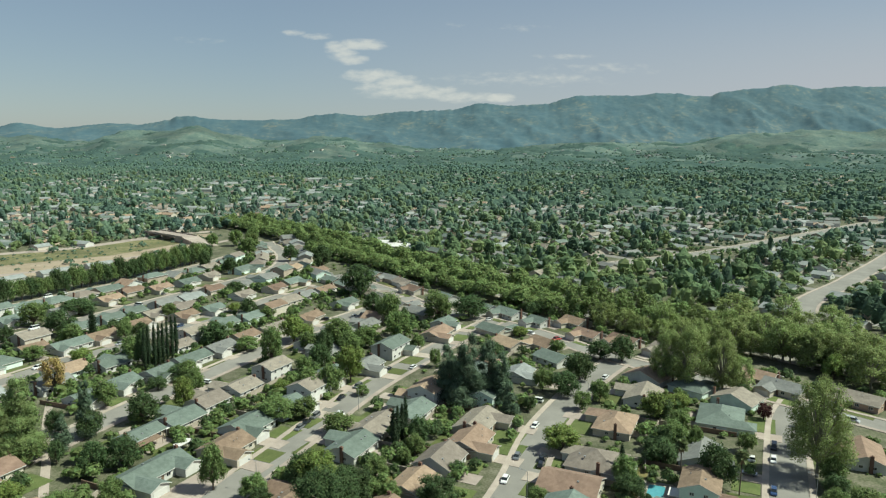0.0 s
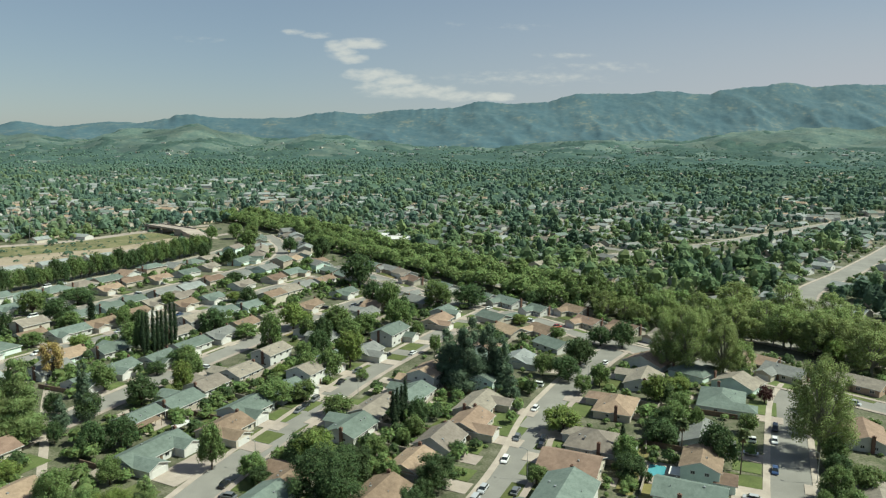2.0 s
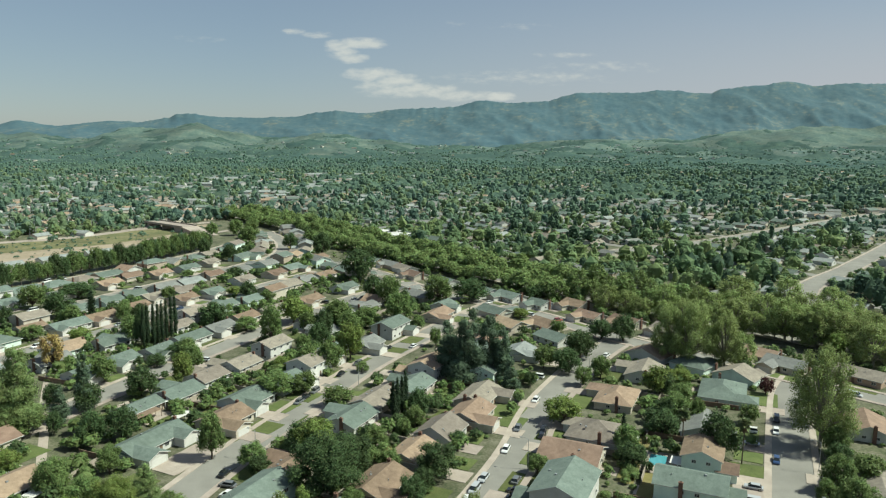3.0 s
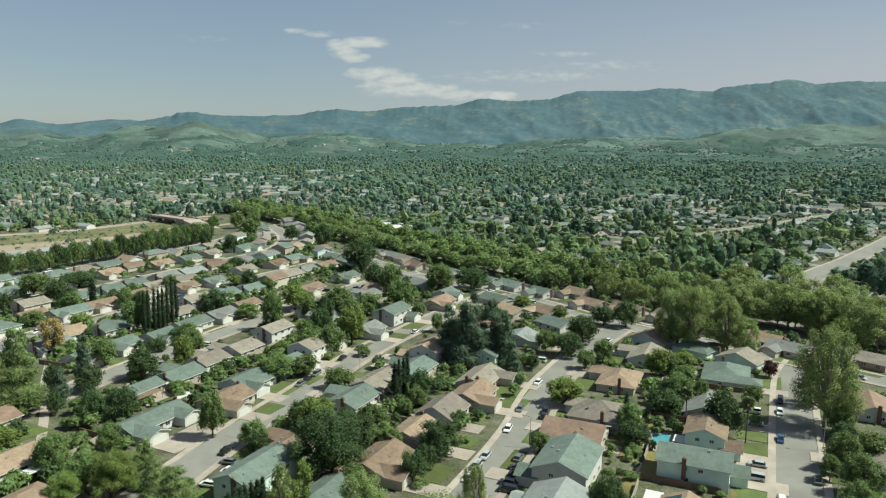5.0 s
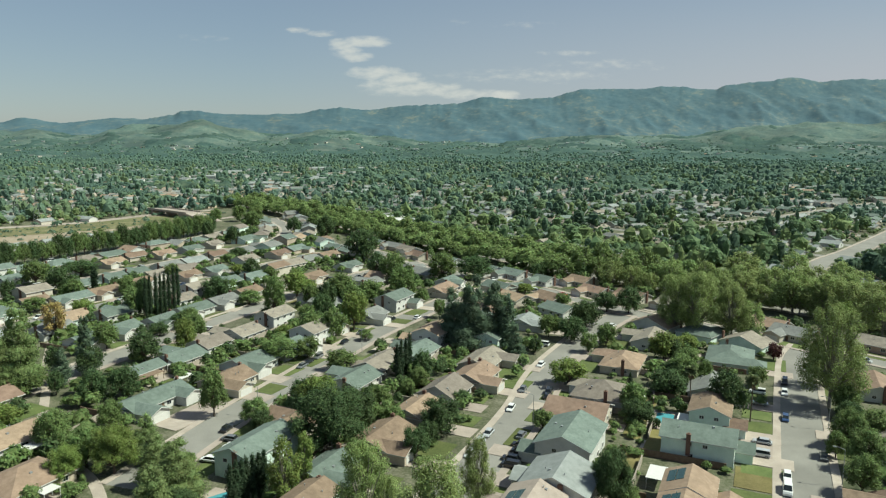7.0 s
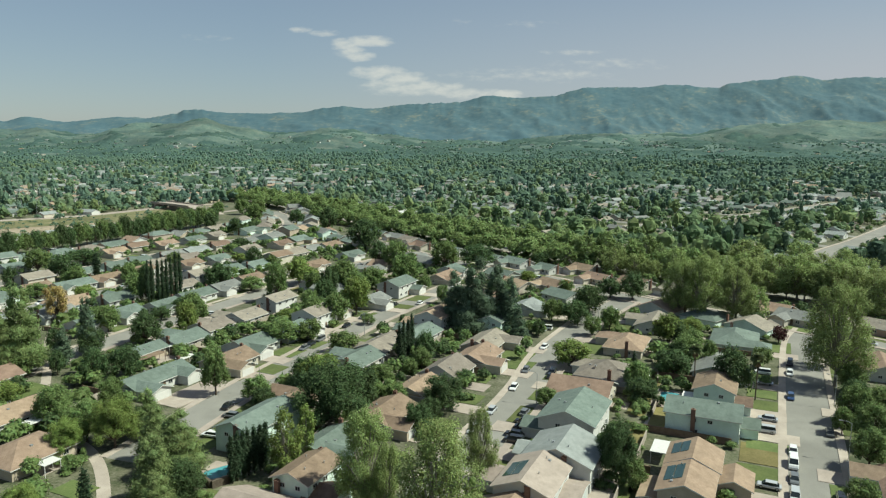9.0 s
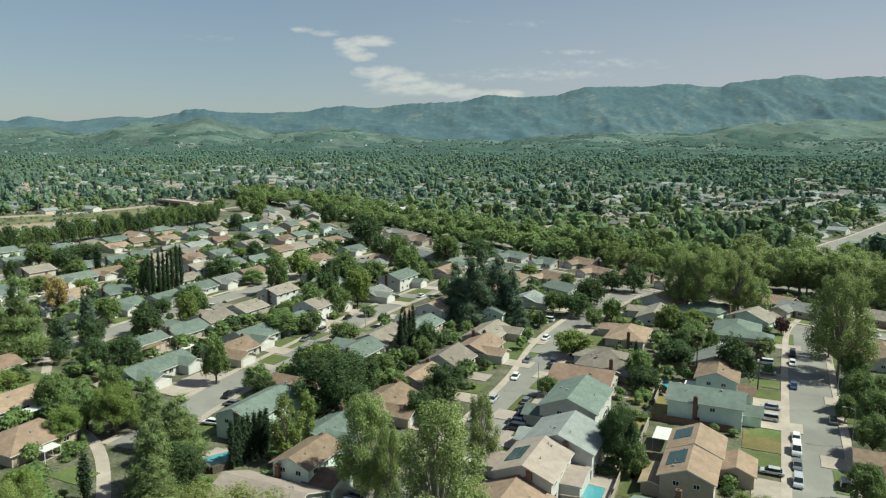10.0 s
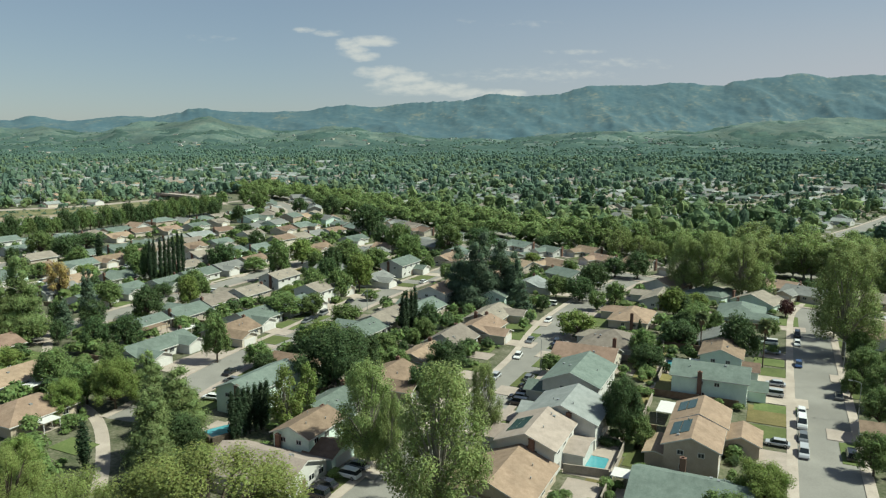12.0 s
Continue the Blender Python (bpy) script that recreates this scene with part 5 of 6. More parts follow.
tree("oak", -53.3, 295.3, 11.7, 5.7)
tree("round", -97.8, 383.1, 7.4, 4.7)
tree("round", -92.1, 320.2, 7.6, 6.4)
tree("oak", -77.8, 297.4, 4.7, 3.7)
tree("round", -104.6, 278.2, 9.3, 5.4)
tree("oak", -149.9, 339.8, 9.3, 4.8)
tree("oak", -205.4, 387.7, 9.6, 11.1)
tree("round", -216.4, 362.3, 13.6, 8.1)
tree("oak", -206.5, 323.4, 11.5, 4.0)
tree("light", -159.6, 300.5, 7.1, 5.7)
tree("round", -183.1, 304.4, 7.2, 5.9)
tree("round", -152.5, 382.1, 8.9, 4.9)
tree("round", -166.9, 452.7, 5.1, 5.8)
tree("light", -119.8, 396.2, 6.1, 5.9)
tree("oak", -136.8, 454.2, 6.9, 6.8)
tree("round", -124.2, 248.4, 11.0, 5.3)
tree("oak", -116.6, 221.7, 10.0, 5.4)
tree("oak", -129.4, 223.8, 9.1, 3.7)
tree("oak", -116.9, 201.7, 8.3, 2.8)
tree("round", -125.4, 201.6, 8.3, 6.2)
tree("round", -87.0, 221.3, 4.5, 3.4)
tree("oak", -7.6, 216.5, 10.7, 4.1)
tree("round", -11.4, 202.8, 5.9, 2.9)
tree("oak", 4.8, 195.1, 4.9, 3.7)
tree("oak", 32.2, 247.3, 6.0, 3.0)
tree("round", 35.2, 186.6, 5.5, 3.2)
tree("light", 86.5, 248.4, 7.0, 5.7)
tree("oak", 67.3, 204.3, 8.5, 6.2)
tree("oak", 51.9, 182.1, 7.6, 5.4)
tree("oak", 116.3, 261.1, 6.3, 4.1)
tree("oak", 110.8, 186.0, 6.2, 4.1)
tree("round", 111.1, 173.0, 9.1, 5.9)
tree("oak", 84.8, 284.9, 5.6, 2.8)
palm(83.3, 184.6, 12.2, 2.2)
palm(68.4, 189.6, 13.0, 2.0)

# ---- the avenue's trees ----
AVENUE_FAR = []
for k, d in enumerate((-11, 11)):
    for p, head in along(AVENUE, 9.0, 4 + 4 * k):
        q = p + Vector((math.cos(radians(head)), -math.sin(radians(head)))) * d
        hh, rr, qx, qy = HOUSE_RNG.uniform(12, 19), HOUSE_RNG.uniform(5.2, 8.0), q.x + HOUSE_RNG.uniform(-1.5, 1.5), q.y + HOUSE_RNG.uniform(-1.5, 1.5)
        if p.y < 405:
            tree("sycamore" if p.y < 360 else "far_sycamore", qx, qy, hh, rr, group="trees along the avenue")
        else:
            AVENUE_FAR.append((qx, qy, hh, rr, 0.0))
for p, head in along(AVENUE, 10.5, 6):
    q = p + Vector((math.cos(radians(head)), -math.sin(radians(head)))) * HOUSE_RNG.uniform(19, 24)
    if p.y > 330 and all(math.hypot(q.x - o[0], q.y - o[1]) > 13 for o in HOUSES) and not near_line(q.x, q.y, (ST_L4, ST_L5), 11):
        hh, rr = HOUSE_RNG.uniform(10, 16), HOUSE_RNG.uniform(5.0, 7.0)
        if p.y < 405:
            tree("sycamore" if p.y < 400 else "far_sycamore", q.x, q.y, hh, rr, group="trees along the avenue")
        else:
            AVENUE_FAR.append((q.x, q.y, hh, rr, 0.0))
for p, head in along([p for p in offset(ST_L5, -11) if 395 < p[1] < 585], 6.0):
    tree("oak" if HOUSE_RNG.random() < 0.5 else "round", p.x, p.y, HOUSE_RNG.uniform(13, 19), HOUSE_RNG.uniform(4.8, 6.5), group="row of trees by the channel")

# ---- cars ----
car(78.0, 152.0, 245, "white", "sedan")
car(74.9, 145.4, 245, "white", "van")
car(71.8, 138.5, 245, "grey", "sedan")
car(68.4, 131.2, 245, "silver", "suv")
car(107.6, 216.0, 244, "black", "suv")
car(103.1, 206.6, 245, "white", "sedan")
car(93.8, 186.4, 245, "blue", "sedan")
car(91.7, 162.3, 65, "grey", "sedan")
car(77.0, 130.2, 65, "black", "suv")
car(94.8, 206.5, 155, "white", "suv", z=0.16)
car(91.4, 197.3, 155, "silver", "sedan", z=0.16)
car(80.4, 170.4, 155, "silver", "sedan", z=0.16)
car(76.6, 163.2, 155, "silver", "suv", z=0.16)
car(65.1, 135.3, 155, "silver", "sedan", z=0.16)
car(32.3, 232.3, 245, "white", "sedan")
car(23.5, 207.8, 252, "grey", "sedan")
car(18.5, 192.5, 252, "white", "sedan")
car(19.6, 173.7, 67, "grey", "sedan")
car(11.1, 174.8, 247, "silver", "sedan")
car(8.4, 168.4, 247, "silver", "suv")
car(6.0, 162.7, 247, "white", "sedan")
car(31.5, 206.2, 72, "black", "suv")
car(18.8, 167.6, 157, "black", "sedan", z=0.16)
car(18.2, 163.6, 157, "black", "suv", z=0.16)
car(15.7, 159.9, 157, "black", "sedan", z=0.16)
car(15.2, 156.3, 157, "black", "suv", z=0.16)
car(30.3, 202.2, 72, "black", "sedan")
car(-11.9, 125.2, 245, "grey", "suv")
car(-17.4, 123.9, 155, "grey", "sedan", z=0.16)
car(-18.6, 120.3, 155, "white", "suv", z=0.16)
car(-22.0, 116.6, 155, "black", "sedan", z=0.16)
car(-22.9, 113.2, 155, "black", "suv", z=0.16)
car(-57.8, 176.5, 75, "black", "sedan")
car(-55.0, 169.9, 165, "grey", "sedan", z=0.16)
car(-53.0, 164.2, 165, "white", "suv", z=0.16)
car(-56.2, 158.0, 165, "white", "sedan", z=0.16)
car(-47.4, 233.2, 251, "black", "sedan")
car(-45.2, 239.4, 251, "grey", "suv")
car(-36.6, 239.1, 71, "white", "van")
car(-48.8, 229.1, 251, "grey", "sedan")
car(-33.8, 270.8, 245, "grey", "suv")
car(-38.7, 258.0, 251, "black", "sedan")
car(-23.5, 292.6, 245, "black", "sedan")
car(-12.6, 296.3, 65, "white", "sedan")
car(2.1, 325.3, 63, "white", "suv")
car(2.8, 260.5, 155, "black", "suv", z=0.16)
car(50.1, 268.2, 241, "black", "sedan")
car(60.8, 270.7, 61, "grey", "suv")
car(33.6, 253.8, 155, "silver", "sedan", z=0.16)
car(36.1, 256.2, 155, "white", "suv", z=0.16)
car(45.5, 353.0, -48, "white", "suv")
car(57.1, 341.5, 35, "red", "pickup", z=0.16)
car(25.7, 380.9, 42, "white", "sedan", z=0.16)
car(68.5, 284.3, 56, "white", "sedan")
car(146.1, 238.8, -47, "silver", "suv")
car(-174.0, 291.9, 244, "white", "suv")
car(-95.9, 274.9, 159, "white", "sedan", z=0.16)
car(-78.3, 265.3, 159, "white", "pickup", z=0.16)
car(-83.1, 255.8, 159, "white", "sedan", z=0.16)
car(-212.3, 355.4, 244, "white", "van")
car(-45.5, 392.5, 57, "grey", "sedan")
car(-49.5, 385.8, 64, "white", "suv")
car(-65.0, 378.5, 154, "black", "suv", z=0.16)
car(-18.3, 421.1, -59, "grey", "sedan")
car(-135.6, 403.6, 245, "white", "suv")
car(-132.9, 411.0, 245, "blue", "sedan")
car(-151.6, 425.9, 155, "white", "van", z=0.16)
car(-181.3, 409.6, 156, "white", "van", z=0.16)
car(-242.8, 441.4, 246, "white", "sedan")
car(-233.4, 442.3, 66, "silver", "sedan")
car(-247.4, 431.3, 246, "white", "van")
car(-155.7, 329.2, 244, "silver", "sedan")
car(-139.2, 362.8, 245, "blue", "sedan")

# ---- the valley beyond ----
def far_trees(name, label, spots, sprays, size, mat=FARLEAF, seed=5, lift=0.25, core=0.0, rough=False):
    """Many far trees as one mass: each a crown of loose sprays over a short trunk."""
    rng = np.random.default_rng(seed)
    n = len(spots)
    c = np.array(spots)                                        # x, y, height, radius, foot
    d = rng.normal(size=(n, sprays, 3))
    d /= np.linalg.norm(d, axis=2)[:, :, None]
    d[:, :, 2] = np.abs(d[:, :, 2]) * 1.15 - 0.35
    rad = np.stack([c[:, 3], c[:, 3], c[:, 2] * 0.46], 1)[:, None, :]
    mid = np.stack([c[:, 0], c[:, 1], c[:, 4] + c[:, 2] * 0.52], 1)[:, None, :]
    p = mid + d * rad * rng.uniform(0.6, 1.05, (n, sprays, 1))
    nrm = d + rng.normal(size=d.shape) * 0.45 + np.array([0, 0, lift])
    nrm /= np.linalg.norm(nrm, axis=2)[:, :, None]
    t = np.cross(nrm, rng.normal(size=d.shape))
    t /= np.linalg.norm(t, axis=2)[:, :, None]
    b = np.cross(nrm, t)
    s = (size * c[:, 3])[:, None, None] * rng.uniform(0.6, 1.3, (n, sprays, 1))
    q = np.stack([p - t * s - b * s * 0.7, p + t * s - b * s * 0.6, p + t * s * 0.2 + b * s * 1.2], 2).reshape(-1, 3)
    if core:                                                   # an uneven solid heart inside each crown
        bm = bmesh.new()
        if rough:
            bmesh.ops.create_cone(bm, segments=5, radius1=0.95, radius2=0.74, depth=1.1, cap_ends=False)
            bmesh.ops.triangulate(bm, faces=bm.faces)
            top = bm.verts.new((0, 0, 0.92))
            upper = sorted((v for v in bm.verts if 0.5 < v.co.z < 0.9), key=lambda v: math.atan2(v.co.y, v.co.x))
            for one, two in zip(upper, upper[1:] + upper[:1]):
                bm.faces.new((one, two, top))
            bm.verts.index_update()
        else:
            bmesh.ops.create_icosphere(bm, subdivisions=1, radius=1)
        ball = np.array([v.co for v in bm.verts])
        tri = np.array([[v.index for v in f.verts] for f in bm.faces])
        bm.free()
        hearts = mid[:, :, :] + ball[None] * rad * core * rng.uniform(0.68, 1.25, (n, len(ball), 1))
        q = np.concatenate([q, hearts[:, tri].reshape(-1, 3)])
    me = bpy.data.meshes.new(name)
    k = len(q) // 3
    me.vertices.add(len(q))
    me.vertices.foreach_set("co", q.astype(np.float32).ravel())
    me.loops.add(3 * k)
    me.loops.foreach_set("vertex_index", np.arange(3 * k, dtype=np.int32))
    me.polygons.add(k)
    me.polygons.foreach_set("loop_start", np.arange(0, 3 * k, 3, dtype=np.int32))
    me.materials.append(mat)
    me.update(calc_edges=True)
    return tagged(new(name, me), label, "trees", kind="stuff")


frng = random.Random(3)
A, C = Vector((0.6, -0.8)), Vector((0.8, 0.6))          # along the avenue, and away from it
ORIGIN = Vector((50, 440))


def by_channel(x, y):
    """The open land between the row of trees and the channel's far bank."""
    bank = 612 + (x + 384) * 0.92 if x < -334 else 658 + (x + 334) * 1.54
    return x < -205 and 380 < y < min(bank, 790) and x > -600


def tract_side(x, y):
    """This side of the avenue, and not over the channel either."""
    bank = 612 + (x + 384) * 0.92 if x < -334 else 658 + (x + 334) * 1.54
    return (Vector((x, y)) - ORIGIN).dot(C) < 20 and not (x < -236 and y > bank)


def beyond(a, c):
    return ORIGIN + A * a + C * c


OPEN = set()


def cell(x, y):
    return int(x // 18), int(y // 18)


def far_house_faces(s, x, y, turn, w, d, h, roof, wall, z=0.0):
    """One gabled house into a joined mass, in a clearing of its own; slots: roofs first, then walls."""
    OPEN.update((cell(x, y), cell(x - x / y * 18, y - 18)))
    ca, sa = math.cos(radians(turn)), math.sin(radians(turn))
    rise, o = d * 0.2, 0.5
    v = [(-w / 2, -d / 2, 0), (w / 2, -d / 2, 0), (w / 2, d / 2, 0), (-w / 2, d / 2, 0), (-w / 2, -d / 2, h), (w / 2, -d / 2, h), (w / 2, d / 2, h), (-w / 2, d / 2, h), (-w / 2, 0, h + rise), (w / 2, 0, h + rise),
         (-w / 2 - o, -d / 2 - o, h - 0.15), (w / 2 + o, -d / 2 - o, h - 0.15), (w / 2 + o, d / 2 + o, h - 0.15), (-w / 2 - o, d / 2 + o, h - 0.15), (-w / 2 - o, 0, h + rise + 0.1), (w / 2 + o, 0, h + rise + 0.1)]
    f = [(0, 1, 5, 4), (2, 3, 7, 6), (1, 2, 6, 9, 5), (3, 0, 4, 8, 7), (10, 11, 15, 14), (12, 13, 14, 15)]
    s.add([(x + px * ca - py * sa, y + px * sa + py * ca, pz + z) for px, py, pz in v], f, [wall] * 4 + [roof] * 2)


ROOFS = list(ROOF)
FAR_SLOTS = [ROOF[k] for k in ROOFS] + [WALL["white"], WALL["cream"], WALL["tan"]]


PLAIN_GARAGE = Shape().box(-2.45, 2.45, -0.05, 0.06, 0, 2.2).mesh("garage_door", GARAGE)


def simple_house(x, y, turn, w, d, roof, wall):
    top = empty("house", place(x, y, turn))
    tagged(top, f"single-storey {wall} house with {ROOF_WORDS[roof]} shingle roof among trees", "house", "houses beyond the avenue")
    s = Shape()
    gable_wall(s, -w / 2, w / 2, -d / 2, d / 2, 2.8, d * 0.2 - 0.05, "x")
    part("wall", s.mesh("wall", WALL[wall]), top)
    part("roof", roof_shape(-w / 2, w / 2, -d / 2, d / 2, 2.8, d * 0.2, "x").mesh("roof", ROOF[roof], TRIM), top)
    part("garage_door", PLAIN_GARAGE, top, "", pose(w * 0.25, d / 2, 0.01))
    HOUSES.append((x, y, turn, w, d, 0, False))


# ---- streets and houses beyond the avenue ----
far_mass = Shape()
for k in range(0, 9):
    c0 = 46 + 68 * k
    if k < 6:
        street([tuple(beyond(a, c0)) for a in (-420, -200, 0, 180, 330)], half=4.8, walks=False)
    for side in (-1, 1):
        a = -520.0
        while a < 620:
            a += frng.uniform(18, 25)
            p = beyond(a, c0 + side * frng.uniform(16, 19))
            if p.y < 250 or abs(math.degrees(math.atan2(p.x, p.y))) > 40 or near_line(p.x, p.y, (ST_E1, ST_E2), 13) or by_channel(p.x, p.y):
                continue
            if frng.random() < 0.24:
                continue
            turn = -53 + (0 if side < 0 else 180) + frng.choice((0, 0, 90)) + frng.uniform(-9, 9)
            w, d, roof, wall = frng.uniform(13, 18), frng.uniform(9, 12), frng.choice(("green", "pale", "grey", "green", "pale", "pale", "green", "taupe", "grey")), frng.choice(("white", "cream", "tan"))
            if k < 3:
                simple_house(p.x, p.y, turn + 180, w, d, roof, wall)
            else:
                far_house_faces(far_mass, p.x, p.y, turn, w, d, 2.9, ROOFS.index(roof), len(ROOFS) + ("white", "cream", "tan").index(wall))
for i in range(1600):
    r = 950 * (2700 / 950) ** frng.random()
    b = radians(frng.uniform(-38, 38))
    far_house_faces(far_mass, r * math.sin(b), r * math.cos(b), frng.choice((-53, 37, 10, -20)) + frng.uniform(-8, 8), frng.uniform(13, 20), frng.uniform(9, 12), frng.uniform(3, 5),
                    ROOFS.index(frng.choice(("pale", "tan", "grey", "pale", "green", "taupe", "grey", "green"))), len(ROOFS) + frng.choice((0, 1, 2)))
for i in range(420):                                       # houses over the channel
    x, y = frng.uniform(-800, -240), frng.uniform(560, 1150)
    if not tract_side(x, y) and not by_channel(x, y) and (Vector((x, y)) - ORIGIN).dot(C) < 20 and frng.random() < 0.8:
        far_house_faces(far_mass, x, y, frng.choice((-20, 70)) + frng.uniform(-6, 6), frng.uniform(13, 20), frng.uniform(9, 12), 3.0, ROOFS.index(frng.choice(("pale", "tan", "grey", "green", "taupe"))), len(ROOFS) + frng.choice((0, 1, 2)))
for i in range(620):                                       # hillside houses, in loose rows along the contours
    b, y = frng.uniform(-38, 38), frng.uniform(2400, 4050)
    x = y * math.tan(radians(b))
    z = on_foothills(x, y)
    if z < 85 and noise.noise(Vector((x / 260, y / 120, 8.0))) > 0.02:
        far_house_faces(far_mass, x, y, frng.choice((5, -10, 80)) + frng.uniform(-10, 10), frng.uniform(14, 26), frng.uniform(8, 12), 5.0, ROOFS.index(frng.choice(("pale", "grey", "pale", "tan"))), len(ROOFS) + frng.choice((0, 0, 1)), z - 1.5)
for i in range(50):                                        # long pale shop and works roofs to the west
    x, y = frng.uniform(-900, -220), frng.uniform(1000, 1900)
    far_house_faces(far_mass, x, y, frng.choice((-53, 5, 12)), frng.uniform(25, 50), frng.uniform(12, 20), frng.uniform(4, 6), ROOFS.index("pale"), len(ROOFS))
tagged(new("far_houses", far_mass.mesh("far_houses", *FAR_SLOTS)), "far tract houses and pale flat-roofed shops across the valley", "houses", kind="stuff")

far, very = [], []
for i in range(17000):
    r = 420 * (1250 / 420) ** frng.random() ** 0.8
    b = radians(frng.uniform(-38, 38))
    x, y = r * math.sin(b), r * math.cos(b)
    c = (Vector((x, y)) - ORIGIN).dot(C)
    if tract_side(x, y) or by_channel(x, y) or near_line(x, y, (ST_E1, ST_E2), 9) or (r < 760 and abs((c - 46 + 34) % 68 - 34) < 5 and c < 390):
        continue
    if cell(x, y) in OPEN and frng.random() < 0.12:
        continue
    thick = noise.fractal(Vector((x / 70, y / 70, 6.0)), 0.9, 2.0, 3)
    if x < -180 and y > 820 and frng.random() < 0.3:
        continue
    if thick < -0.10 and frng.random() < 0.6:
        continue
    tall = frng.random() < 0.10 + 0.35 * max(0, thick)
    h = frng.uniform(9, 18) if tall else frng.uniform(2.5, 8)
    if near_line(x, y, (ST_E2,), 30) or near_line(x, y, (ST_E1,), 18):
        h = min(h, frng.uniform(3, 5))
    far.append((x, y, h, h * frng.uniform(0.40, 0.62) if h < 9 else h * frng.choice((0.16, 0.28, 0.36, 0.42)), 0.0))
for i in range(360):                                       # a dark close-set belt under the power lines
    t = frng.random()
    x, y = -562 + 240 * t + frng.uniform(-14, 14), 1100 - 285 * t + frng.uniform(-14, 14)
    far.append((x, y, frng.uniform(7, 10), frng.uniform(4, 5.5), 0.0))
for i in range(17000):
    r = 1150 * (2900 / 1150) ** frng.random() ** 0.8
    b = frng.uniform(-37, 37)
    h = frng.uniform(5.5, 12) if frng.random() < 0.75 else frng.uniform(12, 18)
    x, y = r * math.sin(radians(b)), r * math.cos(radians(b))
    if (cell(x, y) in OPEN and frng.random() < 0.6) or (-900 < x < -200 and y < 1900 and frng.random() < 0.35) or (noise.fractal(Vector((x / 130, y / 130, 4.0)), 0.9, 2.0, 3) < -0.15 and frng.random() < 0.6):
        continue
    very.append((x, y, h, h * (frng.uniform(0.45, 0.75) if h < 12 else frng.uniform(0.25, 0.42)), on_foothills(x, y)))
for i in range(13000):                                      # woods that climb the foothills
    y, b = frng.uniform(2350, 4100), frng.uniform(-37, 37)
    x = y * math.tan(radians(b))
    z = on_foothills(x, y)
    h = frng.uniform(5, 11) if z < 60 else frng.uniform(2.5, 5)
    if z < frng.uniform(35, 130) and noise.fractal(Vector((x / 300, y / 190, 2.0)), 0.9, 2.0, 3) > -0.30 + z / 220:
        very.append((x, y, h, h * (frng.uniform(0.5, 0.85) if z < 60 else frng.uniform(0.9, 1.5)), z))


def canopy(name, label, y0, y1, rows, cols, mat, seed):
    """The closed tops of far trees as one billowing sheet over the valley floor, broken by clearings where it dips below the ground."""
    v, f = [], []
    for j in range(rows + 1):
        y = y0 * (y1 / y0) ** (j / rows)
        for i in range(cols + 1):
            x = y * math.tan(radians(-39 + 78 * (i + 0.5 * (j % 2)) / cols))
            z = on_foothills(x, y)
            wide = noise.fractal(Vector((x / 150, y / 210, seed)), 0.9, 2.0, 3)
            billow = abs(noise.noise(Vector((x / 21, y / 30, seed + 3)))) + 0.6 * abs(noise.noise(Vector((x / 10, y / 14, seed + 5))))
            shut = wide + 0.20 - max(0.0, z - 35) / 150 - (0.22 if -900 < x < -200 and y < 1900 else 0.0) - (0.32 if cell(x, y) in OPEN else 0.0)
            rise = min(1.0, max(-1.0, shut * 5)) * (1.6 + 12.0 * billow) + 2.0 * wide - 0.3
            v.append((x, y, z + (rise if 0 < j < rows else -3.0)))
    for j in range(rows):
        for i in range(cols):
            k = j * (cols + 1) + i
            f.append((k, k + 1, k + cols + 2, k + cols + 1))
    return tagged(new(name, mesh_of(name, v, f, [mat], smooth=True)), label, "trees", kind="stuff")


def split(spots):
    """Mixed, dark and pale trees, in patches of a few gardens each."""
    mixed, dark, pale = [], [], []
    for i, (x, y, h, r, z) in enumerate(spots):
        n = noise.fractal(Vector((x / 80, y / 110, 12.0)), 0.9, 2.0, 3) + (i * 0.618 % 1 - 0.5) * 0.9
        if n < -0.22:
            dark.append((x, y, h * 1.12, r * 0.9, z))
        elif n > 0.30:
            pale.append((x, y, h, r, z))
        else:
            mixed.append((x, y, h, r, z))
    return mixed, dark, pale


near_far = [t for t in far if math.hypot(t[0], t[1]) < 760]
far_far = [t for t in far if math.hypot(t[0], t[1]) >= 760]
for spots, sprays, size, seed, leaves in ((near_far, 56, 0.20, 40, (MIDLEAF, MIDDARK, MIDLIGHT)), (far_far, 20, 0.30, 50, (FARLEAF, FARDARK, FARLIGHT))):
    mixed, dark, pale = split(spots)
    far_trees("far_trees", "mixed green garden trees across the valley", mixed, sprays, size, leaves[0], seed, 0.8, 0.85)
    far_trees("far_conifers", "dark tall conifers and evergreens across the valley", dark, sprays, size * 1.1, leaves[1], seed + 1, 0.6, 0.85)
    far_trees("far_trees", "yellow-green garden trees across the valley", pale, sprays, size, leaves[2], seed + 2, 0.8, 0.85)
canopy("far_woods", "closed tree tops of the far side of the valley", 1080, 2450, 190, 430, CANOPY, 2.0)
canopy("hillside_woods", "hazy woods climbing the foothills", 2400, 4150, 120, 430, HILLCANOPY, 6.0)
low = [t for t in very if math.hypot(t[0], t[1]) < 2300]
mixed, dark, pale = split(low)
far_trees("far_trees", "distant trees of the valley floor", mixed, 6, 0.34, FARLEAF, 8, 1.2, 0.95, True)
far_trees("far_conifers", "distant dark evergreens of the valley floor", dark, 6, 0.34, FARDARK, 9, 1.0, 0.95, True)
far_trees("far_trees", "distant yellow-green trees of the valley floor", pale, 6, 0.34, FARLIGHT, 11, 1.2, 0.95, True)
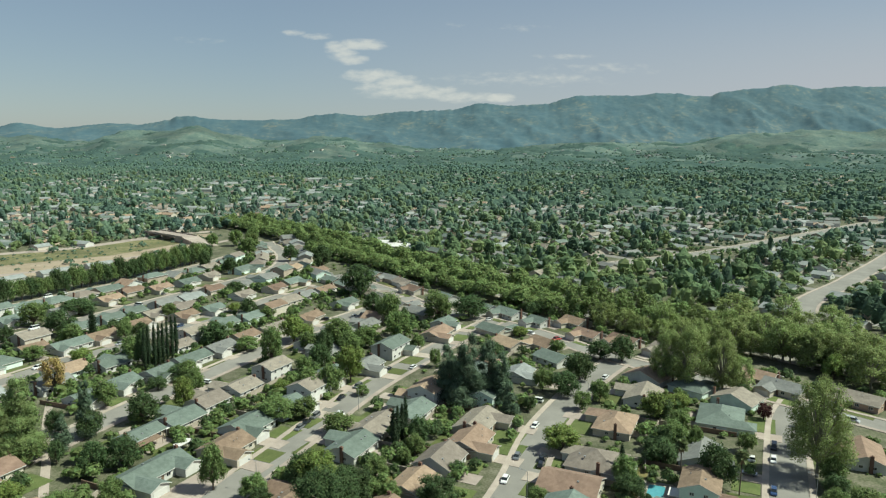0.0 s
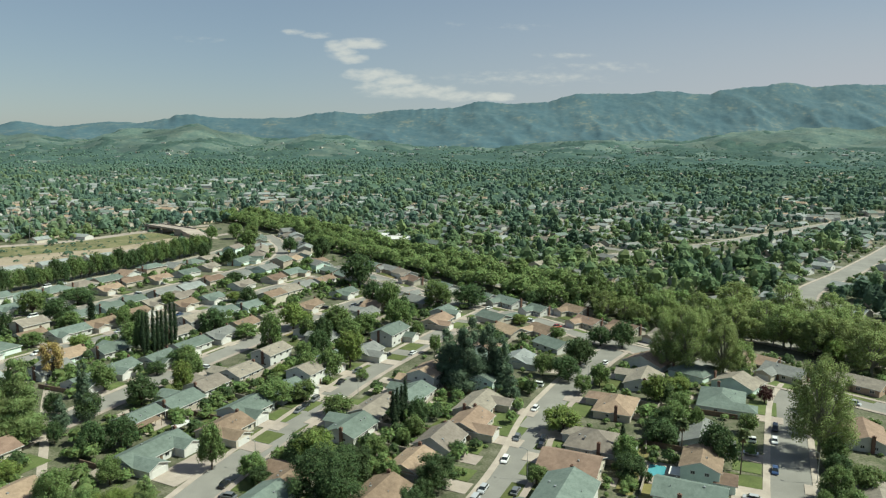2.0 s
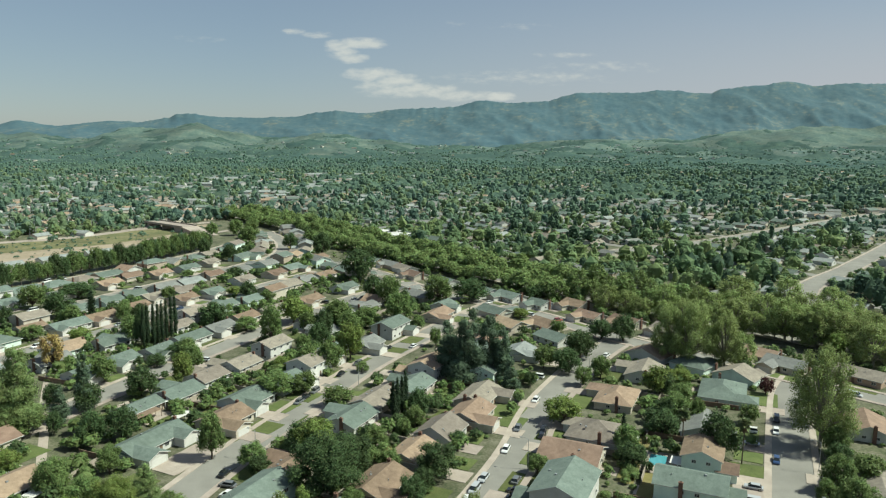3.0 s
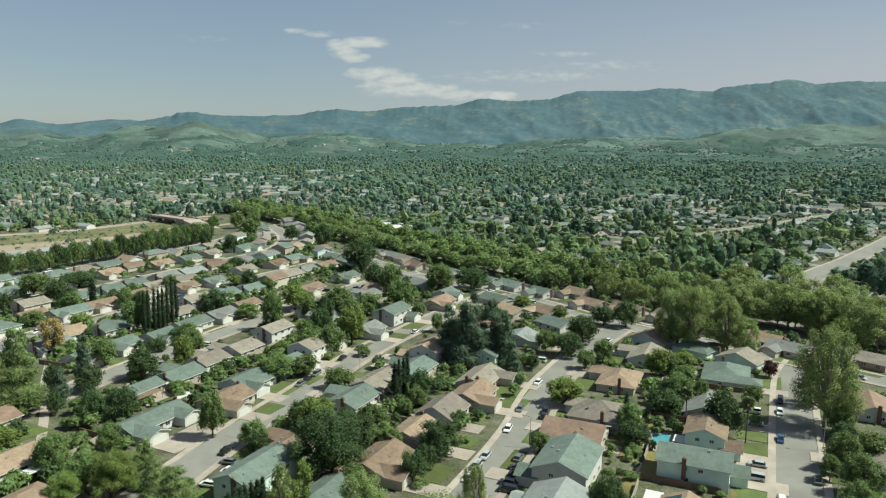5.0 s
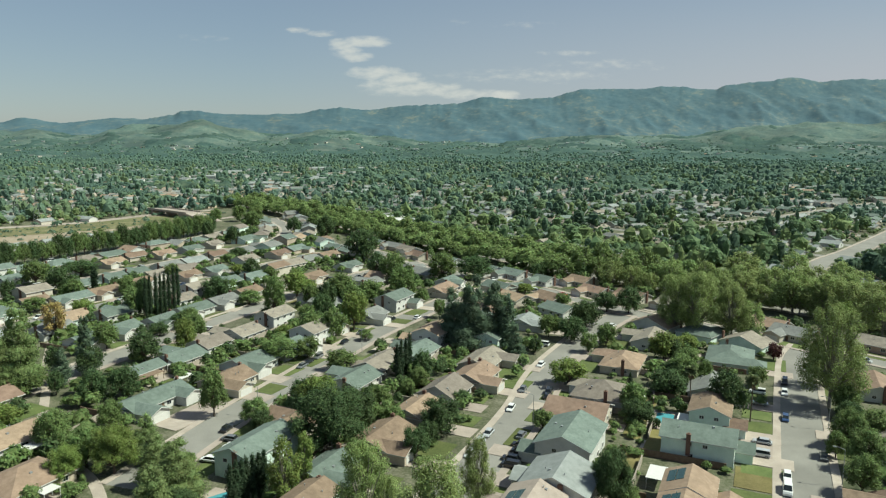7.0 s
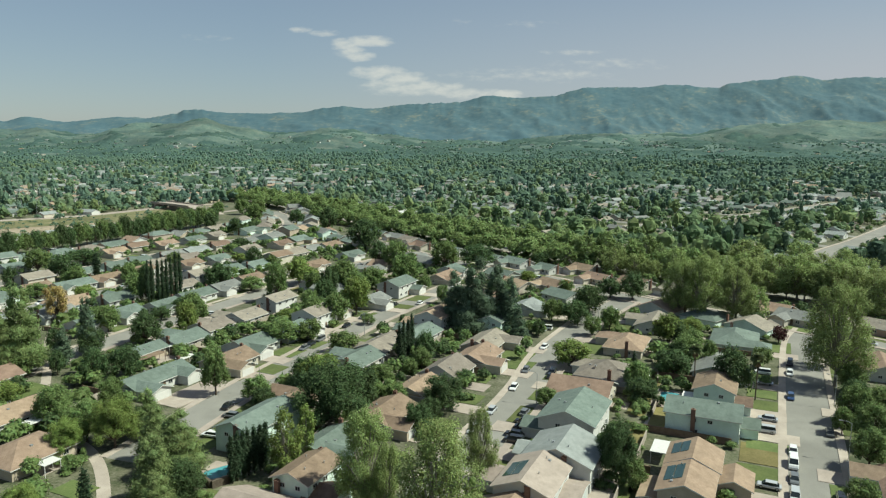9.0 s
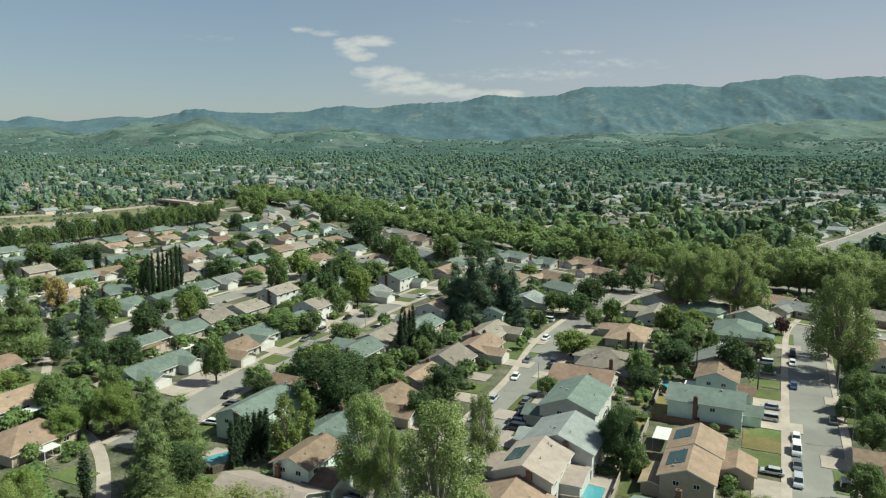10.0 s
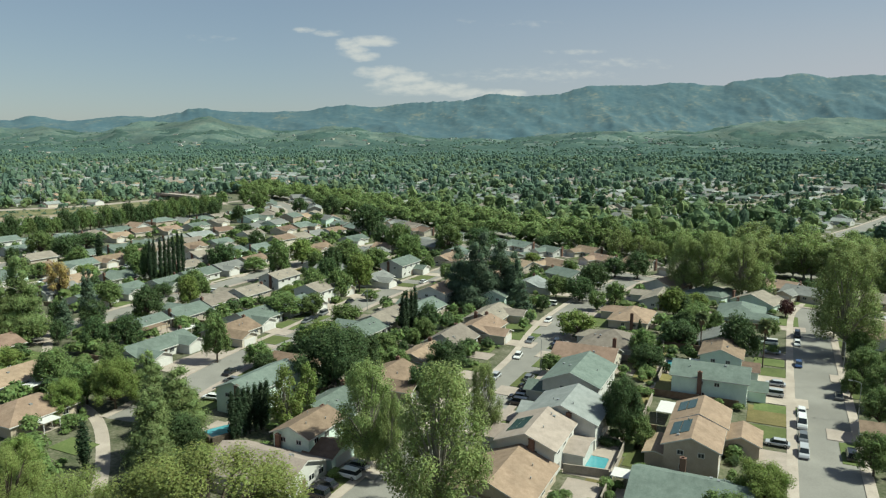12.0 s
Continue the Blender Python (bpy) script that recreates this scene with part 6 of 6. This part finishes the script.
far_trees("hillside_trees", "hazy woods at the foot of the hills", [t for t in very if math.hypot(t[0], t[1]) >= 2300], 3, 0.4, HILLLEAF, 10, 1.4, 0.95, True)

far_trees("avenue_trees", "long close row of sycamores along the avenue", AVENUE_FAR, 520, 0.105, LEAF["avenue"], 61, 0.8, 0.72)

GREENWAY = rounded([(-150, 258), (-135, 228), (-123, 207), (-107, 177), (-96, 163), (-82, 151), (-74, 141), (-66, 126), (-60, 112)])

# ---- garden planting round the houses ----
LINES = (ST_R, ST_M, ST_L, ST_L2, ST_L3, ST_L4, ST_L5, ST_X, AVENUE)


def free(x, y, gap, road=8.0):
    u, v = Vector((x, y)).dot(U), Vector((x, y)).dot(V)
    if any(a - gap < u < b + gap and c - gap < v < d + gap for a, b, c, d in YARDS):
        return False
    for hx, hy, turn, w, d, out, _ in HOUSES:
        if abs(hx - x) < 16 and abs(hy - y) < 16:
            q = Matrix.Rotation(radians(-turn), 2) @ Vector((x - hx, y - hy))
            if abs(q.x) < w / 2 + gap and -d / 2 - gap < q.y < d / 2 + out + gap:
                return False
    return not near_line(x, y, LINES, road)


near_bushes, garden = [], []
for hx, hy, turn, w, d, out, detail in list(HOUSES):
    if (Vector((hx, hy)) - ORIGIN).dot(C) > 15:
        continue
    m = place(hx, hy, turn)
    for k in range(15):
        front = k < 5
        p = m @ Vector((frng.uniform(-w / 2 - 1, w / 2 + 1), (d / 2 + frng.uniform(1.0, 3.0)) if front else -d / 2 - frng.uniform(1.2, 10), 0))
        if free(p.x, p.y, 0.7, 7.6):
            if hy < 230 and k % 5 == 0:
                tree(frng.choice(("shrub", "shrub", "hedge")), p.x, p.y, frng.uniform(0.9, 2.6), frng.uniform(0.8, 1.9))
            else:
                near_bushes.append((p.x, p.y, frng.uniform(0.8, 3.4), frng.uniform(0.7, 1.9), 0.0))
    for k in range(4):
        p = m @ Vector((frng.uniform(-w / 2, w / 2), -d / 2 - frng.uniform(3, 11), 0)) if frng.random() < 0.75 else m @ Vector((frng.uniform(-w / 2, w / 2), d / 2 + out + frng.uniform(2, 6), 0))
        if free(p.x, p.y, 1.8, 8.2):
            h = frng.uniform(3, 6.5)
            if math.hypot(p.x, p.y) > 185:
                garden.append((p.x, p.y, h, h * frng.uniform(0.36, 0.5), 0.0))
for i in range(5200):                                      # loose scrub, hedges and saplings in every yard
    u, v = frng.uniform(60, 640), frng.uniform(-330, 190)
    p = U * u + V * v
    if (p - ORIGIN).dot(C) > -14 or abs(math.degrees(math.atan2(p.x, p.y))) > 40 or p.y < 85 or by_channel(p.x, p.y) or near_line(p.x, p.y, (GREENWAY,), 2.6):
        continue
    if free(p.x, p.y, 0.9, 9.5):
        h = frng.uniform(0.7, 2.6) if frng.random() < 0.8 else frng.uniform(2.6, 5.0)
        near_bushes.append((p.x, p.y, h, h * frng.uniform(0.45, 0.8), 0.0))
for i in range(90):                                        # denser growth beside the footpath
    p, head = frng.choice(along(GREENWAY, 2.0))
    n = Vector((math.cos(radians(head)), -math.sin(radians(head)))) * frng.choice((-1, 1)) * frng.uniform(3.5, 13)
    if free(p.x + n.x, p.y + n.y, 1.2, 9):
        h = frng.uniform(2, 6)
        near_bushes.append((p.x + n.x, p.y + n.y, h, h * frng.uniform(0.45, 0.65), 0.0))
close = [t for t in near_bushes if math.hypot(t[0], t[1]) < 225]
rest = [t for t in near_bushes if math.hypot(t[0], t[1]) >= 225]
far_trees("garden_bushes", "many small green bushes and hedges in the gardens", [t for t in close if math.hypot(t[0], t[1]) > 175], 130, 0.145, LEAF["broad"], 21, 0.7, 0.8)
far_trees("garden_bushes", "leafy green bushes in the nearest gardens", [t for t in close if math.hypot(t[0], t[1]) <= 175], 300, 0.105, LEAF["broad"], 27, 0.7, 0.75)
far_trees("garden_bushes", "small green bushes in the gardens further along", rest, 36, 0.26, LEAF["broad"], 23, 0.7, 0.8)
far_trees("garden_trees", "small round trees in the gardens further along", garden[::2], 120, 0.19, LEAF["broad"], 22, 0.7, 0.7)
far_trees("garden_trees", "dark round trees in the gardens further along", garden[1::2], 120, 0.19, LEAF["dark"], 24, 0.7, 0.7)

field = []
for i in range(700):                                       # scrub on the channel's open land
    x, y = frng.uniform(-480, -215), frng.uniform(430, 760)
    if by_channel(x, y) and noise.noise(Vector((x / 40, y / 40, 1.0))) > -0.1:
        h = frng.uniform(0.6, 2.2) if frng.random() < 0.93 else frng.uniform(3, 6)
        field.append((x, y, h, h * frng.uniform(0.6, 1.1), 0.0))
far_trees("scrub", "low grey-green scrub on the channel land", field, 30, 0.33, FARLEAF, 31)
for x, y, w, d in ((-285, 508, 22, 9), (-268, 540, 20, 8), (-300, 480, 16, 9), (-232, 590, 24, 9), (-222, 620, 20, 8), (-322, 470, 18, 10), (-345, 455, 20, 10)):
    simple_house(x, y, 62 + frng.uniform(-6, 6), w, d, "pale", "white")

# ---- garden walls, paths, pools and other small things ----
def wall_run(a, b, h=1.8, t=0.2, mat=BLOCK, label="tan block garden wall with a cap course"):
    a, b = Vector(a), Vector(b)
    n = (b - a).length
    s = Shape().box(0, n, -t / 2, t / 2, 0, h - 0.08).box(-0.02, n + 0.02, -t / 2 - 0.03, t / 2 + 0.03, h - 0.08, h)
    ob = new("garden_wall", s.mesh("garden_wall", mat))
    ob.matrix_world = place(a.x, a.y, math.degrees(math.atan2(b.y - a.y, b.x - a.x)))
    return tagged(ob, label, "wall", kind="structure")


def clear(p, gap=0.4):
    return free(p.x, p.y, gap, 8.5)


for line, first, last in ((offset(ST_M, 34.5), 3, 38), (offset(ST_L, 35), 3, 36), (offset(ST_L2, 33.5), 6, 28), (offset(ST_L, -33), 4, 12)):
    for i in range(first, min(last, len(line) - 1)):
        a, b = Vector(line[i]), Vector(line[i + 1])
        if clear(a) and clear(b) and clear((a + b) / 2):
            wall_run(a, b, 1.8)
for hx, hy, turn, w, d, out, detail in list(HOUSES):
    if detail and math.hypot(hx, hy) < 300:
        m = place(hx, hy, turn)
        for sx, wood in ((1, frng.random() < 0.5),):
            a, b = m @ Vector((sx * (w / 2 + 1.3), d / 2 - 1.5, 0)), m @ Vector((sx * (w / 2 + 1.3), -d / 2 - 9.5, 0))
            if clear(a.xy, 0.3) and clear(b.xy, 0.3) and clear(((a + b) / 2).xy, 0.3):
                wall_run(a.xy, b.xy, 1.7, 0.16, WOOD if wood else BLOCK, "weathered board garden fence" if wood else "tan block garden wall with a cap course")
        # a paved yard behind the house
        y1 = -d / 2 - frng.uniform(3, 5.5)
        x0, x1 = sorted((frng.uniform(-w / 2, -1), frng.uniform(1, w / 2)))
        q = [m @ Vector(p) for p in ((x0, -d / 2, 0), (x0, y1, 0), (x1, y1, 0), (x1, -d / 2, 0))]
        sheet("patio", "pale concrete patio behind a house", "patio", [(p.x, p.y) for p in q], 0.06, CONCRETE, 0.05)
        if frng.random() < 0.55:
            y2 = y1 - frng.uniform(3, 5)
            q = [m @ Vector(p) for p in ((-w / 2, y1 - 0.3, 0), (-w / 2, y2, 0), (w / 2, y2, 0), (w / 2, y1 - 0.3, 0))]
            sheet("lawn", "small back lawn", "lawn", [(p.x, p.y) for p in q], 0.05, frng.choice((LAWN, DRYLAWN)), 0.04)


def patio_cover(x, y, turn, w, d, h=2.6, mat=TRIM, label="flat white patio cover on posts"):
    top = empty("patio_cover", place(x, y, turn))
    tagged(top, label, "patio cover", "patio covers")
    part("canopy", Shape().box(-w / 2, w / 2, -d / 2, d / 2, h, h + 0.14).mesh("canopy", mat), top)
    for sx in (-1, 1):
        for sy in (-1, 1):
            part("post", Shape().box(-0.06, 0.06, -0.06, 0.06, 0, h).mesh("post", mat), top, "", pose(sx * (w / 2 - 0.2), sy * (d / 2 - 0.2), 0))


patio_cover(47.3, 148.9, WEST, 7, 4)
patio_cover(-82.1, 211.8, EAST, 6, 3)
patio_cover(-91.2, 225.0, EAST, 6, 2.5)
patio_cover(80.8, 219.9, EAST, 5, 3.5)
patio_cover(56, 196, EAST, 4, 3)
patio_cover(-94.2, 212.0, WEST, 12, 3, 2.5, WOOD, "long brown timber patio cover")


def pool(x, y, turn, w, d, square=0.5):
    top = empty("swimming_pool", place(x, y, turn))
    tagged(top, "small turquoise swimming pool with pale coping", "swimming pool", "pools")
    n = 32
    ring = [(w / 2 * math.copysign(abs(math.cos(i * math.tau / n)) ** square, math.cos(i * math.tau / n)), d / 2 * math.copysign(abs(math.sin(i * math.tau / n)) ** square, math.sin(i * math.tau / n))) for i in range(n)]
    part("water", Shape().add([(px, py, 0.10) for px, py in ring], [tuple(range(n))]).mesh("water", POOL), top)
    v = [(px * k, py * k, z) for k, z in ((1, 0.02), (1, 0.16), (1.09, 0.16), (1.09, 0.0)) for px, py in ring]
    f = [(j * n + i, j * n + (i + 1) % n, (j + 1) * n + (i + 1) % n, (j + 1) * n + i) for j in range(3) for i in range(n)]
    part("coping", Shape().add(v, f).mesh("coping", CONCRETE), top)
    q = [place(x, y, turn) @ Vector(p) for p in ((-w / 2 - 2.2, -d / 2 - 1.8, 0), (w / 2 + 2.2, -d / 2 - 1.8, 0), (w / 2 + 2.2, d / 2 + 1.8, 0), (-w / 2 - 2.2, d / 2 + 1.8, 0))]
    sheet("pool_deck", "pale concrete deck round a pool", "patio", [(p.x, p.y) for p in q], 0.045, CONCRETE, 0.04)


pool(60.6, 186.6, 66, 7.5, 4.6, 0.22)
pool(26.6, 126.4, 66, 7.2, 5, 0.2)
pool(-48.2, 140.2, 40, 6.5, 4.5)

# Two plain dark walls stand in for the brown hedge beside the pool.
wall_run((-56.4, 143.1), (-48.0, 133.4), 1.6, 0.5, BARK, "low dark brown garden wall beside a pool")
wall_run((-47.6, 133.2), (-43.5, 137.2), 1.6, 0.5, BARK, "low dark brown garden wall beside a pool")
patio_cover(-99.5, 161, WEST, 6, 3.5)
patio_cover(-84.0, 139.2, WEST, 4, 3)
wall_run((34.0, 132.6), (25.0, 111.0), 1.8)
wall_run((20.6, 123.0), (28.8, 120.6), 1.8)
wall_run((52.0, 172.5), (58.0, 186.5), 1.8)
patio_cover(30.0, 117.7, EAST, 3.6, 3.2)
patio_cover(64.1, 181.2, EAST, 5, 3.4)
ribbon("footpath", "grey concrete path through the trees", "path", GREENWAY, 1.3, -1.3, 0.05, CONCRETE)


def street_lamp(x, y, turn, h=8.5):
    top = empty("street_lamp", place(x, y, turn))
    tagged(top, "slim grey street lamp with a curved arm", "street lamp", "street lamps")
    part("pole", Shape().tube((0, 0, 0), (0, 0, h), 0.10, 0.06, 8).mesh("pole", METAL), top)
    part("arm", Shape().tube((0, 0, h), (1.0, 0, h + 0.35), 0.05, 0.045, 6).tube((1.0, 0, h + 0.35), (2.0, 0, h + 0.4), 0.045, 0.04, 6).mesh("arm", METAL), top)
    part("lamp_head", Shape().box(1.8, 2.5, -0.14, 0.14, h + 0.3, h + 0.46).mesh("lamp_head", METAL), top)
    part("lens", Shape().box(1.9, 2.4, -0.1, 0.1, h + 0.26, h + 0.298).mesh("lens", LAMPGLASS), top)


street_lamp(102.3, 180, 155)
street_lamp(88.6, 148.6, 155)
street_lamp(23.5, 181, 155)
street_lamp(-30.5, 246, 160)
street_lamp(-52, 186, 160)
street_lamp(55, 254, 155)


def pylon(x, y, h):
    top = empty("power_pylon", place(x, y, 30))
    tagged(top, "grey lattice power pylon with cross arms", "pylon", "pylons")
    s = Shape()
    for sx in (-1, 1):
        for sy in (-1, 1):
            s.tube((sx * 3, sy * 3, 0), (sx * 0.6, sy * 0.6, h * 0.75), 0.14, 0.1, 4)
            s.tube((sx * 0.6, sy * 0.6, h * 0.75), (0, 0, h), 0.1, 0.05, 4)
    for k in range(7):
        z0, z1 = h * 0.75 * k / 7, h * 0.75 * (k + 1) / 7
        r0, r1 = 3 - 2.4 * k / 7, 3 - 2.4 * (k + 1) / 7
        for a, b in (((-1, -1), (1, -1)), ((1, -1), (1, 1)), ((1, 1), (-1, 1)), ((-1, 1), (-1, -1))):
            s.tube((a[0] * r0, a[1] * r0, z0), (b[0] * r1, b[1] * r1, z1), 0.06, 0.06, 3, cap=False)
    part("tower", s.mesh("tower", METAL), top)
    for k in (0.7, 0.8, 0.9):
        part("cross_arm", Shape().tube((-4.5, 0, h * k), (0, 0, h * k + 0.8), 0.08, 0.1, 4).tube((4.5, 0, h * k), (0, 0, h * k + 0.8), 0.08, 0.1, 4).mesh("cross_arm", METAL), top)


pylon(-391, 634, 34)
pylon(-377, 641, 34)
pylon(-218, 826, 38)
pylon(-252, 824, 36)


def school(x, y, turn, w, d, h):
    """A long low building: walls, a flat roof with a parapet, windows along its front."""
    top = empty("school_building", place(x, y, turn))
    tagged(top, "long low pale building with a flat white roof", "building")
    part("wall", Shape().box(-w / 2, w / 2, -d / 2, d / 2, 0, h).mesh("wall", WALL["cream"]), top)
    part("roof", Shape().box(-w / 2 - 0.8, w / 2 + 0.8, -d / 2 - 0.8, d / 2 + 0.8, h, h + 0.35).mesh("roof", TRIM), top)
    for k in range(int(w // 5)):
        window(top, -w / 2 + 2.5 + k * 5, -d / 2, h * 0.55, "s", 3.2, 1.4)


school(-43, 642, -21, 46, 22, 4.5)
school(-62, 668, -21, 40, 14, 4.5)
wall_run((-15, 648), (33, 609), 2.4, 0.3, BLOCK, "long pale block wall along the avenue")
